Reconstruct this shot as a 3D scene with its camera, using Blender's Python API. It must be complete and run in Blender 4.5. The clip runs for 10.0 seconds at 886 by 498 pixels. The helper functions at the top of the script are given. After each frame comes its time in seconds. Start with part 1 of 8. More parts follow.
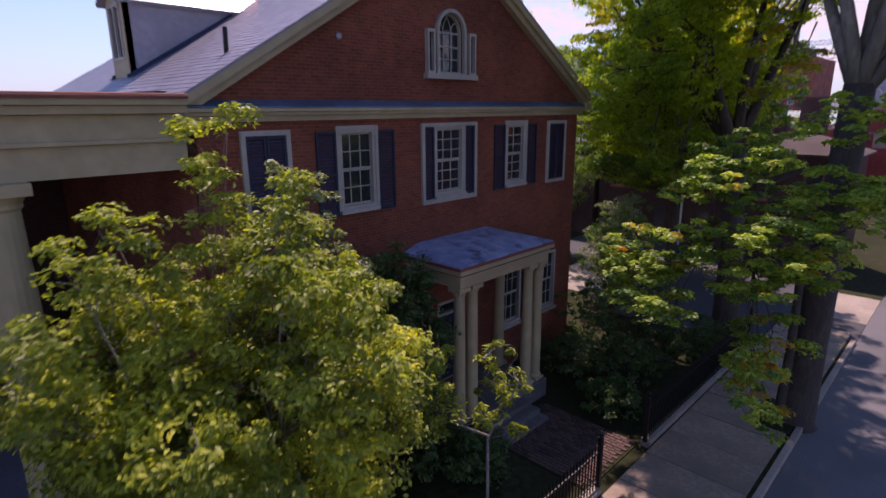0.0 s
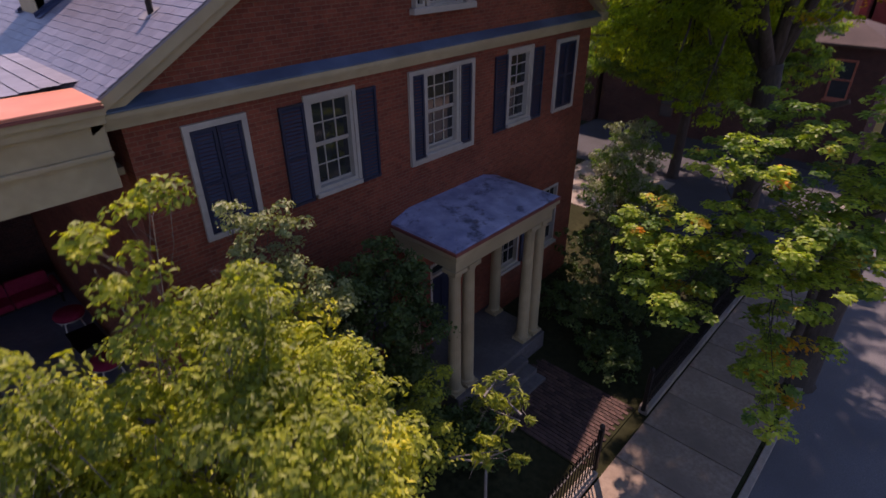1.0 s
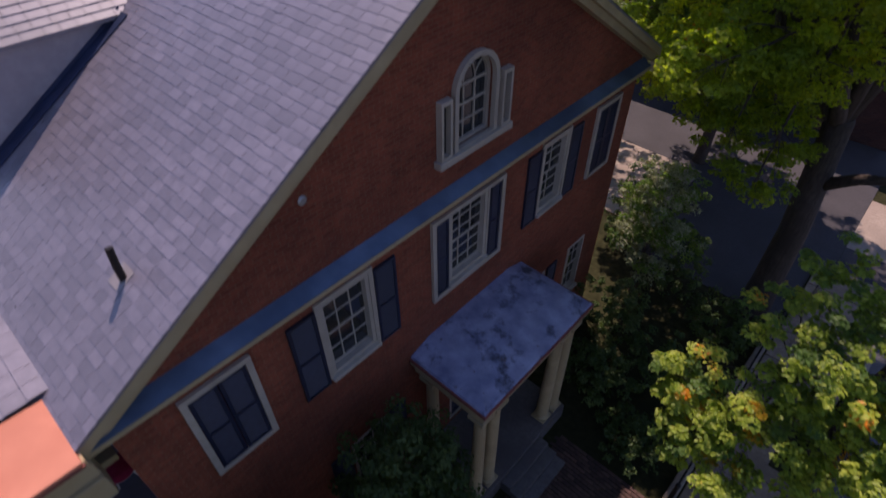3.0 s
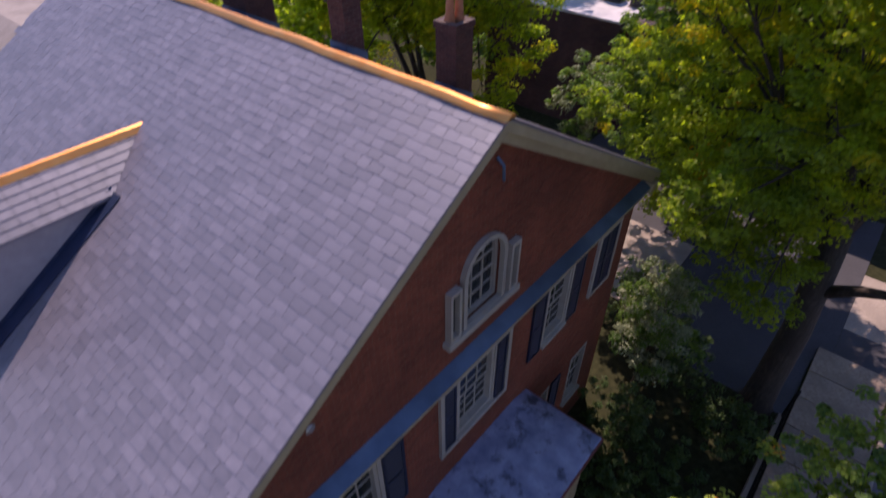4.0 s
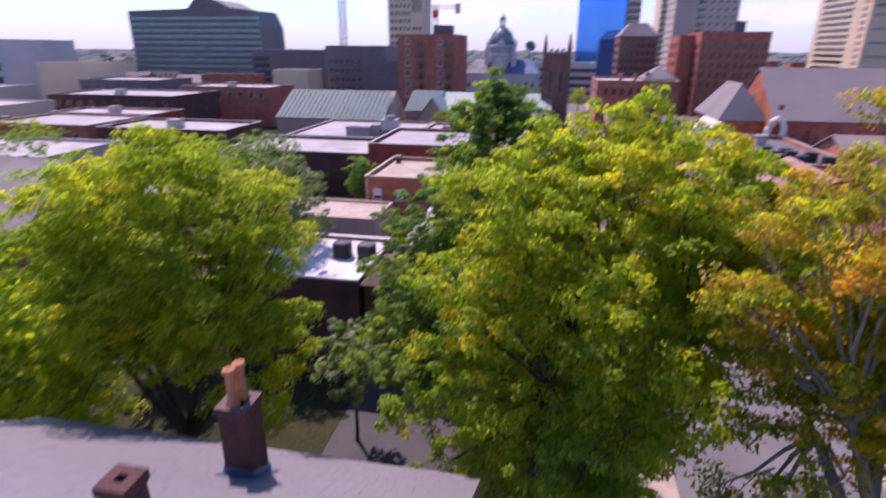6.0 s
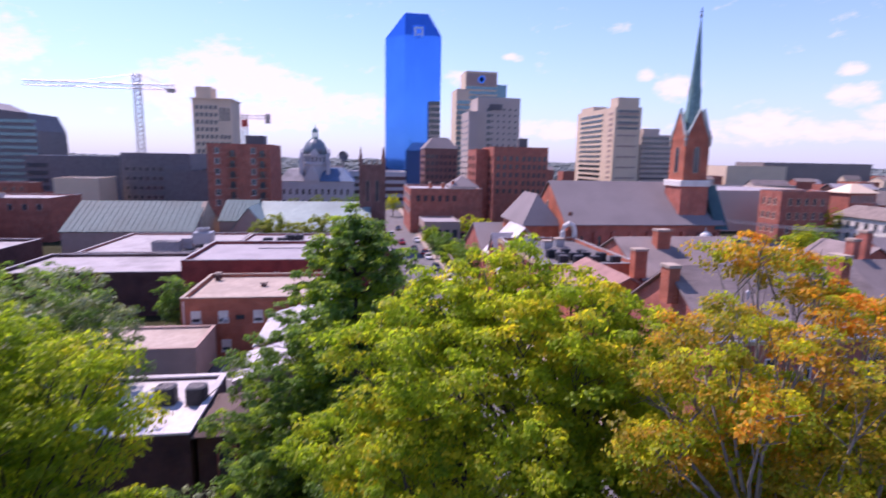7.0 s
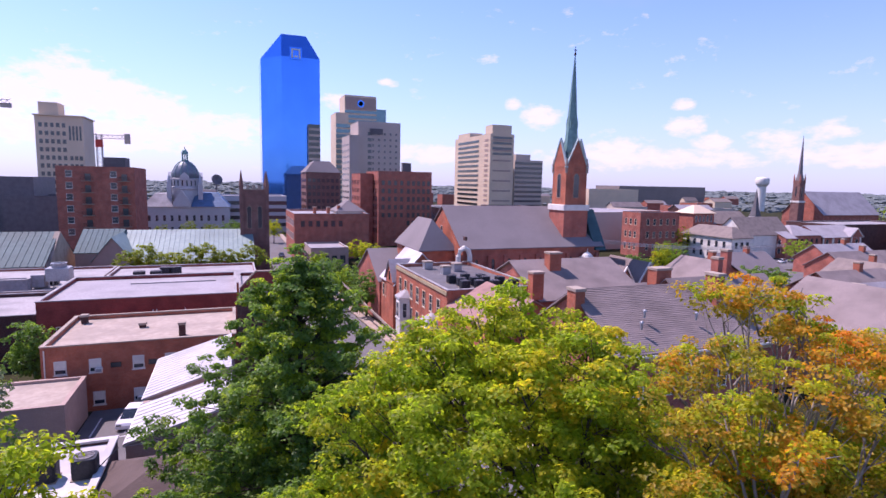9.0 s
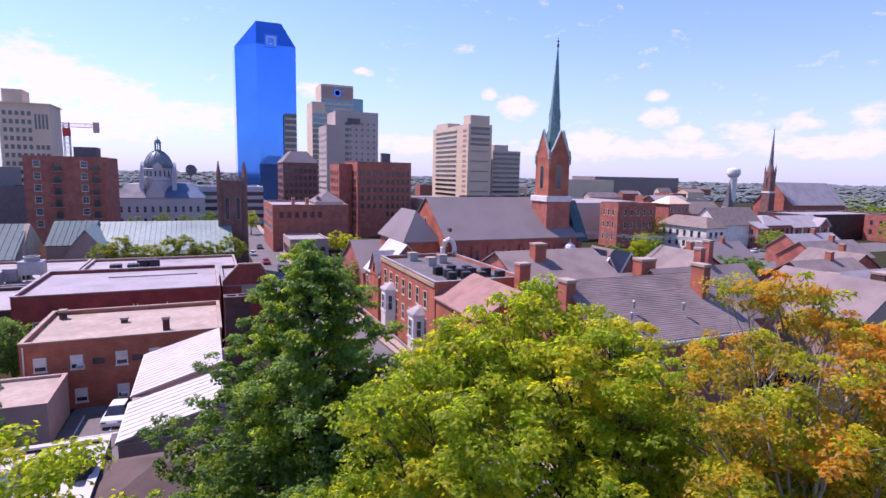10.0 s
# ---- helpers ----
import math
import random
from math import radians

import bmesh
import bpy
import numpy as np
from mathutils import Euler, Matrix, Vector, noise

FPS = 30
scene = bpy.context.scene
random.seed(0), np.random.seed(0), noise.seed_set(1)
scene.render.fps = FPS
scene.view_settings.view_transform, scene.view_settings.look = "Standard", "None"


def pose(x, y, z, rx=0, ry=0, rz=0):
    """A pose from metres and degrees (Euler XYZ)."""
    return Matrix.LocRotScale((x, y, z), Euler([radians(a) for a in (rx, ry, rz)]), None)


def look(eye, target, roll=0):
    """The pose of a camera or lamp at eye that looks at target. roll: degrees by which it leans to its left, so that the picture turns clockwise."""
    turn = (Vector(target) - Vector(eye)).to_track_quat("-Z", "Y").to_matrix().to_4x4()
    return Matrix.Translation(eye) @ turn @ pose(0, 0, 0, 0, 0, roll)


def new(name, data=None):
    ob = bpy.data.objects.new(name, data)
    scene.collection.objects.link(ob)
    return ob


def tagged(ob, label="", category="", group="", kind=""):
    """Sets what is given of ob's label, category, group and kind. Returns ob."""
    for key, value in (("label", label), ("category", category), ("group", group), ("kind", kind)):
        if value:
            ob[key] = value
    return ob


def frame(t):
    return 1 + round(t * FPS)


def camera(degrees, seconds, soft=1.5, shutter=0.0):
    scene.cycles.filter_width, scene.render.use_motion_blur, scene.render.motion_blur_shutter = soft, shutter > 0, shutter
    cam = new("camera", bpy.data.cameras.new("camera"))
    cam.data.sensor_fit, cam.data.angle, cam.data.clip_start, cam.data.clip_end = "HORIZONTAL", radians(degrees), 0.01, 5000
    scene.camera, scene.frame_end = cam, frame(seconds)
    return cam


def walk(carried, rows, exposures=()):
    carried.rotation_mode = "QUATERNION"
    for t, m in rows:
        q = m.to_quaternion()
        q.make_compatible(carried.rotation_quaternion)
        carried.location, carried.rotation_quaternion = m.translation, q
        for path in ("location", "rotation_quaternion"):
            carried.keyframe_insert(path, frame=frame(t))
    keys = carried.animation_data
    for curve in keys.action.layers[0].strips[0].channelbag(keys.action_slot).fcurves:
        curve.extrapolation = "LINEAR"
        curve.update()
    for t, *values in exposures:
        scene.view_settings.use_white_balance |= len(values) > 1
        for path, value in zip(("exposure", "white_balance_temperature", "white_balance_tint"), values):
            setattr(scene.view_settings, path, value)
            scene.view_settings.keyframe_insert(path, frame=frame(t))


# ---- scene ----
cam = camera(77.6, 10.0, shutter=0.5)
METRES, EYE, TILT, LEAN, TURN = 22.0, 8.5, 0.0, 0.0, 44.4
ROWS = [
    (0.0, 0.0, 0.0, 0.0, -0.1, -14.28, 0.41),
    (0.5, -0.0003, 0.0576, 0.0492, -0.85, -21.6, 0.46),
    (1.0, -0.0018, 0.114, 0.0976, -1.27, -29.67, 0.51),
    (1.5, -0.0068, 0.1719, 0.147, -1.56, -37.73, 0.44),
    (2.0, -0.0123, 0.2202, 0.1911, -1.59, -42.95, 0.4),
    (3.5, -0.0297, 0.3618, 0.3141, -2.0, -43.05, 0.38),
    (4.0, -0.0354, 0.4036, 0.3502, -3.72, -40.47, 0.4),
    (4.5, -0.0422, 0.4383, 0.3791, -8.90, -35.85, 0.35),
    (5.0, -0.0486, 0.4624, 0.4086, -16.05, -31.00, 0.10),
    (5.5, -0.0566, 0.4912, 0.4345, -24.35, -25.95, 0.15),
    (5.7, -0.0609, 0.5043, 0.4455, -28.05, -23.60, 0.00),
    (6.8, -0.0918, 0.5925, 0.5081, -49.11, -11.22, -0.94),
    (7, -0.0947, 0.6063, 0.5118, -52.68, -9.38, -1.04),
    (7.5, -0.1022, 0.6393, 0.5188, -58.88, -6.77, -1.05),
    (8, -0.1074, 0.6678, 0.5232, -61.56, -6.34, -1.09),
    (8.5, -0.1147, 0.6973, 0.5267, -63.55, -6.45, -1.06),
    (9, -0.1211, 0.7276, 0.5309, -65.15, -6.79, -1.11),
    (9.5, -0.1292, 0.7563, 0.5345, -66.47, -7.30, -1.09),
    (10, -0.1386, 0.7806, 0.5361, -67.56, -7.73, -1.18),
]
walk(cam, [(t, pose(0, 0, EYE, TILT, LEAN, TURN) @ pose(METRES * x, METRES * y, METRES * z, 90 + pitch, roll, yaw)) for t, x, y, z, yaw, pitch, roll in ROWS],
     exposures=((0, 0.1, 6850, 44), (1.0, -0.02, 7400, 44), (2.0, -0.26, 7400, 39), (3.5, -0.17, 6950, 39), (4.5, 0.14, 6950, 40), (5.5, 0.32, 6600, 44), (7, 0.35, 6250, 47), (10, 0.35, 6200, 46)))

# ---- world, sun, exposure ----
SUN_AZ, SUN_EL = -40.0, 55.0          # degrees from +y towards +x, degrees up
sun_dir = Vector((math.sin(radians(SUN_AZ)) * math.cos(radians(SUN_EL)),
                  math.cos(radians(SUN_AZ)) * math.cos(radians(SUN_EL)),
                  math.sin(radians(SUN_EL))))
sun = new("sun", bpy.data.lights.new("sun", "SUN"))
sun.data.energy, sun.data.angle, sun.data.color = 5.0, radians(0.6), (1.0, 0.93, 0.82)
sun.matrix_world = look(sun_dir * 300, (0, 0, 0))

world = bpy.data.worlds.new("sky")
scene.world = world
world.use_nodes = True
wn, wl = world.node_tree.nodes, world.node_tree.links
wn.clear()
w_out, w_bg = wn.new("ShaderNodeOutputWorld"), wn.new("ShaderNodeBackground")
w_sky = wn.new("ShaderNodeTexSky")
w_sky.sky_type, w_sky.sun_disc = "NISHITA", False
w_sky.sun_elevation, w_sky.sun_rotation = radians(SUN_EL), radians(SUN_AZ)
w_sky.air_density, w_sky.dust_density, w_sky.ozone_density = 1.0, 0.15, 3.5
w_co = wn.new("ShaderNodeTexCoord")
w_sep = wn.new("ShaderNodeSeparateXYZ")
wl.new(w_co.outputs["Generated"], w_sep.inputs[0])


def wmath(op, a, b=None, clamp=False):
    n = wn.new("ShaderNodeMath")
    n.operation, n.use_clamp = op, clamp
    for i, v in enumerate((a, b)):
        if v is None:
            continue
        if isinstance(v, (int, float)):
            n.inputs[i].default_value = v
        else:
            wl.new(v, n.inputs[i])
    return n.outputs[0]


# cumulus: billowing noise on the sky dome, thick towards the horizon and thin above, with a pale haze low down
w_vec = wn.new("ShaderNodeCombineXYZ")
wl.new(w_sep.outputs["X"], w_vec.inputs[0]), wl.new(w_sep.outputs["Y"], w_vec.inputs[1])
wl.new(wmath("MULTIPLY", w_sep.outputs["Z"], 2.1), w_vec.inputs[2])
w_off = wn.new("ShaderNodeVectorMath")
w_off.operation = "ADD"
wl.new(w_vec.outputs[0], w_off.inputs[0])
w_off.inputs[1].default_value = (3.1, 1.7, 0.4)


def sky_noise(scale, detail, rough):
    t = wn.new("ShaderNodeTexNoise")
    t.inputs["Scale"].default_value, t.inputs["Detail"].default_value, t.inputs["Roughness"].default_value = scale, detail, rough
    wl.new(w_off.outputs[0], t.inputs["Vector"])
    return t.outputs["Fac"]


# heaps of cumulus: bearing from +y, height, half width, half height, in degrees
CLOUDS = ((-12.8, 8.0, 3.6, 3.0), (-9.0, 7.0, 3.6, 1.8), (-15.5, 6.6, 5.0, 2.6), (-5.6, 5.9, 2.6, 1.9), (-0.8, 5.2, 4.2, 1.4), (-9.0, 4.0, 9.0, 1.5), (9.9, 8.1, 1.6, 1.0), (14.8, 9.9, 1.2, 0.4),
          (24.8, 12.4, 1.4, 0.5), (27.6, 8.2, 0.8, 0.7), (30.6, 7.0, 2.0, 1.3), (38.4, 3.9, 3.0, 1.1), (43.9, 5.9, 1.6, 1.0), (43.6, 7.8, 1.0, 0.6), (46.3, 4.3, 1.9, 0.8), (51.2, 4.6, 2.4, 1.0), (55.4, 5.3, 2.0, 0.9), (60.5, 5.9, 2.0, 1.0), (62.0, 4.0, 3.0, 0.8),
          (20.0, 3.2, 9.0, 1.0), (41.0, 3.0, 12.0, 1.1), (57.0, 3.2, 9.0, 1.0), (-34.0, 9.0, 7.0, 3.4), (-60.0, 14.0, 9.0, 4.0), (95.0, 16.0, 10.0, 4.0), (150.0, 12.0, 12.0, 4.0), (-120.0, 14.0, 12.0, 5.0))
w_az = wmath("MULTIPLY", wmath("ARCTAN2", w_sep.outputs["X"], w_sep.outputs["Y"]), 57.2958)
w_el = wmath("MULTIPLY", wmath("ARCSINE", w_sep.outputs["Z"]), 57.2958)
w_heap = 0.0
for c_az, c_el, c_w, c_h in CLOUDS:
    u = wmath("MULTIPLY", wmath("SUBTRACT", w_az, c_az), 0.7 / c_w)
    v = wmath("MULTIPLY", wmath("SUBTRACT", w_el, c_el - c_h * 0.2), 0.85 / (c_h * 1.1))
    one = wmath("SUBTRACT", 1.0, wmath("ADD", wmath("MULTIPLY", u, u), wmath("MULTIPLY", v, v)))
    w_heap = wmath("MAXIMUM", w_heap, one) if w_heap else wmath("MAXIMUM", one, 0.0)
w_fine = wmath("ADD", wmath("MULTIPLY", sky_noise(11.0, 4.0, 0.6), 0.45), wmath("MULTIPLY", sky_noise(38.0, 6.0, 0.6), 0.55))
w_mask = wmath("MULTIPLY", wmath("ADD", wmath("MULTIPLY", w_heap, 0.92), wmath("SUBTRACT", wmath("MULTIPLY", w_fine, 3.3), 1.97)), 1.4, True)
w_veil = wmath("MULTIPLY", wmath("SUBTRACT", sky_noise(2.4, 4.0, 0.6), 0.47), 1.2, True)
w_haze = wmath("POWER", wmath("SUBTRACT", 1.0, wmath("MAXIMUM", w_sep.outputs["Z"], 0.0), True), 7.0)
w_soft = wmath("MAXIMUM", wmath("MULTIPLY", w_haze, 0.8), wmath("MULTIPLY", w_veil, 0.65))
w_gain = wn.new("ShaderNodeMix")
w_gain.data_type, w_gain.blend_type = "RGBA", "MULTIPLY"
w_gain.inputs["Factor"].default_value = 1.0
wl.new(w_sky.outputs[0], w_gain.inputs["A"])
w_gain.inputs["B"].default_value = (1.02, 1.27, 1.41, 1)
w_pale = wn.new("ShaderNodeMix")
w_pale.data_type = "RGBA"
wl.new(w_soft, w_pale.inputs["Factor"])
wl.new(w_gain.outputs["Result"], w_pale.inputs["A"])
w_pale.inputs["B"].default_value = (3.75, 4.15, 5.5, 1)
w_mix = wn.new("ShaderNodeMix")
w_mix.data_type = "RGBA"
wl.new(wmath("MULTIPLY", w_mask, 0.9), w_mix.inputs["Factor"])
wl.new(w_pale.outputs["Result"], w_mix.inputs["A"])
w_mix.inputs["B"].default_value = (6.8, 6.65, 7.0, 1)
wl.new(w_mix.outputs["Result"], w_bg.inputs["Color"])
w_bg.inputs["Strength"].default_value = 0.12
wl.new(w_bg.outputs[0], w_out.inputs[0])


# ---- materials ----
def nodes_of(name):
    m = bpy.data.materials.new(name)
    m.use_nodes = True
    n, l = m.node_tree.nodes, m.node_tree.links
    return m, n, l, n["Principled BSDF"]


def ramp(n, l, fac, stops):
    r = n.new("ShaderNodeValToRGB")
    while len(r.color_ramp.elements) < len(stops):
        r.color_ramp.elements.new(0.5)
    for e, (p, c) in zip(r.color_ramp.elements, stops):
        e.position, e.color = p, (*c, 1)
    l.new(fac, r.inputs[0])
    return r.outputs[0]


def noise_tex(n, l, scale, detail=4.0, coord="Object", rough=0.55, stretch=None):
    co = n.new("ShaderNodeTexCoord")
    t = n.new("ShaderNodeTexNoise")
    t.inputs["Scale"].default_value, t.inputs["Detail"].default_value = scale, detail
    t.inputs["Roughness"].default_value = rough
    if stretch:
        mp = n.new("ShaderNodeMapping")
        mp.inputs["Scale"].default_value = stretch
        l.new(co.outputs[coord], mp.inputs[0])
        l.new(mp.outputs[0], t.inputs[0])
    else:
        l.new(co.outputs[coord], t.inputs[0])
    return t.outputs["Fac"]


def mixc(n, l, fac, a, b, blend="MIX"):
    m = n.new("ShaderNodeMix")
    m.data_type, m.blend_type = "RGBA", blend
    for key, v in (("Factor", fac), ("A", a), ("B", b)):
        if isinstance(v, (int, float)):
            m.inputs[key].default_value = v
        elif isinstance(v, tuple):
            m.inputs[key].default_value = (*v, 1)
        else:
            l.new(v, m.inputs[key])
    return m.outputs["Result"]


def bump(n, l, b, height, strength=0.3, dist=0.02):
    bn = n.new("ShaderNodeBump")
    bn.inputs["Strength"].default_value, bn.inputs["Distance"].default_value = strength, dist
    l.new(height, bn.inputs["Height"])
    l.new(bn.outputs[0], b.inputs["Normal"])


def surface(name, dark, light, scale=6.0, rough=0.7, metal=0.0, bumpy=0.2, big=0.6, dirt=0.25, per_object=False, island=False, stretch=None, spec=0.5, tones=(0.74, 1.2), ior=1.5):
    """A worn surface: two colours by fine noise, large soft stains, fine relief, and a spread between pieces."""
    m, n, l, b = nodes_of(name)
    fine = noise_tex(n, l, scale, 6.0, stretch=stretch)
    col = ramp(n, l, fine, [(0.3, dark), (0.7, light)])
    stain = noise_tex(n, l, big, 3.0)
    mean = tuple((a + c) / 2 * (1 - dirt) for a, c in zip(dark, light))
    sf = ramp(n, l, stain, [(0.42, (0, 0, 0)), (0.68, (1, 1, 1))])
    col = mixc(n, l, sf, col, mean, "MIX") if dirt else col
    if per_object or island:
        if per_object:
            o = n.new("ShaderNodeObjectInfo").outputs["Random"]
        else:
            o = n.new("ShaderNodeNewGeometry").outputs["Random Per Island"]
        tone = ramp(n, l, o, [(0.0, (tones[0],) * 3), (1.0, (tones[1],) * 3)])
        col = mixc(n, l, 1.0, col, tone, "MULTIPLY")
    l.new(col, b.inputs["Base Color"])
    b.inputs["Roughness"].default_value, b.inputs["Metallic"].default_value = rough, metal
    b.inputs["Specular IOR Level"].default_value, b.inputs["IOR"].default_value = spec, ior
    if bumpy:
        bump(n, l, b, fine, bumpy)
    return m


def brick_mat(name, a, c, mortar, w=0.215, h=0.075, rough=0.85, axis="x"):
    """Brickwork in running bond on a wall whose normal is the given axis ('both': any upright wall)."""
    m, n, l, b = nodes_of(name)
    co = n.new("ShaderNodeTexCoord")
    sp = n.new("ShaderNodeSeparateXYZ")
    l.new(co.outputs["Object"], sp.inputs[0])
    cb = n.new("ShaderNodeCombineXYZ")
    if axis == "both":
        ad = n.new("ShaderNodeMath")
        ad.operation = "ADD"
        l.new(sp.outputs["X"], ad.inputs[0]), l.new(sp.outputs["Y"], ad.inputs[1])
        l.new(ad.outputs[0], cb.inputs[0])
    else:
        l.new(sp.outputs["Y" if axis == "x" else "X"], cb.inputs[0])
    l.new(sp.outputs["Z"], cb.inputs[1])
    t = n.new("ShaderNodeTexBrick")
    t.inputs["Scale"].default_value = 1.0
    t.inputs["Brick Width"].default_value, t.inputs["Row Height"].default_value = w, h
    t.inputs["Mortar Size"].default_value, t.inputs["Mortar Smooth"].default_value = 0.006, 0.3
    t.inputs["Color1"].default_value, t.inputs["Color2"].default_value = (*a, 1), (*c, 1)
    t.inputs["Mortar"].default_value = (*mortar, 1)
    l.new(cb.outputs[0], t.inputs["Vector"])
    st = ramp(n, l, noise_tex(n, l, 0.5, 4.0), [(0.35, (0.72, 0.72, 0.74)), (0.65, (1.12, 1.1, 1.08))])
    fine = ramp(n, l, noise_tex(n, l, 14.0, 3.0), [(0.3, (0.85, 0.85, 0.85)), (0.7, (1.1, 1.1, 1.1))])
    col = mixc(n, l, 1.0, mixc(n, l, 1.0, t.outputs["Color"], st, "MULTIPLY"), fine, "MULTIPLY")
    l.new(col, b.inputs["Base Color"])
    b.inputs["Roughness"].default_value = rough
    b.inputs["Specular IOR Level"].default_value = 0.25
    inv = n.new("ShaderNodeMath")
    inv.operation = "SUBTRACT"
    inv.inputs[0].default_value = 1.0
    l.new(t.outputs["Fac"], inv.inputs[1])
    bump(n, l, b, inv.outputs[0], 0.5, 0.008)
    return m


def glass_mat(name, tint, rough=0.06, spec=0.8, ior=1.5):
    """Opaque window glass: the dark of the unlit room behind is put into its colour."""
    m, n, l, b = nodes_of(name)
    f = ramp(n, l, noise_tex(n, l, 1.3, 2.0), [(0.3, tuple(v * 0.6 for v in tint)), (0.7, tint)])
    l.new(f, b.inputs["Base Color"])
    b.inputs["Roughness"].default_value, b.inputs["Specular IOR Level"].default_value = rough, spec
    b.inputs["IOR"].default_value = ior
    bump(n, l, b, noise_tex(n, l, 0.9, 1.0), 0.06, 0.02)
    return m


def leaf_mat(name, stops, glow=0.45, patch=0.35, gloss=0.22):
    """Leaves: colour spread from leaf to leaf and from bough to bough; light passes through them."""
    m, n, l, b = nodes_of(name)
    r = n.new("ShaderNodeNewGeometry").outputs["Random Per Island"]
    big = noise_tex(n, l, patch, 2.0)
    mx = n.new("ShaderNodeMath")
    mx.operation = "MULTIPLY_ADD"
    l.new(r, mx.inputs[0])
    mx.inputs[1].default_value = 0.45
    ad = n.new("ShaderNodeMath")
    ad.operation = "MULTIPLY_ADD"
    l.new(big, ad.inputs[0])
    ad.inputs[1].default_value, ad.inputs[2].default_value = 1.5, -0.48
    l.new(ad.outputs[0], mx.inputs[2])
    col = ramp(n, l, mx.outputs[0], stops)
    l.new(col, b.inputs["Base Color"])
    b.inputs["Roughness"].default_value, b.inputs["Specular IOR Level"].default_value = 0.45, gloss
    tr = n.new("ShaderNodeBsdfTranslucent")
    warm = mixc(n, l, 1.0, col, (1.44, 1.52, 0.46), "MULTIPLY")
    l.new(warm, tr.inputs[0])
    ms = n.new("ShaderNodeMixShader")
    ms.inputs[0].default_value = glow
    l.new(b.outputs[0], ms.inputs[1]), l.new(tr.outputs[0], ms.inputs[2])
    l.new(ms.outputs[0], n["Material Output"].inputs[0])
    return m


BRICK = brick_mat("house_brick", (0.29, 0.074, 0.04), (0.205, 0.052, 0.03), (0.25, 0.13, 0.08))
BRICK_ANY = brick_mat("town_brick", (0.46, 0.15, 0.10), (0.36, 0.105, 0.075), (0.41, 0.23, 0.18), axis="both")
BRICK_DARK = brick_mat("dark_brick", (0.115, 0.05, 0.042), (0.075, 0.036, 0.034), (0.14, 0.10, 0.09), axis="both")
BRICK_ORANGE = brick_mat("orange_brick", (0.50, 0.155, 0.085), (0.39, 0.11, 0.06), (0.42, 0.23, 0.17), axis="both")
BRICK_BROWN = brick_mat("brown_brick", (0.26, 0.125, 0.105), (0.195, 0.092, 0.08), (0.27, 0.19, 0.16), axis="both")
BRICK_RED = brick_mat("red_painted_brick", (0.31, 0.07, 0.055), (0.25, 0.055, 0.045), (0.25, 0.075, 0.06), axis="both")
CREAM = surface("cream_paint", (0.39, 0.305, 0.17), (0.48, 0.385, 0.225), 3.0, 0.6, bumpy=0.05, dirt=0.18)
WHITE = surface("white_paint", (0.66, 0.62, 0.55), (0.78, 0.75, 0.68), 5.0, 0.55, bumpy=0.05, dirt=0.2)
TRIM = surface("aged_white_trim", (0.38, 0.335, 0.275), (0.47, 0.42, 0.35), 5.0, 0.55, bumpy=0.05, dirt=0.2)
SHUTTER = surface("navy_shutter_paint", (0.009, 0.013, 0.034), (0.016, 0.023, 0.052), 8.0, 0.5, bumpy=0.05)
SLATE = surface("slate", (0.155, 0.14, 0.165), (0.215, 0.194, 0.225), 7.0, 0.47, bumpy=0.12, big=0.35, dirt=0.16, per_object=True, tones=(0.8, 1.14), spec=1.0, ior=1.75)
SLATE_REST = surface("slate_field", (0.155, 0.14, 0.165), (0.215, 0.194, 0.225), 7.0, 0.47, bumpy=0.12, big=0.35, dirt=0.16, island=True, tones=(0.8, 1.14), spec=1.0, ior=1.75)
SLATE_N = surface("weathered_slate", (0.16, 0.147, 0.165), (0.19, 0.176, 0.195), 5.0, 0.6, bumpy=0.05, big=0.3, dirt=0.08, island=True, tones=(0.97, 1.03))
LEAD = surface("blue_grey_metal", (0.07, 0.12, 0.19), (0.12, 0.19, 0.28), 2.0, 0.45, 0.35, bumpy=0.08, dirt=0.4)
# blue flashing with the dormer's shadow put into its colour
SHADEFLASH = surface("shaded_flashing", (0.018, 0.03, 0.07), (0.03, 0.05, 0.11), 3.0, 0.5, 0.2, bumpy=0.1)
FLASH = surface("blue_flashing", (0.055, 0.11, 0.19), (0.10, 0.18, 0.29), 3.0, 0.45, 0.2, bumpy=0.15)


def stained_metal(name):
    """Pale blue painted sheet with patches of dark lichen and a few rusty streaks."""
    m, n, l, b = nodes_of(name)
    base = ramp(n, l, noise_tex(n, l, 2.2, 4.0), [(0.3, (0.16, 0.19, 0.31)), (0.7, (0.36, 0.40, 0.56))])
    lichen = ramp(n, l, noise_tex(n, l, 1.5, 7.0, rough=0.68), [(0.51, (0, 0, 0)), (0.62, (1, 1, 1))])
    col = mixc(n, l, lichen, base, (0.055, 0.065, 0.10))
    rust = ramp(n, l, noise_tex(n, l, 3.5, 5.0, rough=0.7), [(0.62, (0, 0, 0)), (0.7, (1, 1, 1))])
    col = mixc(n, l, rust, col, (0.13, 0.10, 0.12))
    l.new(col, b.inputs["Base Color"])
    b.inputs["Roughness"].default_value, b.inputs["Metallic"].default_value = 0.5, 0.1
    bump(n, l, b, lichen, 0.15)
    return m


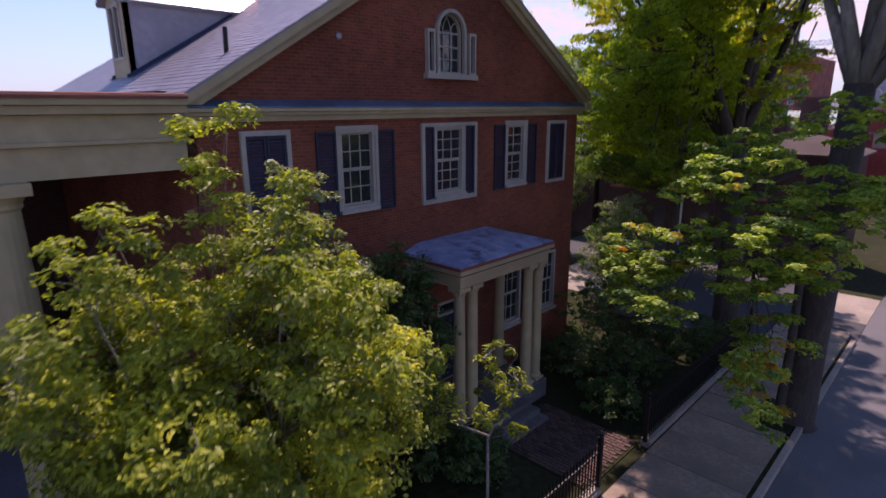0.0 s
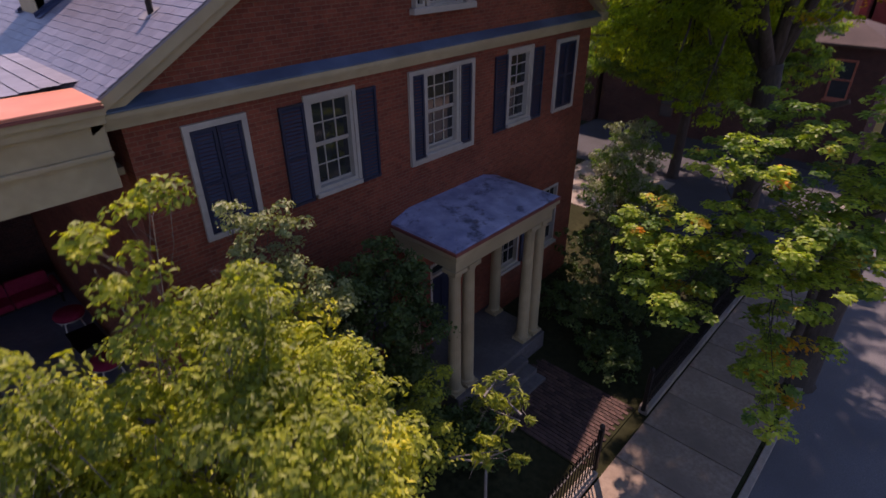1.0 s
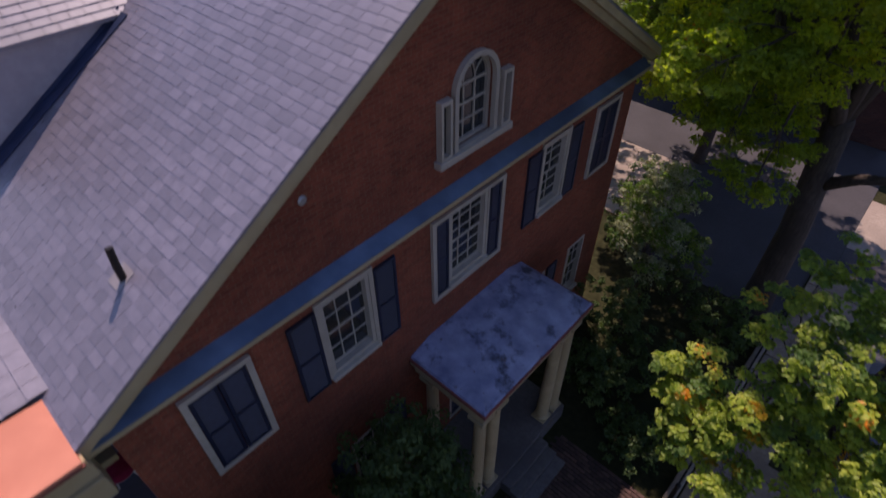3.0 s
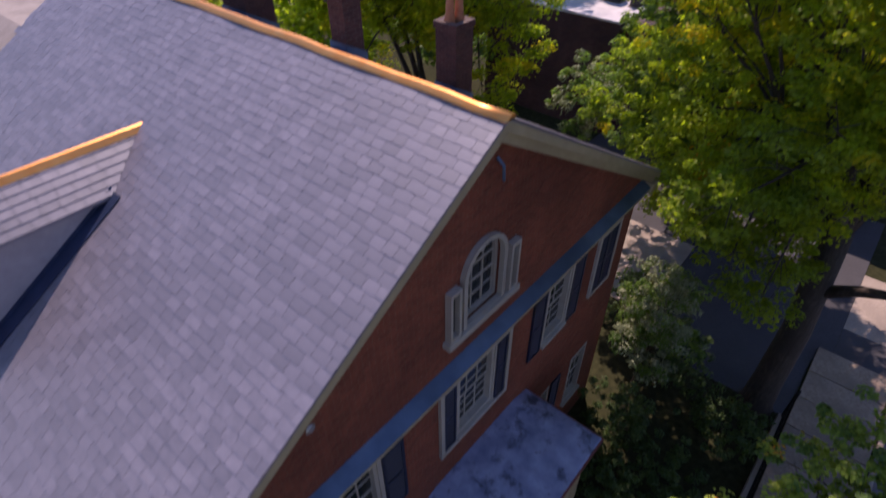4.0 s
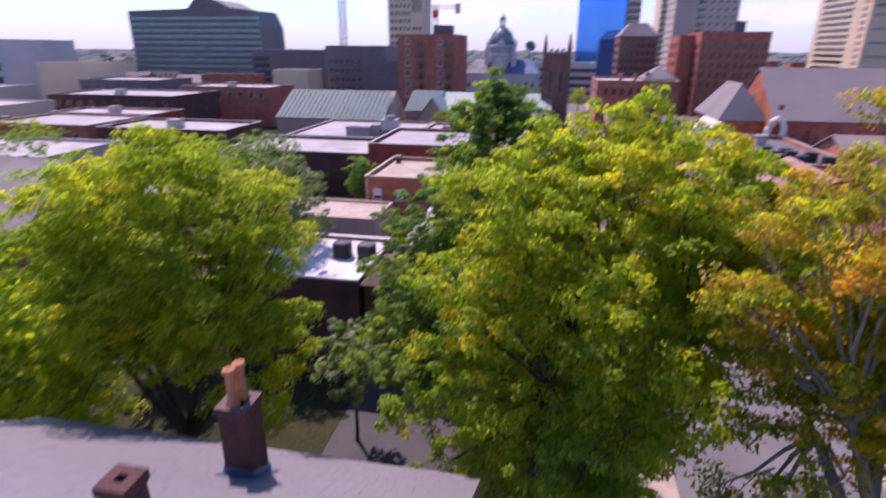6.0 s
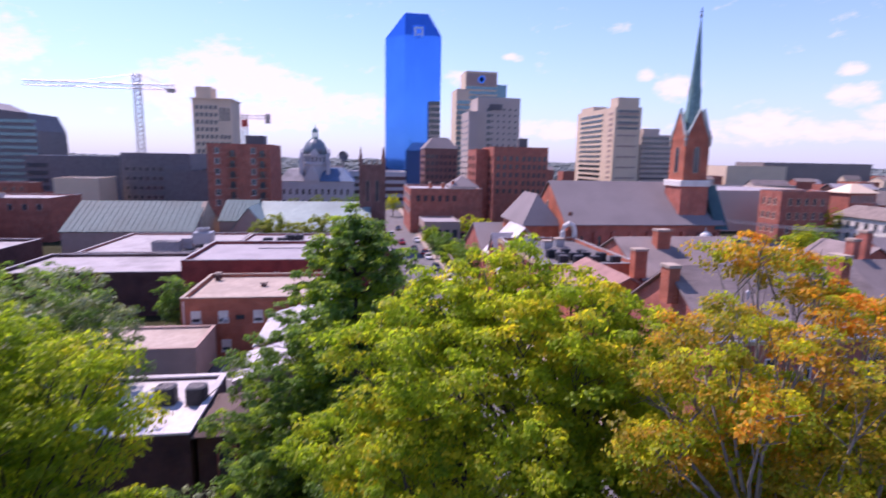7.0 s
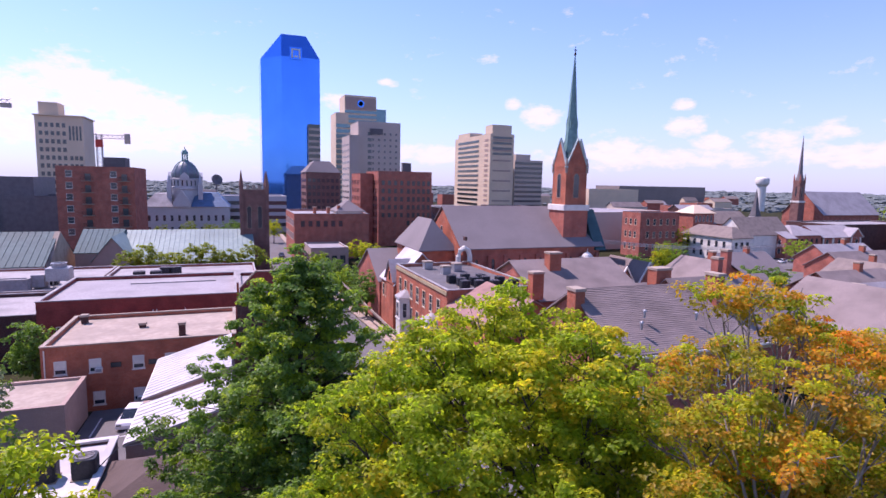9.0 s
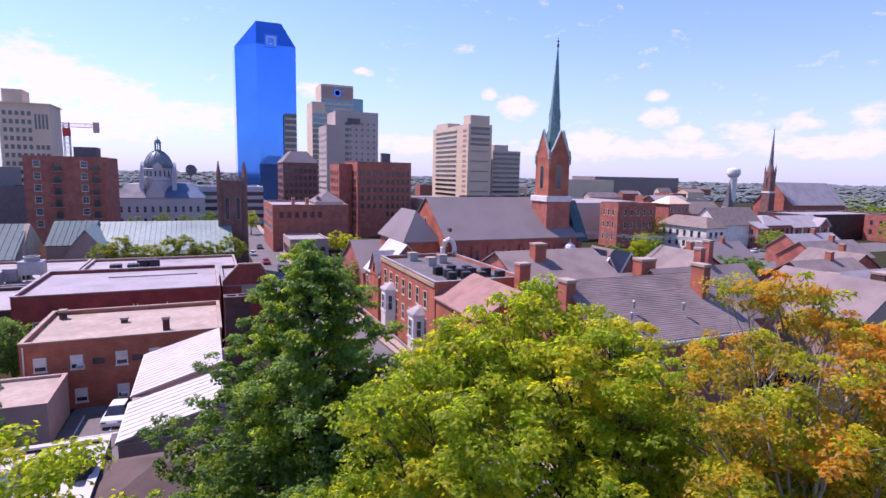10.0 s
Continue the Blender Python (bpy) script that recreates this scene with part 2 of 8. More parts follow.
PORCHROOF = stained_metal("stained_metal_roof")
COPPER = surface("new_copper", (1.0, 0.37, 0.09), (1.0, 0.47, 0.15), 4.0, 0.36, 0.8, bumpy=0.05, dirt=0.08)
COPPER_FLAT = surface("copper_sheet", (0.62, 0.22, 0.13), (0.72, 0.28, 0.17), 3.0, 0.55, 0.25, bumpy=0.06, dirt=0.1)
REDOX = surface("red_oxide_edge", (0.20, 0.05, 0.04), (0.30, 0.08, 0.06), 5.0, 0.6, bumpy=0.1)
CLAY = surface("terracotta", (0.40, 0.15, 0.07), (0.52, 0.22, 0.11), 8.0, 0.8, bumpy=0.2)
# cheek slate lightened in colour to give the sky light on it
DORMER = surface("dormer_cheek_slate", (0.33, 0.30, 0.32), (0.42, 0.385, 0.40), 6.0, 0.6, bumpy=0.15)
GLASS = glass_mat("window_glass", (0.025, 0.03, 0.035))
GLASS_FAR = glass_mat("far_window_glass", (0.05, 0.06, 0.075), 0.12)
IRON = surface("black_iron", (0.012, 0.012, 0.013), (0.03, 0.028, 0.026), 20.0, 0.5, 0.6, bumpy=0.1)
BARK = surface("bark", (0.036, 0.027, 0.021), (0.092, 0.07, 0.055), 14.0, 0.9, bumpy=0.9, big=1.5, stretch=(1, 1, 0.25))
PALEBARK = surface("pale_grey_bark", (0.16, 0.135, 0.11), (0.32, 0.285, 0.245), 10.0, 0.9, bumpy=0.7, big=1.2, stretch=(1, 1, 0.25))
TWIG = surface("pale_twigs", (0.14, 0.12, 0.10), (0.30, 0.27, 0.24), 12.0, 0.85, bumpy=0.4)
SOIL = surface("mulch_and_lawn", (0.022, 0.024, 0.012), (0.06, 0.06, 0.028), 5.0, 0.95, bumpy=0.6, big=0.25, spec=0.04)
ASPHALT = surface("aged_grey_asphalt", (0.11, 0.104, 0.106), (0.165, 0.156, 0.155), 30.0, 0.9, bumpy=0.3, big=0.3, dirt=0.25)
# same asphalt as the road, darkened in colour for deep tree shade
SHADE_ASPHALT = surface("shade_toned_asphalt", (0.04, 0.038, 0.042), (0.07, 0.066, 0.07), 24.0, 0.85, bumpy=0.3, big=0.4, dirt=0.3)
CONCRETE = surface("concrete", (0.31, 0.245, 0.19), (0.42, 0.34, 0.27), 12.0, 0.85, bumpy=0.2, big=0.5, dirt=0.3)
PAVING = surface("worn_paving", (0.245, 0.172, 0.118), (0.37, 0.275, 0.197), 10.0, 0.9, bumpy=0.25, big=0.6, dirt=0.3, per_object=True, tones=(0.88, 1.08))
PAVER = surface("brick_paver", (0.06, 0.036, 0.03), (0.13, 0.066, 0.05), 16.0, 0.9, bumpy=0.3, per_object=True, tones=(0.6, 1.35))
PORCHSTONE = surface("dark_porch_stone", (0.10, 0.092, 0.09), (0.17, 0.155, 0.15), 9.0, 0.8, bumpy=0.2, dirt=0.35)
PORCHFLOOR = surface("blue_grey_porch_paint", (0.20, 0.215, 0.27), (0.27, 0.285, 0.345), 6.0, 0.5, bumpy=0.08, dirt=0.25)
CUSHION = surface("magenta_red_cushion", (0.34, 0.012, 0.05), (0.48, 0.03, 0.09), 10.0, 0.85, bumpy=0.2)
WHITEROOF = surface("pale_membrane_roof", (0.27, 0.25, 0.25), (0.385, 0.36, 0.36), 2.5, 0.75, bumpy=0.08, big=0.22, dirt=0.35)
MEMBRANE = surface("white_membrane_roof", (0.48, 0.45, 0.45), (0.64, 0.61, 0.60), 2.5, 0.75, bumpy=0.08, big=0.22, dirt=0.3)
GREYROOF = surface("grey_gravel_roof", (0.27, 0.25, 0.265), (0.38, 0.355, 0.365), 3.0, 0.85, bumpy=0.2, big=0.2, dirt=0.22)
TANROOF = surface("tan_gravel_roof", (0.34, 0.27, 0.215), (0.45, 0.37, 0.30), 2.0, 0.9, bumpy=0.2, big=0.35, dirt=0.25)
DARKROOF = surface("dark_tar_roof", (0.09, 0.085, 0.09), (0.16, 0.15, 0.155), 3.0, 0.8, bumpy=0.2)
SHINGLE = surface("grey_brown_shingle", (0.205, 0.165, 0.155), (0.30, 0.25, 0.235), 18.0, 0.9, bumpy=0.4, big=0.3, stretch=(0.4, 3, 6), spec=0.15)
CHSLATE = surface("church_slate", (0.19, 0.165, 0.165), (0.25, 0.22, 0.22), 8.0, 0.8, bumpy=0.2, big=0.15, dirt=0.15, stretch=(0.5, 2, 4), spec=0.15)
BROWNROOF = surface("brown_shingle", (0.19, 0.15, 0.13), (0.26, 0.21, 0.185), 16.0, 0.9, bumpy=0.4, stretch=(0.4, 3, 6))
PINKROOF = surface("reddish_shingle", (0.27, 0.15, 0.125), (0.36, 0.205, 0.17), 14.0, 0.9, bumpy=0.4, stretch=(3, 0.4, 6))
PALESHINGLE = surface("pale_shingle", (0.27, 0.235, 0.21), (0.36, 0.315, 0.285), 14.0, 0.9, bumpy=0.3, stretch=(0.4, 3, 6))
DARKSHINGLE = surface("dark_brown_shingle", (0.09, 0.065, 0.055), (0.15, 0.11, 0.095), 14.0, 0.9, bumpy=0.4, stretch=(0.4, 3, 6), spec=0.2)
PATINA = surface("copper_patina", (0.10, 0.22, 0.21), (0.20, 0.36, 0.33), 1.5, 0.6, 0.1, bumpy=0.1, big=0.3, dirt=0.3)
PALEPATINA = surface("pale_copper_patina", (0.30, 0.40, 0.38), (0.42, 0.52, 0.48), 1.5, 0.6, 0.05, bumpy=0.1, big=0.3, dirt=0.2)
DOME = surface("weathered_dome_metal", (0.14, 0.17, 0.20), (0.22, 0.25, 0.28), 1.2, 0.5, 0.2, bumpy=0.1, big=0.2, dirt=0.25)
SHEDMETAL = surface("white_painted_metal", (0.46, 0.435, 0.425), (0.56, 0.53, 0.52), 1.5, 0.5, 0.05, bumpy=0.04, big=0.3, dirt=0.15)
PALEGREEN = surface("pale_green_seam_roof", (0.175, 0.255, 0.245), (0.235, 0.325, 0.30), 1.0, 0.6, 0.1, bumpy=0.05, big=0.1)
BLUEGREEN = surface("blue_green_seam_roof", (0.035, 0.085, 0.095), (0.055, 0.12, 0.13), 1.0, 0.65, 0.05, bumpy=0.05, big=0.1, spec=0.2)
STUCCO = surface("tan_stucco", (0.36, 0.25, 0.21), (0.44, 0.32, 0.27), 8.0, 0.9, bumpy=0.1, dirt=0.12)
BEIGE = surface("beige_concrete", (0.63, 0.48, 0.335), (0.74, 0.58, 0.41), 3.0, 0.85, bumpy=0.1, big=0.08, dirt=0.1)
GREYCON = surface("grey_concrete", (0.47, 0.385, 0.32), (0.57, 0.475, 0.40), 3.0, 0.85, bumpy=0.1, big=0.06, dirt=0.12)
LIMESTONE = surface("limestone", (0.42, 0.42, 0.44), (0.55, 0.54, 0.54), 2.0, 0.8, bumpy=0.1, big=0.1, dirt=0.15)
MIRROR = surface("blue_mirror_glass", (0.05, 0.22, 0.70), (0.07, 0.28, 0.80), 0.06, 0.05, 0.9, bumpy=0.02, dirt=0.05)
GREENGLASS = surface("green_grey_glass", (0.10, 0.19, 0.22), (0.16, 0.27, 0.30), 0.4, 0.15, 0.5, bumpy=0.0, dirt=0.1)
STEEL = surface("galvanised_steel", (0.32, 0.33, 0.35), (0.50, 0.51, 0.53), 6.0, 0.45, 0.6, bumpy=0.1)
MACHINE = surface("dark_machine_grey", (0.12, 0.11, 0.118), (0.19, 0.175, 0.182), 6.0, 0.6, 0.1, bumpy=0.1)
CONDENSER = surface("black_condenser_steel", (0.02, 0.022, 0.028), (0.05, 0.052, 0.06), 9.0, 0.5, 0.4, bumpy=0.15)
MALL = surface("brown_grey_cladding", (0.2, 0.165, 0.15), (0.28, 0.235, 0.215), 1.0, 0.85, bumpy=0.05, big=0.05, dirt=0.15)
REDPAINT = surface("red_crane_paint", (0.5, 0.04, 0.03), (0.6, 0.06, 0.04), 5.0, 0.5, bumpy=0.05)
CARWHITE = surface("white_car_paint", (0.72, 0.72, 0.73), (0.80, 0.80, 0.81), 3.0, 0.18, bumpy=0.0, dirt=0.03)
CARRED = surface("red_car_paint", (0.36, 0.02, 0.02), (0.45, 0.03, 0.03), 3.0, 0.2, bumpy=0.0, dirt=0.03)
CARGREY = surface("grey_car_paint", (0.12, 0.13, 0.15), (0.2, 0.21, 0.23), 3.0, 0.2, 0.3, bumpy=0.0, dirt=0.03)
RUBBER = surface("tyre_rubber", (0.012, 0.012, 0.012), (0.025, 0.025, 0.025), 20.0, 0.8)
LINEPAINT = surface("white_road_paint", (0.55, 0.55, 0.54), (0.72, 0.72, 0.70), 9.0, 0.7, bumpy=0.1)
# distance haze is mixed into the woods' pale bluish base colour
FARWOOD = surface("hazed_woodland", (0.11, 0.14, 0.14), (0.17, 0.20, 0.19), 0.06, 0.95, bumpy=0.3, big=0.01)
LF_NEAR = leaf_mat("magnolia_leaves", [(0.0, (0.055, 0.082, 0.018)), (0.4, (0.205, 0.25, 0.042)), (0.76, (0.45, 0.475, 0.055)), (1.0, (0.74, 0.64, 0.055))], 0.43, 0.6, 0.27)
LF_SILVER = leaf_mat("silvery_leaves", [(0.0, (0.121, 0.162, 0.101)), (0.5, (0.257, 0.297, 0.176)), (1.0, (0.486, 0.513, 0.338))], 0.25, 0.6)
LF_SAGE = leaf_mat("sage_green_leaves", [(0.0, (0.10, 0.125, 0.055)), (0.5, (0.25, 0.29, 0.13)), (1.0, (0.46, 0.48, 0.24))], 0.3, 0.6)
LF_MAPLE = leaf_mat("maple_leaves", [(0.0, (0.06, 0.115, 0.025)), (0.35, (0.21, 0.31, 0.04)), (0.85, (0.52, 0.59, 0.10)), (1.0, (0.82, 0.30, 0.05))], 0.48, 0.6, 0.3)
LF_GREEN = leaf_mat("green_maple_leaves", [(0.0, (0.09, 0.15, 0.03)), (0.5, (0.25, 0.35, 0.05)), (0.9, (0.43, 0.50, 0.07)), (1.0, (0.72, 0.30, 0.04))], 0.66, 0.4)
LF_YELLOW = leaf_mat("yellowing_leaves", [(0.0, (0.12, 0.19, 0.018)), (0.4, (0.30, 0.37, 0.025)), (0.72, (0.53, 0.48, 0.03)), (1.0, (0.72, 0.50, 0.03))], 0.66, 0.3)
LF_ORANGE = leaf_mat("autumn_leaves", [(0.0, (0.16, 0.18, 0.025)), (0.35, (0.33, 0.28, 0.03)), (0.65, (0.56, 0.33, 0.035)), (1.0, (0.76, 0.25, 0.03))], 0.58, 0.5)
LF_DARK = leaf_mat("dark_green_leaves", [(0.0, (0.06, 0.12, 0.04)), (0.5, (0.14, 0.25, 0.065)), (1.0, (0.28, 0.40, 0.09))], 0.52, 0.4)
LF_LIME = leaf_mat("bright_green_leaves", [(0.0, (0.10, 0.175, 0.02)), (0.5, (0.28, 0.38, 0.028)), (1.0, (0.53, 0.55, 0.04))], 0.68, 0.35)
LF_DEEP = leaf_mat("evergreen_leaves", [(0.0, (0.03, 0.06, 0.022)), (0.5, (0.07, 0.125, 0.04)), (1.0, (0.15, 0.21, 0.07))], 0.35, 0.4)
LF_HEDGE = leaf_mat("roof_side_foliage", [(0.0, (0.117, 0.169, 0.026)), (0.6, (0.260, 0.312, 0.039)), (1.0, (0.442, 0.416, 0.065))], 0.4, 0.2)


# ---- mesh helpers ----
class Geo:
    """Gathers boxes, prisms and tubes into one mesh."""

    def __init__(self):
        self.v, self.f, self.mi, self.k = [], [], [], 0

    def add(self, verts, faces):
        o = len(self.v)
        self.v += [tuple(p) for p in verts]
        self.f += [tuple(i + o for i in f) for f in faces]
        self.mi += [self.k] * len(faces)
        return self

    def box(self, x0, x1, y0, y1, z0, z1, c=0.0):
        if c <= 0:
            p = [(x, y, z) for z in (z0, z1) for x, y in ((x0, y0), (x1, y0), (x1, y1), (x0, y1))]
            return self.add(p, [(3, 2, 1, 0), (4, 5, 6, 7), (0, 1, 5, 4), (1, 2, 6, 5), (2, 3, 7, 6), (3, 0, 4, 7)])
        # chamfered along the upright and upper edges
        ring = lambda d, z: [(x0 + d + c, y0 + d, z), (x1 - d - c, y0 + d, z), (x1 - d, y0 + d + c, z), (x1 - d, y1 - d - c, z),
                             (x1 - d - c, y1 - d, z), (x0 + d + c, y1 - d, z), (x0 + d, y1 - d - c, z), (x0 + d, y0 + d + c, z)]
        return self.loft([ring(0, z0), ring(0, z1 - c), ring(c * 0.7, z1)])

    def loft(self, rings, cap=True):
        n = len(rings[0])
        v = [p for r in rings for p in r]
        f = []
        for a in range(len(rings) - 1):
            for i in range(n):
                j = (i + 1) % n
                f.append((a * n + i, a * n + j, (a + 1) * n + j, (a + 1) * n + i))
        if cap:
            f += [tuple(range(n - 1, -1, -1)), tuple(range((len(rings) - 1) * n, len(rings) * n))]
        return self.add(v, f)

    def prism(self, poly, axis, a, b):
        """A flat outline (two coordinates a point) drawn along an axis from a to b."""
        put = {"x": lambda p, t: (t, p[0], p[1]), "y": lambda p, t: (p[0], t, p[1]), "z": lambda p, t: (p[0], p[1], t)}[axis]
        return self.loft([[put(p, a) for p in poly], [put(p, b) for p in poly]])

    def tube(self, path, radii, n=8, cap=True):
        rings = []
        for i, p in enumerate(path):
            p = Vector(p)
            d = (Vector(path[min(i + 1, len(path) - 1)]) - Vector(path[max(i - 1, 0)])).normalized()
            a = d.cross(Vector((0.31, 0.2, 0.93)) if abs(d.z) < 0.95 else Vector((1, 0.1, 0))).normalized()
            b = d.cross(a)
            r = radii[i] if hasattr(radii, "__len__") else radii
            rings.append([tuple(p + (a * math.cos(t) + b * math.sin(t)) * r) for t in (2 * math.pi * k / n for k in range(n))])
        return self.loft(rings, cap)

    def lathe(self, x, y, prof, n=16):
        return self.loft([[(x + r * math.cos(2 * math.pi * k / n), y + r * math.sin(2 * math.pi * k / n), z) for k in range(n)] for r, z in prof])

    def mesh(self, name, *mats, smooth=False):
        me = bpy.data.meshes.new(name)
        me.from_pydata(self.v, [], self.f)
        for m in mats:
            me.materials.append(m)
        if any(self.mi):
            me.polygons.foreach_set("material_index", self.mi)
        if smooth:
            me.polygons.foreach_set("use_smooth", [True] * len(me.polygons))
        bm = bmesh.new()
        bm.from_mesh(me)
        bmesh.ops.recalc_face_normals(bm, faces=bm.faces)
        bm.to_mesh(me)
        bm.free()
        return me

    def part(self, name, mat, parent=None, label="", smooth=False, kind=""):
        ob = new(name, self.mesh(name, *(mat if isinstance(mat, tuple) else (mat,)), smooth=smooth))
        ob.parent = parent
        return tagged(ob, label, kind=kind)


def thing(name, label, category, at=(0, 0, 0), group="", kind=""):
    ob = new(name)
    ob.location = at
    ob.empty_display_size = 0.3
    return tagged(ob, label, category, group, kind)


def piece(name, me, parent, at=(0, 0, 0), turn=0.0):
    ob = new(name, me)
    ob.parent = parent
    ob.location = at
    if turn:
        ob.rotation_euler = (0, 0, turn)
    return ob


def pierced(outer, holes, put, a, b):
    """A wall: an outline with holes (flat points), given its thickness from a to b by put(point, depth)."""
    from mathutils.geometry import tessellate_polygon
    loops = [outer] + holes
    flat = [p for lp in loops for p in lp]
    tris = tessellate_polygon([[Vector((p[0], p[1], 0)) for p in lp] for lp in loops])
    n = len(flat)
    g = Geo()
    v = [put(p, a) for p in flat] + [put(p, b) for p in flat]
    f = [tuple(t) for t in tris] + [tuple(i + n for i in reversed(t)) for t in tris]
    o = 0
    for lp in loops:
        for i in range(len(lp)):
            j = (i + 1) % len(lp)
            f.append((o + i, o + j, o + j + n, o + i + n))
        o += len(lp)
    return g.add(v, f)


def rect(a0, a1, b0, b1):
    return [(a0, b0), (a1, b0), (a1, b1), (a0, b1)]


# ---- ground, road, pavements ----
def ground_z(y):
    """The land lies level round the house and falls gently towards the town."""
    return -min(6.0, max(0.0, (y - 30.0) * 0.05))


KERB_X, FENCE_X = -2.3, -5.05
ys = [-700, -60, 0, 30, 50, 70, 90, 110, 130, 150, 400, 1200, 4800]
xs = [-4800, -900, -300, -100, -40, 0, 40, 100, 300, 900, 4800]
g = Geo()
nv = len(xs)
g.add([(x, y, ground_z(y)) for y in ys for x in xs],
      [(j * nv + i, j * nv + i + 1, (j + 1) * nv + i + 1, (j + 1) * nv + i) for j in range(len(ys) - 1) for i in range(nv - 1)])
ground = g.part("ground", SOIL, label="dark mulch and lawn under the trees", kind="structure")


def strip(name, label, x0, x1, stops, mat, lift, category="road"):
    g = Geo()
    n = len(stops)
    g.add([(x, y, ground_z(y) + lift) for y in stops for x in (x0, x1)] + [(x, y, ground_z(y) + lift - 0.3) for y in stops for x in (x0, x1)],
          [(2 * i, 2 * i + 1, 2 * i + 3, 2 * i + 2) for i in range(n - 1)] +
          [(2 * n + 2 * i, 2 * n + 2 * i + 2, 2 * i + 2, 2 * i) for i in range(n - 1)] +
          [(2 * i + 1, 2 * i + 3, 2 * n + 2 * i + 3, 2 * n + 2 * i + 1) for i in range(n - 1)])
    return g.part(name, mat, label=label, kind="structure")


LONG = [-60, 0, 24, 30, 50, 70, 90, 110, 130, 150, 420]
strip("road", "worn grey asphalt street with dappled shade", KERB_X, 6.9, LONG, ASPHALT, 0.006)
strip("pavement", "concrete pavement across the street", 7.05, 9.2, LONG, CONCRETE, 0.13)
# street corner and yards take the asphalt with shade in its colour
Geo().box(-4.39, -2.31, 24.0, 26.49, -0.2, 0.02).part("road_mouth", SHADE_ASPHALT, label="asphalt at the street corner, coloured darker for tree shade", kind="structure")
Geo().box(-10.6, -4.4, 20.9, 34.98, -0.4, 0.02).part("road_side", SHADE_ASPHALT, label="asphalt yard under the trees, their shade put into its colour", kind="structure")
Geo().box(-15.5, -10.61, 22.3, 27.6, -0.2, 0.03).part("drive", CONCRETE, label="pale sunlit concrete drive", kind="structure")
Geo().box(-4.39, -2.31, 26.5, 30.4, -0.3, 0.02).part("junction_apron", CONCRETE, label="pale worn concrete at the street corner", kind="structure")
Geo().box(-19.0, -10.61, 27.61, 34.98, -0.4, 0.015).part("yard", SHADE_ASPHALT, label="asphalt yard behind the house, coloured darker for shade", kind="structure")
g = Geo().box(KERB_X - 0.16, KERB_X, -40, 24.0, -0.2, 0.14, 0.02)
g.part("kerb", CONCRETE, label="worn grey stone kerb", kind="structure")
g = Geo().box(7.0 - 0.1, 7.05, -40, 120, -0.2, 0.14)
g.part("kerb_far", CONCRETE, label="grey stone kerb across the street", kind="structure")

pavement = thing("pavement_near", "concrete slab pavement with leaf shadows", "pavement", kind="structure")
base = Geo().box(FENCE_X + 0.12, KERB_X - 0.17, -40, 24.0, -0.25, 0.085)
base.part("pavement_bed", SOIL, pavement)
slab = Geo().box(-1.16, 1.16, -0.69, 0.69, 0, 0.035, 0.012).mesh("slab", PAVING)
for i in range(32):
    y = -20 + i * 1.4
    piece("paving_slab", slab, pavement, (-3.72, y + 0.7, 0.086 + 0.006 * ((i * 7) % 3)))
# tree pits in the strip by the kerb
for y in (16.4, 6.0):
    Geo().box(-3.5, -2.5, y - 0.9, y + 0.9, 0.05, 0.135, 0.01).part("tree_pit", SOIL, pavement)

# brick walk to the front door
walk_bed = thing("brick_walk", "herringbone brick walk from the gate to the porch", "path", kind="structure")
Geo().box(-8.2, FENCE_X - 0.2, 10.0, 12.6, -0.1, 0.03).part("walk_bed", SOIL, walk_bed)
brick = Geo().box(-0.10, 0.10, -0.048, 0.048, 0, 0.03, 0.004).mesh("paver", PAVER)
k = 0
for i in range(13):
    for j in range(22):
        y = 10.08 + j * 0.115
        x = -8.1 + i * 0.215 + (0.107 if j % 2 else 0)
        if x < FENCE_X - 0.32:
            k += 1
            piece("brick", brick, walk_bed, (x, y, 0.026 + 0.004 * math.sin(k * 2.3)))

# ---- the house ----
XF, XB = -10.52, -22.2            # front face, rear
YS, YN = 4.25, 17.5              # south and north walls
RIDGE_Y, RIDGE_Z, SLOPE = 11.05, 13.03, 0.6
EAVE_S, EAVE_N = 3.82, 17.88
house = thing("house", "two-storey red brick house with slate roof and cream trim", "house", (0, 0, 0))


def arch(y0, y1, z0, zs, n=14):
    """An opening with a round head: springing at zs."""
    c, r = (y0 + y1) / 2, (y1 - y0) / 2
    return [(y0, z0), (y1, z0)] + [(c + r * math.cos(math.pi * i / n), zs + r * math.sin(math.pi * i / n)) for i in range(n + 1)]


WIN = {"a": (7.40, 8.42), "b": (10.46, 11.58), "c": (13.52, 14.46)}
W_Z0, W_Z1 = 6.22, 8.05
AR_Y0, AR_Y1, AR_Z0, AR_ZS = 10.55, 11.55, 9.38, 10.42
holes = [rect(y0, y1, W_Z0, W_Z1) for y0, y1 in WIN.values()]
holes.append(arch(AR_Y0, AR_Y1, AR_Z0, AR_ZS))
holes += [rect(10.5, 11.6, 0.6, 3.1), rect(7.4, 8.4, 1.5, 3.6), rect(13.5, 14.45, 1.5, 3.6), rect(15.6, 16.5, 1.5, 3.6)]
inner = lambda y: RIDGE_Z - 0.14 - SLOPE * abs(y - RIDGE_Y)
outer = [(YS, 0), (YN, 0), (YN, inner(YN)), (RIDGE_Y, inner(RIDGE_Y)), (YS, inner(YS))]
pierced(outer, holes, lambda p, x: (x, p[0], p[1]), XF, XF - 0.36).part("wall", BRICK, house, "red brick gable wall")
pierced(outer, [], lambda p, x: (x, p[0], p[1]), XB, XB + 0.36).part("wall", BRICK, house)
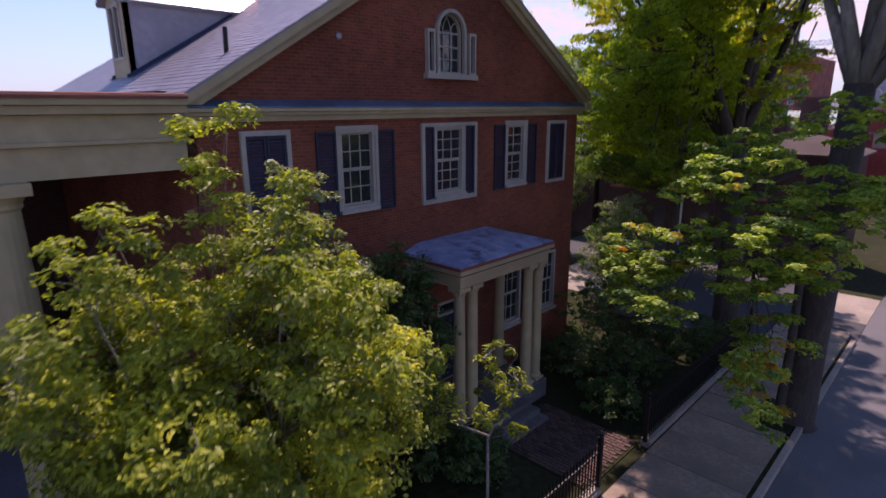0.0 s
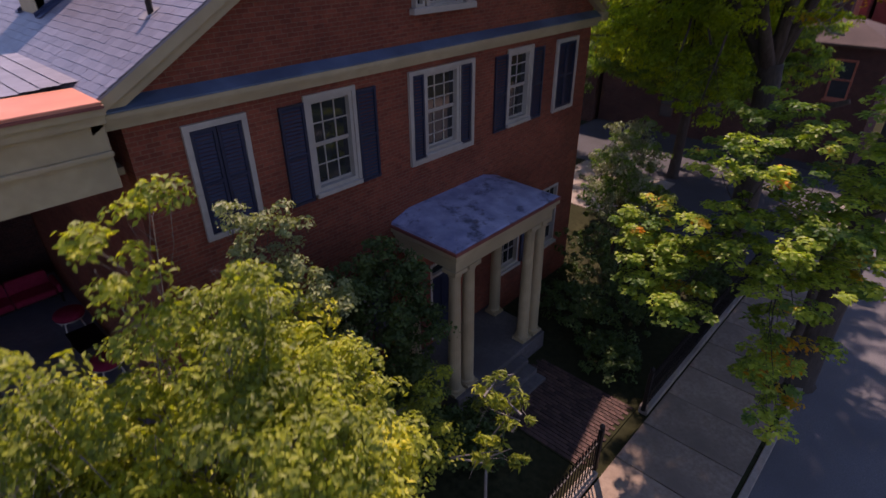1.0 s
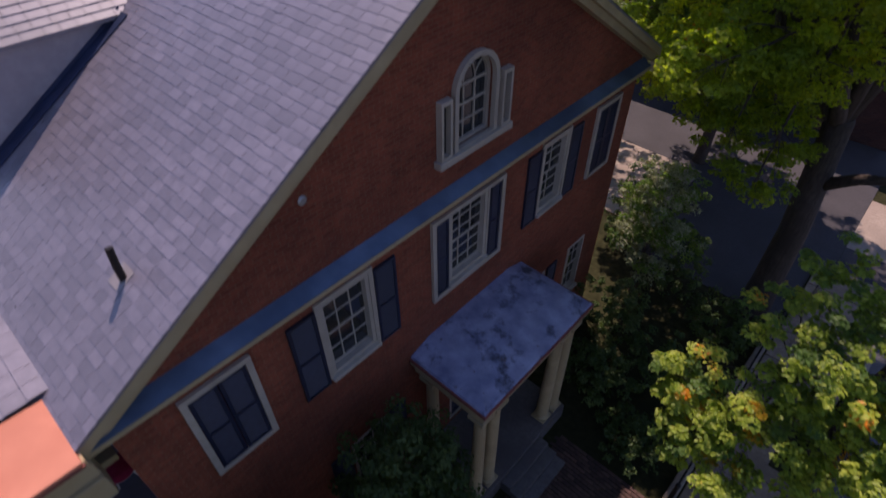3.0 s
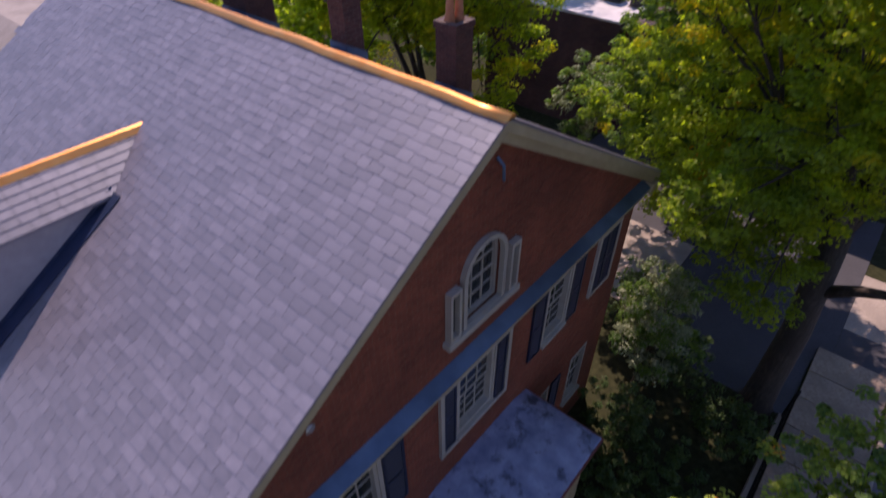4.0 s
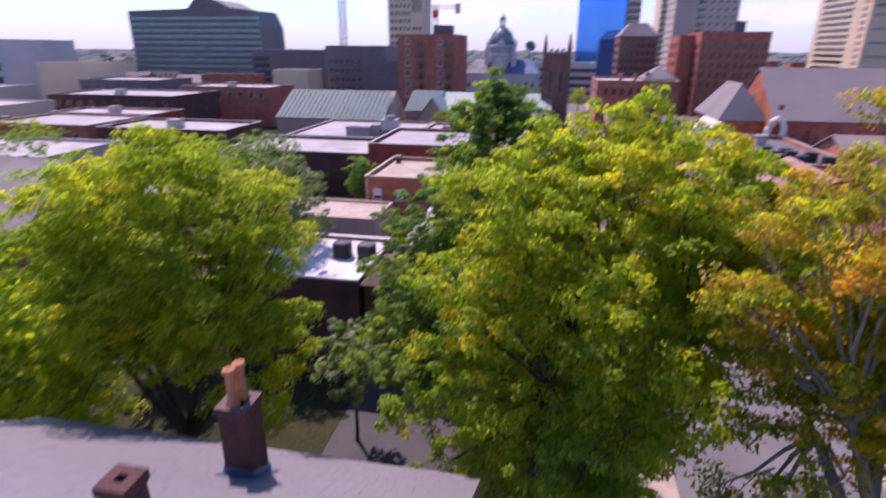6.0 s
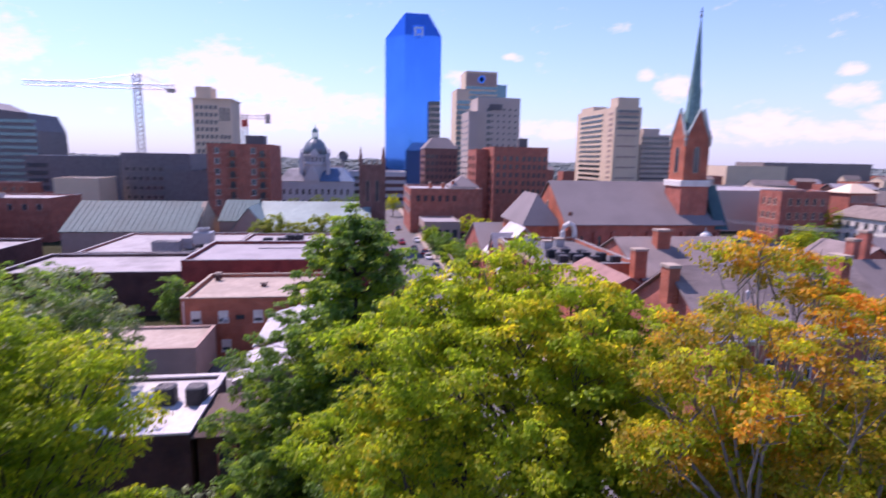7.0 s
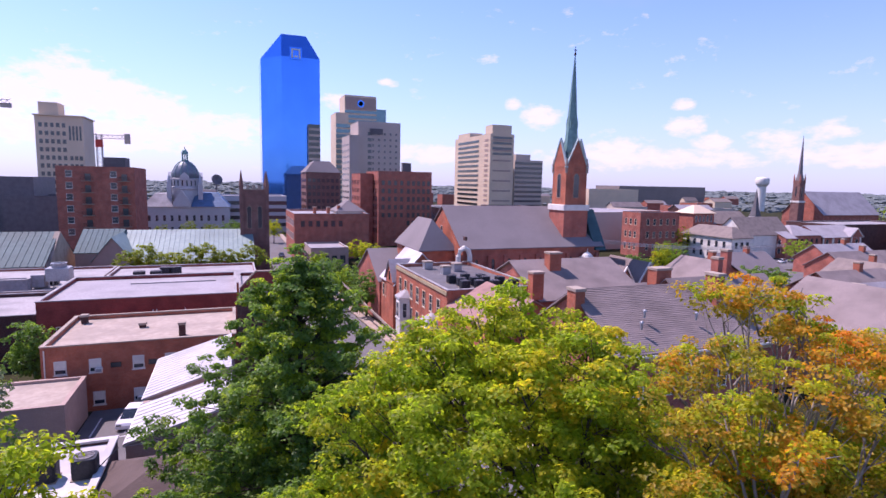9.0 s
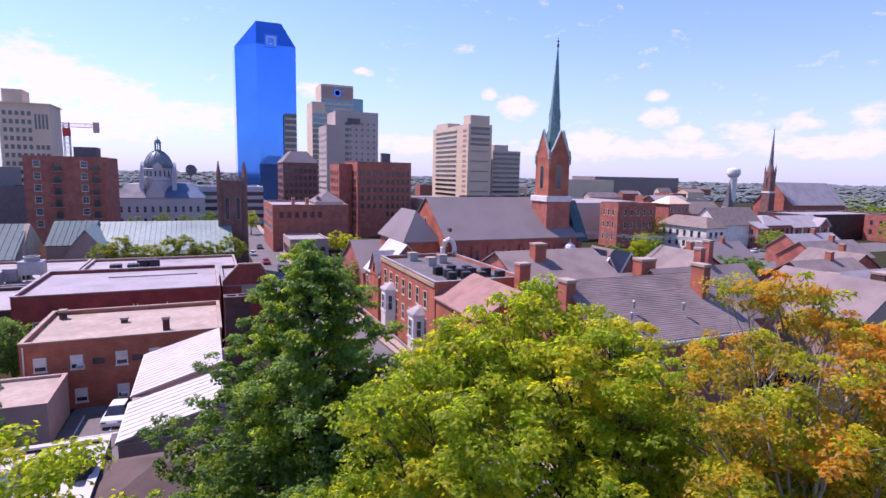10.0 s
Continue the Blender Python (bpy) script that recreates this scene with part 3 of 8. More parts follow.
for y0, y1 in ((YS, YS + 0.36), (YN - 0.36, YN)):
    Geo().box(XB + 0.37, XF - 0.37, y0, y1, 0, inner(YS) - 0.02).part("wall", BRICK_ANY, house)
Geo().box(XB + 0.4, XF - 0.4, YS + 0.4, YN - 0.4, 4.7, 4.9).part("upper_floor", DARKROOF, house)
Geo().box(XB + 0.4, XF - 1.6, YS + 0.4, YN - 0.4, 8.35, 8.5).part("attic_floor", DARKROOF, house)
Geo().box(XF - 1.7, XF - 1.55, YS + 0.4, YN - 0.4, 0.1, 8.3).part("room_wall", DARKROOF, house)


def sash(y0, y1, z0, z1, cols, rows, x=XF):
    """A sash window: frame with muntins and glass, set back in its opening, with a sill."""
    f = 0.075
    g = pierced(rect(y0, y1, z0, z1), [rect(y0 + f, y1 - f, z0 + f, z1 - f)], lambda p, d: (d, p[0], p[1]), x + 0.02, x - 0.16)
    win = g.part("window", TRIM, house, "white-painted sash window")
    zm = (z0 + z1) / 2
    for lo, hi, dx in ((z0 + f, zm, 0.02), (zm, z1 - f, 0.05)):
        s = Geo().box(x - 0.13 + dx - 0.03, x - 0.10 + dx - 0.03, y0 + f, y1 - f, lo, lo + 0.045).box(x - 0.13 + dx - 0.03, x - 0.10 + dx - 0.03, y0 + f, y1 - f, hi - 0.045, hi)
        for i in range(1, cols):
            yy = y0 + f + (y1 - y0 - 2 * f) * i / cols
            s.box(x - 0.128 + dx - 0.03, x - 0.103 + dx - 0.03, yy - 0.012, yy + 0.012, lo + 0.046, hi - 0.046)
        for i in range(1, rows):
            zz = lo + (hi - lo) * i / rows
            s.box(x - 0.126 + dx - 0.03, x - 0.105 + dx - 0.03, y0 + f, y1 - f, zz - 0.012, zz + 0.012)
        s.part("sash", TRIM, win)
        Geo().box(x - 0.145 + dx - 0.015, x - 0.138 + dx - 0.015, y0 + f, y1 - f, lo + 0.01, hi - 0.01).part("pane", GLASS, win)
    Geo().box(x - 0.02, x + 0.11, y0 - 0.06, y1 + 0.06, z0 - 0.09, z0 - 0.002, 0.012).part("sill", TRIM, win)
    return win


def casing(y0, y1, z0, z1, w=0.09, x=XF):
    pierced(rect(y0 - w, y1 + w, z0 - w * 0.3, z1 + w), [rect(y0, y1, z0 - 0.001 + 0.002, z1)], lambda p, d: (d, p[0], p[1]), x + 0.045, x + 0.002).part("casing", TRIM, house)


def shutter(y0, y1, z0, z1, x=XF + 0.01):
    """A panelled shutter: stiles, rails and slanting louvres."""
    w = 0.055
    g = pierced(rect(y0, y1, z0, z1), [rect(y0 + w, y1 - w, z0 + w, (z0 + z1) / 2 - w / 2), rect(y0 + w, y1 - w, (z0 + z1) / 2 + w / 2, z1 - w)],
                lambda p, d: (d, p[0], p[1]), x + 0.045, x)
    s = g.part("shutter", SHUTTER, house, "dark navy louvred shutter")
    lv = Geo()
    n = 26
    for i in range(n):
        z = z0 + w + (z1 - z0 - 2 * w) * (i + 0.5) / n
        lv.add([(x + 0.008, y0 + w, z + 0.026), (x + 0.008, y1 - w, z + 0.026), (x + 0.036, y1 - w, z - 0.02), (x + 0.036, y0 + w, z - 0.02)], [(0, 1, 2, 3)])
    lv.part("louvres", SHUTTER, s)


sash(*WIN["a"], W_Z0, W_Z1, 3, 2), casing(*WIN["a"], W_Z0, W_Z1)
sash(*WIN["b"], W_Z0, W_Z1, 3, 3), casing(*WIN["b"], W_Z0, W_Z1, 0.05)
sash(*WIN["c"], W_Z0, W_Z1, 2, 3), casing(*WIN["c"], W_Z0, W_Z1)
for y0, y1 in ((6.78, 7.30), (8.52, 9.02), (12.93, 13.43), (14.56, 15.06)):
    shutter(y0, y1, 6.10, 8.03)
# the middle window: one wide white frame round the sash and its two shutters
pierced(rect(9.94, 12.10, 6.02, 8.14), [rect(10.04, 12.0, 6.14, 8.05)], lambda p, d: (d, p[0], p[1]), XF + 0.075, XF + 0.003).part("wide_frame", TRIM, house, "wide white frame round window and shutters")
shutter(10.05, 10.40, 6.15, 8.04), shutter(11.64, 11.99, 6.15, 8.04)
# two blind windows, closed with shutters
for y0, y1 in ((5.06, 6.16), (15.66, 16.76)):
    pierced(rect(y0, y1, 6.06, 8.10), [rect(y0 + 0.1, y1 - 0.1, 6.16, 8.0)], lambda p, d: (d, p[0], p[1]), XF + 0.07, XF + 0.003).part("blind_frame", TRIM, house, "white frame of a blind window")
    m = (y0 + y1) / 2
    shutter(y0 + 0.11, m - 0.008, 6.17, 7.99), shutter(m + 0.008, y1 - 0.11, 6.17, 7.99)
# ground floor windows
for y0, y1 in ((7.4, 8.4), (13.5, 14.45), (15.6, 16.5)):
    sash(y0, y1, 1.5, 3.6, 3, 2)
for y0, y1 in ((6.85, 7.33), (8.47, 8.95), (14.53, 15.0)):
    shutter(y0, y1, 1.45, 3.62)

# arched attic window between two small leaves
outer_a = arch(AR_Y0 - 0.06, AR_Y1 + 0.06, AR_Z0 - 0.0, AR_ZS)
pierced(outer_a, [arch(AR_Y0 + 0.03, AR_Y1 - 0.03, AR_Z0 + 0.03, AR_ZS)], lambda p, d: (d, p[0], p[1]), XF + 0.10, XF + 0.003).part("arch_casing", TRIM, house, "white round-headed casing")
aw = pierced(arch(AR_Y0, AR_Y1, AR_Z0, AR_ZS), [arch(AR_Y0 + 0.07, AR_Y1 - 0.07, AR_Z0 + 0.07, AR_ZS)], lambda p, d: (d, p[0], p[1]), XF - 0.06, XF - 0.15).part("window", TRIM, house, "round-headed attic window with tracery")
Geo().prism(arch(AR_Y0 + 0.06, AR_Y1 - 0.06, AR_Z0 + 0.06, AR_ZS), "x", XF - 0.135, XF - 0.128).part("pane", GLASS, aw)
g = Geo()
xm0, xm1 = XF - 0.125, XF - 0.095
for i in (1, 2):
    yy = AR_Y0 + 0.07 + (AR_Y1 - AR_Y0 - 0.14) * i / 3
    g.box(xm0, xm1, yy - 0.014, yy + 0.014, AR_Z0 + 0.07, AR_ZS)
for z in (AR_Z0 + 0.38, AR_Z0 + 0.70, AR_ZS + 0.0):
    g.box(xm0 + 0.003, xm1 - 0.003, AR_Y0 + 0.07, AR_Y1 - 0.07, z - (0.03 if z > 10 else 0.014), z + 0.014)
for cy, r, a0, a1 in ((AR_Y0 + 0.07, 0.29, 0, 1.9), (AR_Y1 - 0.07, 0.29, math.pi - 1.9, math.pi), (AR_Y0 + 0.07, 0.575, 0, 0.95), (AR_Y1 - 0.07, 0.575, math.pi - 0.95, math.pi)):
    pts = [(XF - 0.11, cy + r * math.cos(a0 + (a1 - a0) * i / 8), AR_ZS + r * math.sin(a0 + (a1 - a0) * i / 8)) for i in range(9)]
    c0 = (AR_Y0 + AR_Y1) / 2
    pts = [p for p in pts if (p[1] - c0) ** 2 + (p[2] - AR_ZS) ** 2 < 0.44 ** 2]
    g.tube(pts, 0.013, 6)
g.part("tracery", TRIM, aw)
Geo().box(XF - 0.05, XF + 0.16, 10.08, 12.02, AR_Z0 - 0.13, AR_Z0 - 0.004, 0.012).part("sill", TRIM, aw)
for y0, y1, s in ((10.14, 10.40, 1), (11.70, 11.96, -1)):
    lf = pierced(rect(y0, y1, AR_Z0, AR_ZS + 0.02), [rect(y0 + 0.05, y1 - 0.05, AR_Z0 + 0.06, AR_ZS - 0.05)], lambda p, d: (d, p[0], p[1]), XF + 0.13, XF + 0.003).part("side_light", TRIM, aw, "narrow white side light")
    Geo().box(XF + 0.01, XF + 0.02, y0 + 0.04, y1 - 0.04, AR_Z0 + 0.04, AR_ZS - 0.04).part("pane", GLASS, aw)
# small vent disc high in the gable, a bracket under the peak
Geo().lathe(0, 0, [(0.07, 0), (0.075, 0.01), (0.05, 0.03)], 12).part("vent_disc", STEEL, house).matrix_local = pose(XF + 0.002, 7.55, 10.05, 0, 90, 0)
Geo().tube([(XF + 0.01, 11.25, 12.25), (XF + 0.12, 11.27, 12.15), (XF + 0.13, 11.28, 11.9)], 0.025, 6).part("cable_bracket", LEAD, house)

# cornice with its blue-grey metal pent roof
g = Geo().prism([(XF + 0.002, 8.70), (XF + 0.25, 8.575), (XF + 0.25, 8.545), (XF + 0.002, 8.64)], "y", 3.98, 17.7)
g.part("pent_roof", LEAD, house, "blue-grey metal pent roof over the cornice")
for x1, z0, z1 in ((0.245, 8.47, 8.543), (0.19, 8.40, 8.468), (0.10, 8.28, 8.398)):
    Geo().box(XF + 0.003, XF + x1, 3.98, 17.7, z0, z1, 0.01).part("cornice", CREAM, house, "cream moulded cornice")
# rake boards up the gable
for s, y_end in ((-1, EAVE_S), (1, EAVE_N - 0.02)):
    for x0, x1, d0, d1 in ((XF + 0.003, XF + 0.30, 0.045, 0.19), (XF + 0.003, XF + 0.20, 0.195, 0.34)):
        za = lambda y, d: RIDGE_Z - SLOPE * abs(y - RIDGE_Y) - d * 1.166
        g = Geo().loft([[(x0, RIDGE_Y, za(RIDGE_Y, d0)), (x1, RIDGE_Y, za(RIDGE_Y, d0)), (x1, RIDGE_Y, za(RIDGE_Y, d1)), (x0, RIDGE_Y, za(RIDGE_Y, d1))],
                        [(x0, y_end, za(y_end, d0)), (x1, y_end, za(y_end, d0)), (x1, y_end, za(y_end, d1)), (x0, y_end, za(y_end, d1))]])
        g.part("rake_board", CREAM, house, "cream rake moulding")
# eaves along the sides
Geo().box(XB, XF + 0.3, EAVE_N - 0.3, EAVE_N + 0.02, 8.42, 8.66, 0.02).part("gutter", CREAM, house)

# roof deck, slates in courses
deck = Geo()
for y_end in (EAVE_S, EAVE_N):
    z_end = RIDGE_Z - SLOPE * abs(y_end - RIDGE_Y)
    deck.loft([[(XB - 0.2, RIDGE_Y, RIDGE_Z - 0.012), (XB - 0.2, y_end, z_end - 0.012), (XB - 0.2, y_end, z_end - 0.05), (XB - 0.2, RIDGE_Y, RIDGE_Z - 0.05)],
               [(XF + 0.305, RIDGE_Y, RIDGE_Z - 0.012), (XF + 0.305, y_end, z_end - 0.012), (XF + 0.305, y_end, z_end - 0.05), (XF + 0.305, RIDGE_Y, RIDGE_Z - 0.05)]])
roof = deck.part("roof", SLATE_REST, house, "grey slate roof with a copper ridge")


def in_dormer(x, y):
    return abs(x + 16.3) < 0.5 and 5.0 < y < 8.0


def slates(side, expo, rng, near, mat, lo_w, hi_w, x_from, x_to):
    """Courses of slates of uneven width; those in the given stretch are pieces of their own."""
    rest = Geo()
    y_end = EAVE_S if side < 0 else EAVE_N
    run = abs(y_end - RIDGE_Y) * math.sqrt(1 + SLOPE ** 2)
    cy, cz = side / math.sqrt(1 + SLOPE ** 2), -SLOPE / math.sqrt(1 + SLOPE ** 2)   # unit vector down the slope
    ny, nz = side * SLOPE / math.sqrt(1 + SLOPE ** 2), 1 / math.sqrt(1 + SLOPE ** 2)
    count, widths = 0, {}
    for c in range(int(run / expo)):
        s0, s1 = 0.10 + c * expo, 0.10 + (c + 1) * expo + 0.012
        if s1 > run + 0.06:
            break
        x = x_to
        first = True
        while x > x_from:
            w = rng.choice((0.20, 0.22, 0.24, 0.27, 0.30)) if lo_w < 0.3 else rng.choice((0.5, 0.6, 0.7))
            if first and c % 2:
                w *= 0.55
            first = False
            xm = x - w / 2
            y_mid = RIDGE_Y + cy * (s0 + s1) / 2
            if not (side < 0 and in_dormer(xm, y_mid)):
                lift = rng.uniform(0.008, 0.013)
                jag = rng.uniform(-0.008, 0.012)
                hx = w / 2 - 0.0025
                def pt(dx, s, n):
                    return (dx, cy * s + ny * n, cz * s + nz * n)
                L = s1 - s0 + jag
                v = [pt(-hx, 0, -0.004), pt(hx, 0, -0.004), pt(hx, L, lift - 0.008), pt(-hx, L, lift - 0.008),
                     pt(-hx, 0, 0.004), pt(hx, 0, 0.004), pt(hx, L, lift), pt(-hx, L, lift)]
                f = [(4, 5, 6, 7), (2, 3, 7, 6), (1, 2, 6, 5), (3, 0, 4, 7)]
                at = (xm, RIDGE_Y + cy * s0, RIDGE_Z + cz * s0)
                if near(xm, y_mid) and count < 298:
                    count += 1
                    key = (w, count % 3)
                    if key not in widths:
                        me = bpy.data.meshes.new("slate")
                        me.from_pydata(v, [], f)
                        me.materials.append(mat[0])
                        widths[key] = me
                    piece("slate", widths[key], roof, at)
                else:
                    rest.add([(p[0] + at[0], p[1] + at[1], p[2] + at[2]) for p in v], f)
            x -= w
    me = bpy.data.meshes.new("slate_field")
    me.from_pydata(rest.v, [], rest.f)
    me.materials.append(mat[1])
    ob = new("slate_field", me)
    ob.parent = roof
    tagged(ob, kind="stuff")


rng = random.Random(4)
slates(-1, 0.165, rng, lambda x, y: x > -12.5 and 7.6 < y < 10.9, (SLATE, SLATE_REST), 0.2, 0.4, XB - 0.2, XF + 0.31)
slates(1, 0.20, rng, lambda x, y: False, (SLATE, SLATE_N), 0.2, 0.4, XB - 0.2, XF + 0.31)
# copper ridge, slightly dented
pts, rr = [], random.Random(9)
n = 24
for i in range(n + 1):
    x = XB - 0.25 + (XF + 0.33 - XB + 0.25) * i / n
    pts.append((x, RIDGE_Y + 0.014 * math.sin(i * 1.3), RIDGE_Z + 0.016 + 0.010 * math.sin(i * 2.1)))
g = Geo()
prof = [(-0.115, -0.052), (-0.112, -0.042), (-0.07, -0.008), (-0.04, 0.02), (0, 0.03), (0.04, 0.02), (0.07, -0.008), (0.112, -0.042), (0.115, -0.052), (0.0, -0.04)]
g.loft([[(p[0], p[1] + a, p[2] + b) for a, b in prof] for p in pts])
g.part("ridge_cap", COPPER, house, "bright new copper ridge cap", smooth=True)


# ---- chimneys on the far slope ----
def chimney(label, x0, x1, y0, y1, z0, z1, pots=0, flues=1, small_pots=0):
    ch = thing("chimney", label, "chimney", ((x0 + x1) / 2, (y0 + y1) / 2, z0))
    ox, oy = (x0 + x1) / 2, (y0 + y1) / 2
    a, b, h = (x1 - x0) / 2, (y1 - y0) / 2, z1 - z0
    t = 0.12
    step = (2 * a - t) / flues
    o, i = rect(-a, a, -b, b), [rect(-a + t + k * step, -a + (k + 1) * step, -b + t, b - t) for k in range(flues)]
    pierced(o, i, lambda p, d: (p[0], p[1], d), -0.3, h - 0.16).part("shaft", BRICK_DARK, ch)
    o2 = rect(-a - 0.035, a + 0.035, -b - 0.035, b + 0.035)
    pierced(o2, i, lambda p, d: (p[0], p[1], d), h - 0.158, h).part("cap_course", BRICK_DARK, ch)
    Geo().box(-a + t, a - t, -b + t, b - t, h - 0.45, h - 0.42).part("flue_floor", DARKROOF, ch)
    # stepped metal flashing round the foot, spreading on the slope
    zs = lambda y: RIDGE_Z - SLOPE * abs(y + oy - RIDGE_Y) - z0
    g = Geo()
    e = 0.03
    up = 0.22
    g.loft([[(-a - e, -b - e, zs(-b) - 0.02), (a + e, -b - e, zs(-b) - 0.02), (a + e, b + e, zs(b) - 0.02), (-a - e, b + e, zs(b) - 0.02)],
            [(-a - e, -b - e, zs(-b) + up), (a + e, -b - e, zs(-b) + up), (a + e, b + e, zs(b) + up), (-a - e, b + e, zs(b) + up)]], cap=False)
    f = 0.16
    g.add([(-a - f, -b - f, zs(-b - f) + 0.03), (a + f, -b - f, zs(-b - f) + 0.03), (a + f, b + f, zs(b + f) + 0.03), (-a - f, b + f, zs(b + f) + 0.03),
           (-a, -b, zs(-b) + 0.05), (a, -b, zs(-b) + 0.05), (a, b, zs(b) + 0.05), (-a, b, zs(b) + 0.05)],
          [(0, 1, 5, 4), (1, 2, 6, 5), (2, 3, 7, 6), (3, 0, 4, 7)])
    g.part("flashing", FLASH, ch, "blue-grey metal flashing")
    for k in range(pots):
        yy = (k - (pots - 1) / 2) * 0.26
        xx = (k - (pots - 1) / 2) * 0.05
        p = Geo()
        p.lathe(xx, yy, [(0.12, h - 0.1), (0.13, h + 0.02), (0.10, h + 0.16), (0.09, h + 0.48), (0.10, h + 0.66), (0.135, h + 0.72), (0.12, h + 0.80), (0.08, h + 0.81), (0.075, h + 0.4)], 12)
        p.part("chimney_pot", CLAY, ch, "terracotta chimney pot", smooth=True)
    for k in range(small_pots):
        p = Geo().lathe(-a + 0.1 + 0.24 * k, -b + 0.09, [(0.075, h - 0.05), (0.085, h + 0.03), (0.06, h + 0.1), (0.055, h + 0.3), (0.08, h + 0.34), (0.07, h + 0.4), (0.045, h + 0.4), (0.04, h + 0.2)], 10)
        p.part("small_pot", STUCCO, ch, "small pale clay pot", smooth=True)
    return ch


chimney("dark brick chimney with two terracotta pots", -15.2, -14.6, 15.3, 15.92, 10.3, 12.1, 2)
chimney("short square dark brick chimney", -14.38, -14.0, 11.72, 12.1, 12.3, 13.62)
chimney("broad dark brick chimney with several flues", -22.3, -21.15, 14.2, 15.1, 11.0, 13.25, flues=2, small_pots=2)
chimney("low dark brick chimney at the far end of the roof", -26.1, -25.1, 12.6, 13.4, 11.6, 12.35)

# vent pipe on the near slope
vp = thing("vent_pipe", "dark metal vent pipe leaning on the slates", "vent pipe", (-11.36, 5.38, 9.62))
Geo().tube([(0, 0, -0.05), (0.01, 0.0, 0.22), (-0.03, 0.03, 0.5)], [0.05, 0.05, 0.048], 10).part("pipe", IRON, vp)
Geo().add([(-0.2, -0.14, -0.055), (0.1, -0.14, -0.055), (0.1, 0.12, 0.10), (-0.2, 0.12, 0.10), (-0.2, -0.14, -0.085), (0.1, -0.14, -0.085), (0.1, 0.12, 0.07), (-0.2, 0.12, 0.07)],
          [(0, 1, 2, 3), (4, 7, 6, 5), (0, 4, 5, 1), (1, 5, 6, 2), (2, 6, 7, 3), (3, 7, 4, 0)]).part("flashing_plate", WHITEROOF, vp)

# dormer on the near slope: gable roof with copper ridge, slate cheeks, window to the south
DX, DW = -16.3, 0.6
dormer = thing("dormer", "slate-hung dormer with copper ridge", "dormer", (DX, 0, 0))
D_EAVE, D_RIDGE, D_FRONT = 11.2, 11.72, 4.9
g = Geo()
roof_at = lambda y: RIDGE_Z - SLOPE * (RIDGE_Y - y)
for s in (-1, 1):
    x0, x1 = s * (DW - 0.1), s * DW
    g.add([(x0, D_FRONT, roof_at(D_FRONT) - 0.1), (x0, D_FRONT, D_EAVE), (x0, 8.0, D_EAVE), (x1, D_FRONT, roof_at(D_FRONT) - 0.1), (x1, D_FRONT, D_EAVE), (x1, 8.0, D_EAVE)],
          [(0, 1, 2), (5, 4, 3), (0, 3, 4, 1), (1, 4, 5, 2), (2, 5, 3, 0)])
g.part("cheek", DORMER, dormer, "slate-hung cheek, paler in colour for the sky light on it")
# flashing strips, coloured dark where the cheek shadow lies on the slates
for s in (-1, 1):
    Geo().loft([[(s * (DW + a), y, roof_at(y) + b) for a, b in ((0.002, 0.02), (0.3, 0.02), (0.3, 0.032), (0.014, 0.032), (0.014, 0.1), (0.002, 0.1))] for y in (D_FRONT - 0.1, 7.9)]).part("flashing", SHADEFLASH, dormer, "blue metal flashing, darkened for the shadow beside the cheek")
pierced([(-DW, roof_at(D_FRONT) - 0.1), (DW, roof_at(D_FRONT) - 0.1), (DW, D_EAVE), (0, D_RIDGE - 0.12), (-DW, D_EAVE)], [rect(-0.42, 0.42, 9.75, 11.1)],
        lambda p, d: (p[0], d, p[1]), D_FRONT - 0.02, D_FRONT + 0.15).part("dormer_front", CREAM, dormer)
pierced(rect(-0.42, 0.42, 9.75, 11.1), [rect(-0.35, -0.03, 9.83, 11.02), rect(0.03, 0.35, 9.83, 11.02)], lambda p, d: (p[0], d, p[1]), D_FRONT - 0.05, D_FRONT + 0.06).part("window", TRIM, dormer)
Geo().box(-0.4, 0.4, D_FRONT + 0.02, D_FRONT + 0.03, 9.8, 11.05).part("pane", GLASS, dormer)
slp = (D_RIDGE - D_EAVE) / DW
rr = random.Random(12)
for s in (-1, 1):
    g = Geo()
    e = DW + 0.08
    z_e = D_RIDGE - slp * e
    y_r, y_e = RIDGE_Y - (RIDGE_Z - D_RIDGE) / SLOPE, RIDGE_Y - (RIDGE_Z - z_e) / SLOPE
    g.add([(0, D_FRONT - 0.2, D_RIDGE - 0.01), (0, y_r, D_RIDGE - 0.01), (s * e, y_e, z_e - 0.01), (s * e, D_FRONT - 0.2, z_e - 0.01),
           (0, D_FRONT - 0.2, D_RIDGE - 0.06), (0, y_r, D_RIDGE - 0.06), (s * e, y_e, z_e - 0.06), (s * e, D_FRONT - 0.2, z_e - 0.06)],
          [(0, 1, 2, 3), (4, 5, 6, 7), (0, 4, 7, 3), (3, 7, 6, 2)])
    for c in range(6):
        a0, a1 = e * c / 6, e * (c + 1) / 6 + 0.015
        y = D_FRONT - 0.22
        lim = y_r + (y_e - y_r) * (c + 0.3) / 6
        while y < lim - 0.05:
            w = min(rr.choice((0.24, 0.28, 0.34)), lim - y)
            z0, z1 = D_RIDGE - slp * a0, D_RIDGE - slp * a1
            g.add([(s * a0, y + 0.004, z0 + 0.006), (s * a0, y + w - 0.004, z0 + 0.006), (s * a1, y + w - 0.004, z1 + 0.024), (s * a1, y + 0.004, z1 + 0.024),
                   (s * a1, y + w - 0.004, z1 + 0.004), (s * a1, y + 0.004, z1 + 0.004)], [(0, 1, 2, 3), (3, 2, 4, 5)])
            y += w
    g.part("dormer_roof", SLATE_REST, dormer, kind="stuff")
g = Geo()
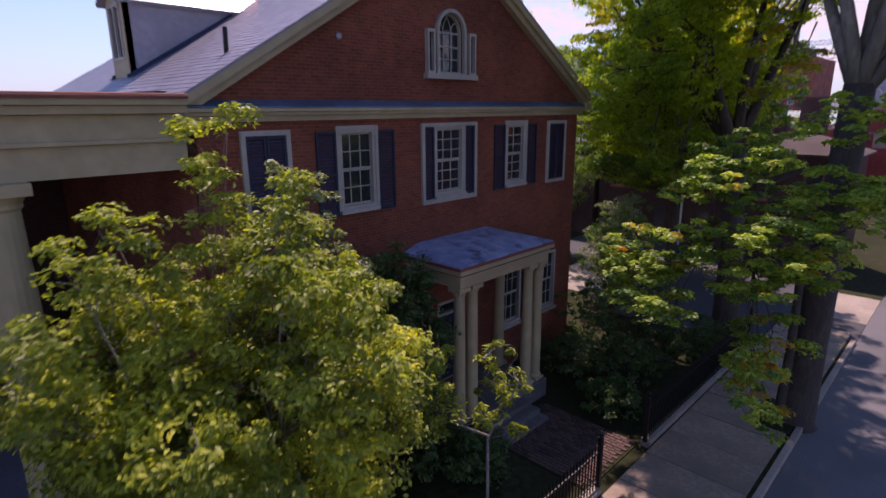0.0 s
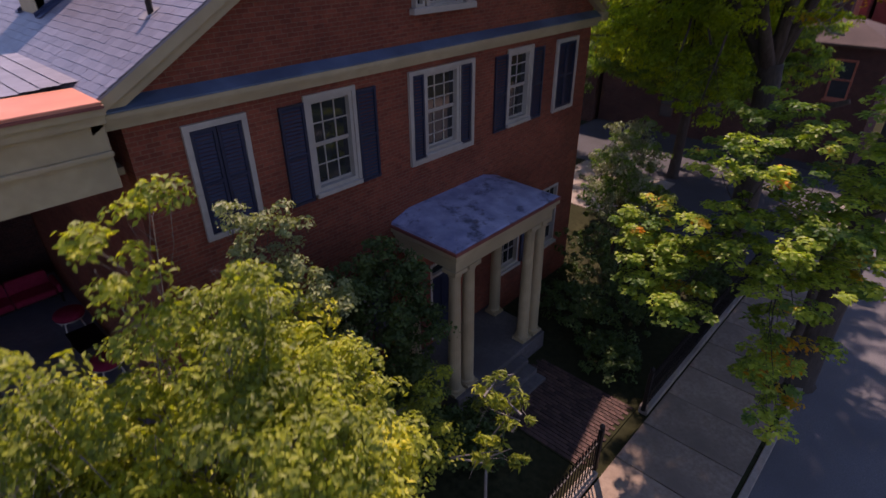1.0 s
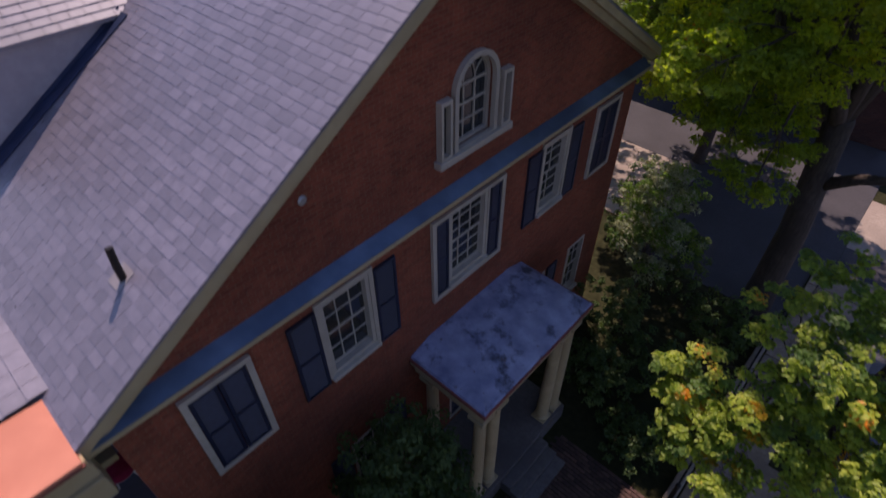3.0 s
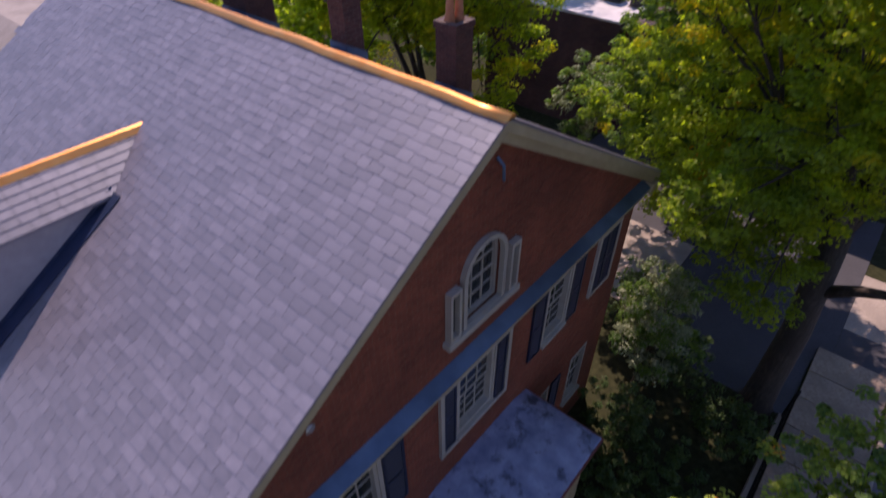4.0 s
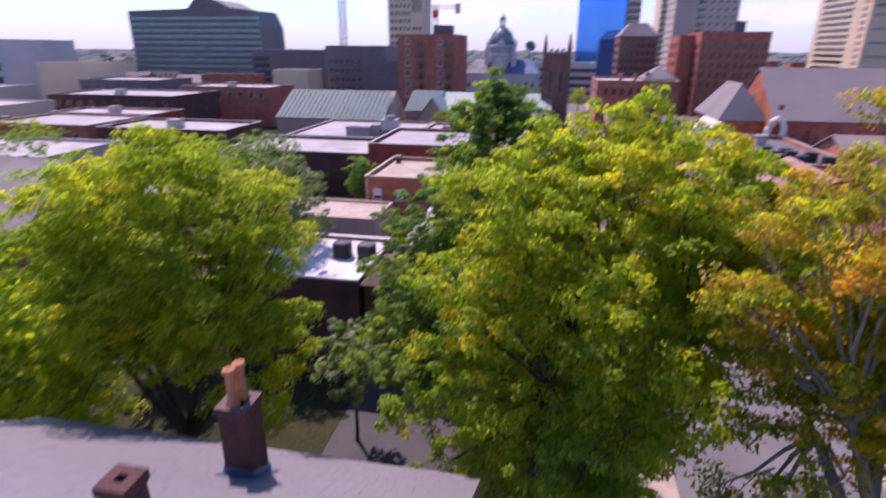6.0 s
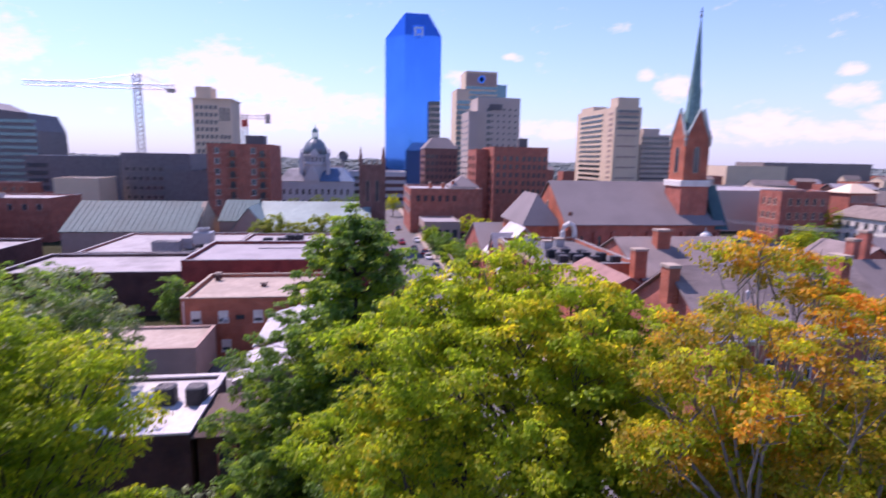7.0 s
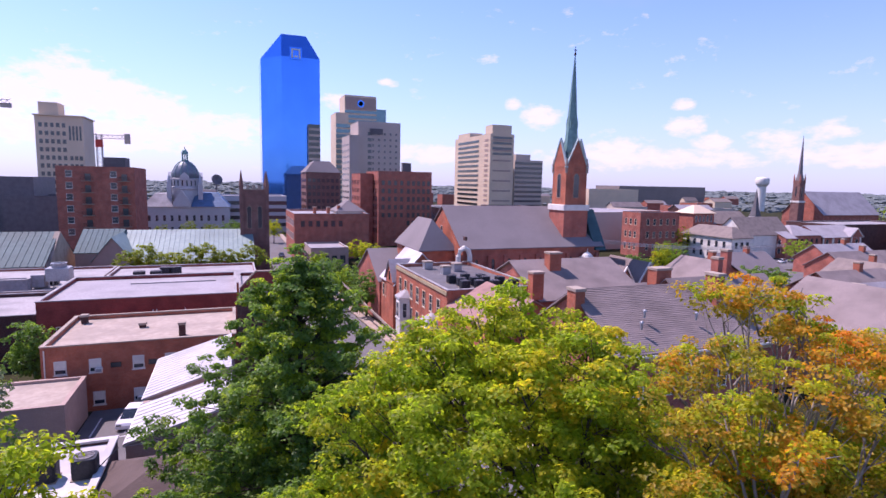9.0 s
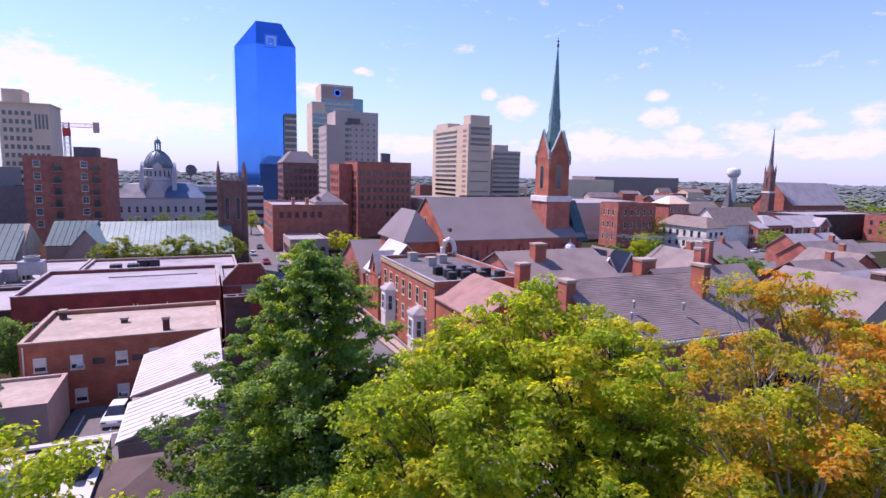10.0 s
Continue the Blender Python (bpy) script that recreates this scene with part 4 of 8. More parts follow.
g.loft([[(a, y, D_RIDGE + 0.015 + b) for a, b in ((-0.11, -0.08), (-0.03, 0.02), (0, 0.035), (0.03, 0.02), (0.11, -0.08), (0, -0.03))] for y in (D_FRONT - 0.22, RIDGE_Y - (RIDGE_Z - D_RIDGE) / SLOPE + 0.1)])
g.part("ridge_cap", COPPER, dormer, "copper ridge cap")

# ---- south wing: entablature on tall columns, porch with red chairs ----
wing = thing("porch_wing", "cream two-storey columned porch wing with copper roof edge", "porch")
for x1, z0, z1 in ((0.50, 8.60, 8.74), (0.40, 8.46, 8.598), (0.24, 8.05, 8.458), (0.30, 7.98, 8.048), (0.20, 7.47, 7.978)):
    Geo().box(XF - 0.25, XF + x1 - 0.04, -6.0, YS - 0.25, z0, z1, 0.012).part("entablature", CREAM, wing, "cream painted entablature")
Geo().box(-22.1, XF - 0.26, -6.0, YS - 0.05, 7.5, 7.62).part("porch_ceiling", CREAM, wing)
Geo().box(-22.1, XF - 0.26, -6.0, -0.21, 7.63, 8.5).part("flat_roof", DARKROOF, wing)
Geo().box(-11.2, XF + 0.50, -6.1, YS - 0.28, 8.742, 8.79, 0.01).part("copper_gutter", COPPER_FLAT, wing, "flat copper gutter lining")
Geo().box(XF + 0.47, XF + 0.515, -6.1, YS - 0.27, 8.70, 8.74).part("drip_edge", REDOX, wing)
g = Geo()
rr = random.Random(3)
for c in range(16):
    y1 = YS - 0.12 - c * 0.26
    x = -11.2
    while x > -22:
        w = rr.choice((0.22, 0.28, 0.34, 0.4))
        z = 8.86 - 0.016 * c
        g.add([(x, y1, z), (x - w + 0.006, y1, z), (x - w + 0.006, y1 - 0.275, z - 0.0), (x, y1 - 0.275, z - 0.0), (x, y1 - 0.275, z - 0.02), (x - w + 0.006, y1 - 0.275, z - 0.02)], [(0, 1, 2, 3), (3, 2, 4, 5)])
        x -= w
g.box(-22, -11.19, -0.2, YS - 0.1, 8.5, 8.58)
g.part("wing_roof", SLATE_REST, wing, kind="stuff")
for y in (1.15,):
    c = Geo().lathe(XF + 0.0, y, [(0.44, 0.95), (0.44, 1.08), (0.40, 1.10), (0.42, 1.18), (0.35, 1.22), (0.345, 3.5), (0.30, 7.05), (0.34, 7.10), (0.34, 7.16), (0.40, 7.28)], 20)
    c.box(XF - 0.42, XF + 0.42, y - 0.42, y + 0.42, 7.28, 7.468)
    c.part("column", CREAM, wing, "tall round cream column", smooth=False)
Geo().box(-22.1, XF + 0.6, -6.0, YS - 0.02, 0, 0.95).part("porch_floor", PORCHFLOOR, wing, "blue-grey painted porch floor")
# end walls added to close the porch; its shade is put into darker brick
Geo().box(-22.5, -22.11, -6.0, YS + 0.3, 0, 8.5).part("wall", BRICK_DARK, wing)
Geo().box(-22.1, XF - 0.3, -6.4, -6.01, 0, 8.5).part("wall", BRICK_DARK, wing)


def porch_sofa(x, y, length):
    """A low sofa facing +x: dark frame, seat and back cushions."""
    so = thing("porch_sofa", "porch sofa with deep magenta cushions on a dark frame", "sofa", (x, y, 0.95))
    for sx in (-0.38, 0.38):
        for sy in (-length / 2 + 0.08, length / 2 - 0.08):
            Geo().box(sx - 0.035, sx + 0.035, sy - 0.035, sy + 0.035, 0, 0.28, 0.006).part("leg", IRON, so)
    Geo().box(-0.45, 0.45, -length / 2, length / 2, 0.281, 0.34, 0.015).part("seat_frame", IRON, so)
    for s in (-1, 1):
        Geo().box(-0.42, 0.42, s * (length / 2 - 0.07) - 0.07, s * (length / 2 - 0.07) + 0.07, 0.342, 0.62, 0.04).part("armrest", CUSHION, so)
    w = (length - 0.3) / 2
    for k in (0, 1):
        y0 = -length / 2 + 0.15 + k * w
        Geo().box(-0.2, 0.45, y0 + 0.01, y0 + w - 0.01, 0.342, 0.52, 0.05).part("seat_cushion", CUSHION, so, "magenta seat cushion")
        Geo().loft([[(-0.44, y0 + 0.01, 0.36), (-0.215, y0 + 0.01, 0.36), (-0.215, y0 + w - 0.01, 0.36), (-0.44, y0 + w - 0.01, 0.36)],
                    [(-0.45, y0 + 0.01, 0.8), (-0.27, y0 + 0.01, 0.8), (-0.27, y0 + w - 0.01, 0.8), (-0.45, y0 + w - 0.01, 0.8)],
                    [(-0.42, y0 + 0.05, 0.88), (-0.31, y0 + 0.05, 0.88), (-0.31, y0 + w - 0.05, 0.88), (-0.42, y0 + w - 0.05, 0.88)]]).part("back_cushion", CUSHION, so, "magenta back cushion")
    return so


porch_sofa(-20.3, 2.75, 2.5)
table = thing("side_table", "low black rectangular porch table", "table", (-16.75, 3.68, 0.95))
Geo().box(-0.55, 0.55, -0.36, 0.36, 0.42, 0.46, 0.01).part("tabletop", IRON, table)
for sx in (-0.49, 0.49):
    for sy in (-0.3, 0.3):
        Geo().box(sx - 0.025, sx + 0.025, sy - 0.025, sy + 0.025, 0, 0.419).part("leg", IRON, table)
for px, py in ((-15.4, 3.72), (-18.3, 3.7)):
    pot = thing("round_stool", "round porch stool with a magenta-red cushion and pale legs", "stool", (px, py, 0.95), "porch stools")
    Geo().lathe(0, 0, [(0.30, 0.34), (0.39, 0.37), (0.41, 0.43), (0.38, 0.50), (0.28, 0.54), (0.05, 0.55)], 24).part("cushion", CUSHION, pot, smooth=True)
    Geo().lathe(0, 0, [(0.34, 0.30), (0.36, 0.31), (0.36, 0.335), (0.34, 0.339)], 24).part("seat_ring", WHITE, pot)
    for k in range(4):
        t = math.pi / 4 + math.pi / 2 * k
        Geo().tube([(0.27 * math.cos(t), 0.27 * math.sin(t), 0.30), (0.34 * math.cos(t), 0.34 * math.sin(t), 0.0)], 0.022, 6).part("leg", WHITE, pot)

# ---- front portico ----
PX1, PY0, PY1, PZ = -8.45, 9.22, 13.2, 4.87
portico = thing("portico", "cream front portico with four columns and stained metal roof", "portico")
g = Geo().loft([[(XF + 0.005, PY0 + 0.02, PZ - 0.06), (PX1 - 0.02, PY0 + 0.02, PZ - 0.06), (PX1 - 0.02, PY1 - 0.02, PZ - 0.06), (XF + 0.005, PY1 - 0.02, PZ - 0.06)],
                [(XF + 0.005, PY0 + 0.05, PZ), (PX1 - 0.06, PY0 + 0.05, PZ - 0.03), (PX1 - 0.06, PY1 - 0.05, PZ - 0.03), (XF + 0.005, PY1 - 0.05, PZ)],
                [(XF + 0.005, PY0 + 0.6, PZ + 0.17), (PX1 - 0.75, PY0 + 0.7, PZ + 0.07), (PX1 - 0.75, PY1 - 0.7, PZ + 0.07), (XF + 0.005, PY1 - 0.6, PZ + 0.17)]])
g.part("metal_roof", PORCHROOF, portico, "blue-grey metal roof with dark stains")
Geo().box(XF + 0.004, PX1 + 0.02, PY0 - 0.02, PY1 + 0.02, PZ - 0.13, PZ - 0.062, 0.01).part("roof_edge", REDOX, portico, "rust-red roof edge")
for e, z0, z1 in ((0.0, PZ - 0.24, PZ - 0.132), (0.12, PZ - 0.62, PZ - 0.242), (0.06, PZ - 0.36, PZ - 0.30)):
    pierced(rect(XF + 0.006, PX1 - e, PY0 + e, PY1 - e), [rect(XF + 0.10, PX1 - e - 0.34, PY0 + e + 0.34, PY1 - e - 0.34)] if z0 < PZ - 0.4 else [],
            lambda p, d: (p[0], p[1], d), z0, z1).part("entablature", CREAM, portico, "cream entablature")
P_FLOOR = 0.55
for x, y in ((-8.75, 9.5), (-8.75, 9.98), (-8.75, 12.38), (-8.75, 12.86), (-10.15, 9.5), (-10.15, 12.86)):
    c = Geo().lathe(x, y, [(0.2, P_FLOOR + 0.08), (0.2, P_FLOOR + 0.14), (0.165, P_FLOOR + 0.18), (0.16, P_FLOOR + 1.4), (0.135, PZ - 0.86), (0.16, PZ - 0.84), (0.16, PZ - 0.80), (0.19, PZ - 0.73)], 16)
    c.box(x - 0.2, x + 0.2, y - 0.2, y + 0.2, P_FLOOR + 0.002, P_FLOOR + 0.079).box(x - 0.2, x + 0.2, y - 0.2, y + 0.2, PZ - 0.73, PZ - 0.622)
    c.part("column", CREAM, portico, "round cream column")
Geo().box(XF + 0.004, -8.45, PY0 + 0.1, PY1 - 0.1, 0, P_FLOOR, 0.02).part("porch_floor", PORCHSTONE, portico)
for i in range(3):
    Geo().box(-8.448 + i * 0.3, -8.15 + i * 0.3, 10.2, 11.9, 0, P_FLOOR - 0.14 * (i + 1), 0.015).part("step", PORCHSTONE, portico)
dr = thing("door_1", "dark panelled front door under the portico", "door", kind="structure")
pierced(rect(10.5, 11.6, 0.6, 3.1), [rect(10.6, 11.5, 0.6001, 2.65), rect(10.6, 11.5, 2.72, 3.0)], lambda p, d: (d, p[0], p[1]), XF - 0.02, XF - 0.2).part("door_frame", TRIM, dr)
leaf = pierced(rect(10.61, 11.49, 0.61, 2.64), [rect(10.72, 11.0, 0.75, 1.4), rect(11.1, 11.38, 0.75, 1.4), rect(10.72, 11.0, 1.55, 2.5), rect(11.1, 11.38, 1.55, 2.5)], lambda p, d: (d, p[0], p[1]), XF - 0.08, XF - 0.13).part("door_leaf", SHUTTER, dr)
Geo().box(XF - 0.125, XF - 0.105, 10.62, 11.48, 0.62, 2.63).part("panel", SHUTTER, dr)
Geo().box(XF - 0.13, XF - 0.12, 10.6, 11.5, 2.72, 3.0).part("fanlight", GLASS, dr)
Geo().lathe(0, 0, [(0.03, 0), (0.035, 0.03), (0.02, 0.05)], 10).part("door_handle", STEEL, dr).matrix_local = pose(XF - 0.078, 11.42, 1.55, 0, 90, 0)

# ---- iron fence on its low wall ----
fence = thing("fence", "black iron picket fence on a low stone wall", "fence", (FENCE_X, 0, 0))
Geo().box(-0.14, 0.12, -8, 10.05, 0, 0.22, 0.02).part("low_wall", CONCRETE, fence)
Geo().box(-0.14, 0.12, 12.55, 20.8, 0, 0.22, 0.02).part("low_wall", CONCRETE, fence)
pk = Geo().box(-0.012, 0.012, -0.012, 0.012, 0.2, 1.22)
pk.loft([[(-0.025, -0.025, 1.221), (0.025, -0.025, 1.221), (0.025, 0.025, 1.221), (-0.025, 0.025, 1.221)], [(-0.018, -0.018, 1.27), (0.018, -0.018, 1.27), (0.018, 0.018, 1.27), (-0.018, 0.018, 1.27)], [(-0.002, -0.002, 1.36), (0.002, -0.002, 1.36), (0.002, 0.002, 1.36), (-0.002, 0.002, 1.36)]])
pk = pk.mesh("picket", IRON)
y = 0.0
while y < 20.7:
    if not 10.1 < y < 12.5:
        piece("picket", pk, fence, (0, y, 0))
    y += 0.125
for y0, y1 in ((-8, 10.05), (12.55, 20.8)):
    for z in (0.36, 1.1):
        Geo().box(-0.018, 0.018, y0, y1, z, z + 0.03).part("rail", IRON, fence)
for y in (10.1, 12.5, 20.75, 3.0):
    Geo().box(-0.05, 0.05, y - 0.05, y + 0.05, 0.2, 1.45, 0.01).lathe(0, y, [(0.03, 1.45), (0.06, 1.5), (0.06, 1.56), (0.01, 1.62)], 10).part("post", IRON, fence)



# ---- the town ----
_win = {}


def win_mesh(w, h, frame_mat, style):
    """A far window: frame, two sashes and glass in one mesh, facing -y."""
    key = (round(w, 2), round(h, 2), frame_mat.name, style)
    if key not in _win:
        t = 0.09 if style != "bare" else 0.03
        put = lambda p, d: (p[0], d, p[1])
        arc = lambda r: [(r * math.cos(math.pi * i / 8), h + r * math.sin(math.pi * i / 8)) for i in range(9)]
        if style == "sash":
            m = h * 0.5
            outer = [(-w / 2 - 0.08, -0.12), (w / 2 + 0.08, -0.12), (w / 2 + 0.08, -0.02), (w / 2, 0.0), (w / 2, h), (-w / 2, h), (-w / 2, 0.0), (-w / 2 - 0.08, -0.02)]
            holes = [rect(-w / 2 + t, w / 2 - t, t, m - 0.03), rect(-w / 2 + t, w / 2 - t, m + 0.03, h - t)]
        elif style == "arch":
            outer = [(-w / 2, 0), (w / 2, 0)] + arc(w / 2)
            holes = [[(-w / 2 + t, t), (w / 2 - t, t)] + arc(w / 2 - t)]
        else:
            outer, holes = rect(-w / 2, w / 2, 0, h), [rect(-w / 2 + t, w / 2 - t, t, h - t)]
        g = pierced(outer, holes, put, -0.07, 0.05)
        g.mi, g.k = [1] * len(g.f), 0
        e = t * 0.5
        g.prism([(-w / 2 + e, e), (w / 2 - e, e)] + (arc(w / 2 - e) if style == "arch" else [(w / 2 - e, h - e), (-w / 2 + e, h - e)]), "y", -0.02, 0.04)
        _win[key] = g.mesh("window", GLASS_FAR, frame_mat)
    return _win[key]


def windows(parent, face, plane, lo, hi, cols, zs, w, h, frame_mat=None, style="sash", org=(0, 0, 0)):
    """Rows of windows on a wall. face: 'S' looks to -y, 'W' to -x; lo..hi along the wall."""
    me = win_mesh(w, h, frame_mat or WHITE, style)
    for z in zs:
        for i in range(cols):
            u = lo + (hi - lo) * (i + 0.5) / cols
            if face == "S":
                piece("window", me, parent, (u - org[0], plane - org[1], z - org[2]))
            else:
                piece("window", me, parent, (plane - org[0], u - org[1], z - org[2]), -math.pi / 2)


def block(name, label, category, x0, x1, y0, y1, zt, wall, top, parapet=0.5, cap=None, group=""):
    """A flat-roofed building: walls with thickness, a roof inside its parapet, a coping."""
    zb = min(ground_z(y0), ground_z(y1)) - 0.5
    b = thing(name, label, category, ((x0 + x1) / 2, y0, zb), group)
    ox, oy = (x0 + x1) / 2, y0
    a, d, h = (x1 - x0) / 2, y1 - y0, zt - zb
    t = 0.3
    pierced(rect(-a, a, 0, d), [rect(-a + t, a - t, t, d - t)], lambda p, z: (p[0], p[1], z), 0, h).part("wall", wall, b)
    Geo().box(-a + t, a - t, t, d - t, h - parapet - 0.2, h - parapet).part("roof", top, b)
    pierced(rect(-a - 0.06, a + 0.06, -0.06, d + 0.06), [rect(-a + t, a - t, t, d - t)], lambda p, z: (p[0], p[1], z), h + 0.002, h + 0.12).part("coping", cap or WHITEROOF, b)
    return b


def gabled(name, label, category, x0, x1, y0, y1, ze, zr, wall, top, ridge="x", over=0.4, group="", seams=0, seam_mat=None):
    """A building with a pitched roof, ridge along x or y."""
    zb = min(ground_z(y0), ground_z(y1)) - 0.5
    b = thing(name, label, category, ((x0 + x1) / 2, y0, zb), group)
    a, d, e, r = (x1 - x0) / 2, y1 - y0, ze - zb, zr - zb
    g = Geo()
    if ridge == "x":
        g.prism([(0, 0), (d, 0), (d, e), (d / 2, r - 0.1), (0, e)], "x", -a, a)
        g.part("wall", wall, b)
        k = (r - e) / (d / 2)
        g = Geo().prism([(-over, e - k * over), (d / 2, r), (d + over, e - k * over), (d + over, e - k * over + 0.15), (d / 2, r + 0.16), (-over, e - k * over + 0.15)], "x", -a - over, a + over)
        rf = g.part("roof", top, b)
        if seams:
            sg = Geo()
            n = int((2 * a + 2 * over) / seams)
            for i in range(n + 1):
                x = -a - over + i * seams
                sg.add([(x - 0.03, -over, e - k * over + 0.15), (x + 0.03, -over, e - k * over + 0.15), (x + 0.03, d / 2, r + 0.16), (x - 0.03, d / 2, r + 0.16),
                        (x, -over, e - k * over + 0.24), (x, d / 2, r + 0.25)], [(0, 4, 5, 3), (4, 1, 2, 5), (0, 1, 4)])
            sg.part("seams", seam_mat or top, rf)
    else:
        g.prism([(-a, 0), (a, 0), (a, e), (0, r - 0.1), (-a, e)], "y", 0, d)
        g.part("wall", wall, b)
        k = (r - e) / a
        Geo().prism([(-a - over, e - k * over), (0, r), (a + over, e - k * over), (a + over, e - k * over + 0.15), (0, r + 0.16), (-a - over, e - k * over + 0.15)], "y", -over, d + over).part("roof", top, b)
    return b


def hipped(name, label, category, x0, x1, y0, y1, ze, zr, wall, top, over=0.5, flat=0.0, group=""):
    zb = min(ground_z(y0), ground_z(y1)) - 0.5
    b = thing(name, label, category, ((x0 + x1) / 2, y0, zb), group)
    a, d, e, r = (x1 - x0) / 2, y1 - y0, ze - zb, zr - zb
    Geo().box(-a, a, 0, d, 0, e).part("wall", wall, b)
    m = min(a, d / 2) * (1 - flat)
    ring = lambda o, z: [(-a + o, o, z), (a - o, o, z), (a - o, d - o, z), (-a + o, d - o, z)]
    Geo().loft([ring(-over, e - 0.02), ring(-over, e + 0.15), ring(m - 0.01, r)]).part("roof", top, b)
    return b


def stack(x, y, z0, z1, a=0.45, d=0.7, mat=None, label="sunlit brick chimney with a pale cap"):
    c = thing("chimney", label, "chimney", (x, y, z0), "town chimneys")
    Geo().box(-a, a, -d, d, -0.5, z1 - z0 - 0.25).part("shaft", mat or BRICK_ORANGE, c)
    Geo().box(-a - 0.08, a + 0.08, -d - 0.08, d + 0.08, z1 - z0 - 0.248, z1 - z0, 0.02).part("cap", CONCRETE, c)


def condenser(x, y, z, s=1.0):
    c = thing("air_conditioner", "dark rooftop air-conditioning condenser with a round fan", "air conditioner", (x, y, z), "rooftop condensers")
    h = 0.85 * s
    r = 0.46 * s
    n = 16
    sq = lambda k, q: [(q * math.copysign(abs(math.cos(t)) ** 0.45, math.cos(t)), q * math.copysign(abs(math.sin(t)) ** 0.45, math.sin(t)), k) for t in (2 * math.pi * (i + 0.5) / n for i in range(n))]
    Geo().loft([sq(0.06, r), sq(h - 0.05, r), sq(h, r * 0.95)]).part("casing", CONDENSER, c)
    fins = Geo()
    for i in range(9):
        fins.loft([sq(0.12 + i * 0.075 * s, r + 0.012), sq(0.135 + i * 0.075 * s, r + 0.012)])
    fins.part("grille", CONDENSER, c)
    Geo().lathe(0, 0, [(r * 0.78, h + 0.002), (r * 0.78, h + 0.04), (r * 0.7, h + 0.04), (r * 0.7, h + 0.01)], 20).part("fan_ring", MACHINE, c)
    f = Geo()
    for i in range(4):
        t = math.pi * i / 4
        f.tube([(-r * 0.72 * math.cos(t), -r * 0.72 * math.sin(t), h + 0.03), (r * 0.72 * math.cos(t), r * 0.72 * math.sin(t), h + 0.03)], 0.012, 4)
    f.part("fan_guard", MACHINE, c)
    Geo().box(-r, r, -r, r, 0, 0.055).part("base_pad", CONCRETE, c)


def car(x, y, turn, paint, label):
    """A parked car: body with wheel arches, glass house, four wheels."""
    z = ground_z(y) + 0.012
    c = thing("car", label, "car", (0, 0, 0), "parked cars")
    prof = [(-2.2, 0.30), (-2.25, 0.62), (-2.1, 0.82), (-1.0, 0.92), (1.75, 0.90), (2.15, 0.84), (2.2, 0.45), (2.1, 0.28)]
    ring = lambda yy, k: [(px * k, yy, 0.28 + (pz - 0.28) * (0.9 + 0.1 * k)) for px, pz in prof]
    Geo().loft([ring(-0.9, 0.96), ring(-0.82, 1.0), ring(0.82, 1.0), ring(0.9, 0.96)]).part("body", paint, c)
    cab = [(-1.35, 0.90), (-0.55, 1.42), (1.0, 1.44), (1.75, 0.90)]
    Geo().loft([[(px, -0.78, pz) if pz < 1 else (px, -0.6, pz) for px, pz in cab], [(px, 0.78, pz) if pz < 1 else (px, 0.6, pz) for px, pz in cab]]).part("glasshouse", GLASS, c)
    Geo().box(-0.5, 0.95, -0.6, 0.6, 1.42, 1.48, 0.03).part("roof", paint, c)
    for sx in (-1.35, 1.35):
        for sy in (-0.84, 0.84):
            wh = Geo().lathe(0, 0, [(0.2, -0.1), (0.31, -0.1), (0.33, 0), (0.31, 0.1), (0.2, 0.1)], 16).part("wheel", RUBBER, c)
            wh.matrix_local = pose(sx, sy, 0.33, 90, 0, 0)
            Geo().lathe(0, 0, [(0.19, -0.105), (0.19, 0.105)], 10).part("rim", STEEL, wh)
    for sy in (-0.62, 0.62):
        Geo().box(-2.27, -2.2, sy - 0.2, sy + 0.2, 0.62, 0.74).part("headlight", GLASS_FAR, c)
        Geo().box(2.17, 2.22, sy - 0.2, sy + 0.2, 0.66, 0.8).part("tail_light", CARRED, c)
    c.matrix_basis = pose(x, y, z, 0, 0, turn)


# car park and low brick buildings beside the street
strip("car_park", "small asphalt car park with white bay lines", -26, -12, [44, 55, 67.9], ASPHALT, 0.02)
for i in range(4):
    strip("bay_line", "white painted bay line", -24.9 + 1.0 * i * 2.6, -24.78 + 1.0 * i * 2.6, [61.0, 65.6], LINEPAINT, 0.03)
strip("bay_line", "white dashed bay edge line", -25.2, -19.8, [60.3, 60.45], LINEPAINT, 0.03)
car(-21.9, 63.6, 84, CARWHITE, "white saloon car parked in a bay")
car(-30.2, 79.0, 5, CARRED, "dark red car parked behind the brick building")

block("store_building", "windowless tan stucco building with flat tan roof", "building", -46, -26.1, 59.6, 66.6, 1.95, STUCCO, TANROOF, 0.12, STUCCO)
ra = block("brick_flats", "two-storey red brick flats with tan gravel roof", "building", -29.9, -13.2, 68.0, 80.5, 4.55, BRICK_ORANGE, TANROOF, 0.35, CONCRETE)
o = ra.location
for zz, us in ((1.9, (-28.4, -25.6, -22.0, -19.2)), (-1.3, (-25.4, -22.0))):
    for u in us:
        piece("window", win_mesh(1.0, 1.3, WHITE, "sash"), ra, (u - o.x, 68.0 - o.y, zz - o.z))
        Geo().box(u - o.x - 0.4, u - o.x + 0.4, -0.05, -0.025, zz - o.z + 0.45, zz - o.z + 1.2).part("blind", WHITE, ra, "white window blind")
for u in (-23.9, -20.7, -17.0):
    piece("window", win_mesh(0.9, 0.5, BRICK_DARK, "bare"), ra, (u - o.x, 68.0 - o.y, 2.2 - o.z))
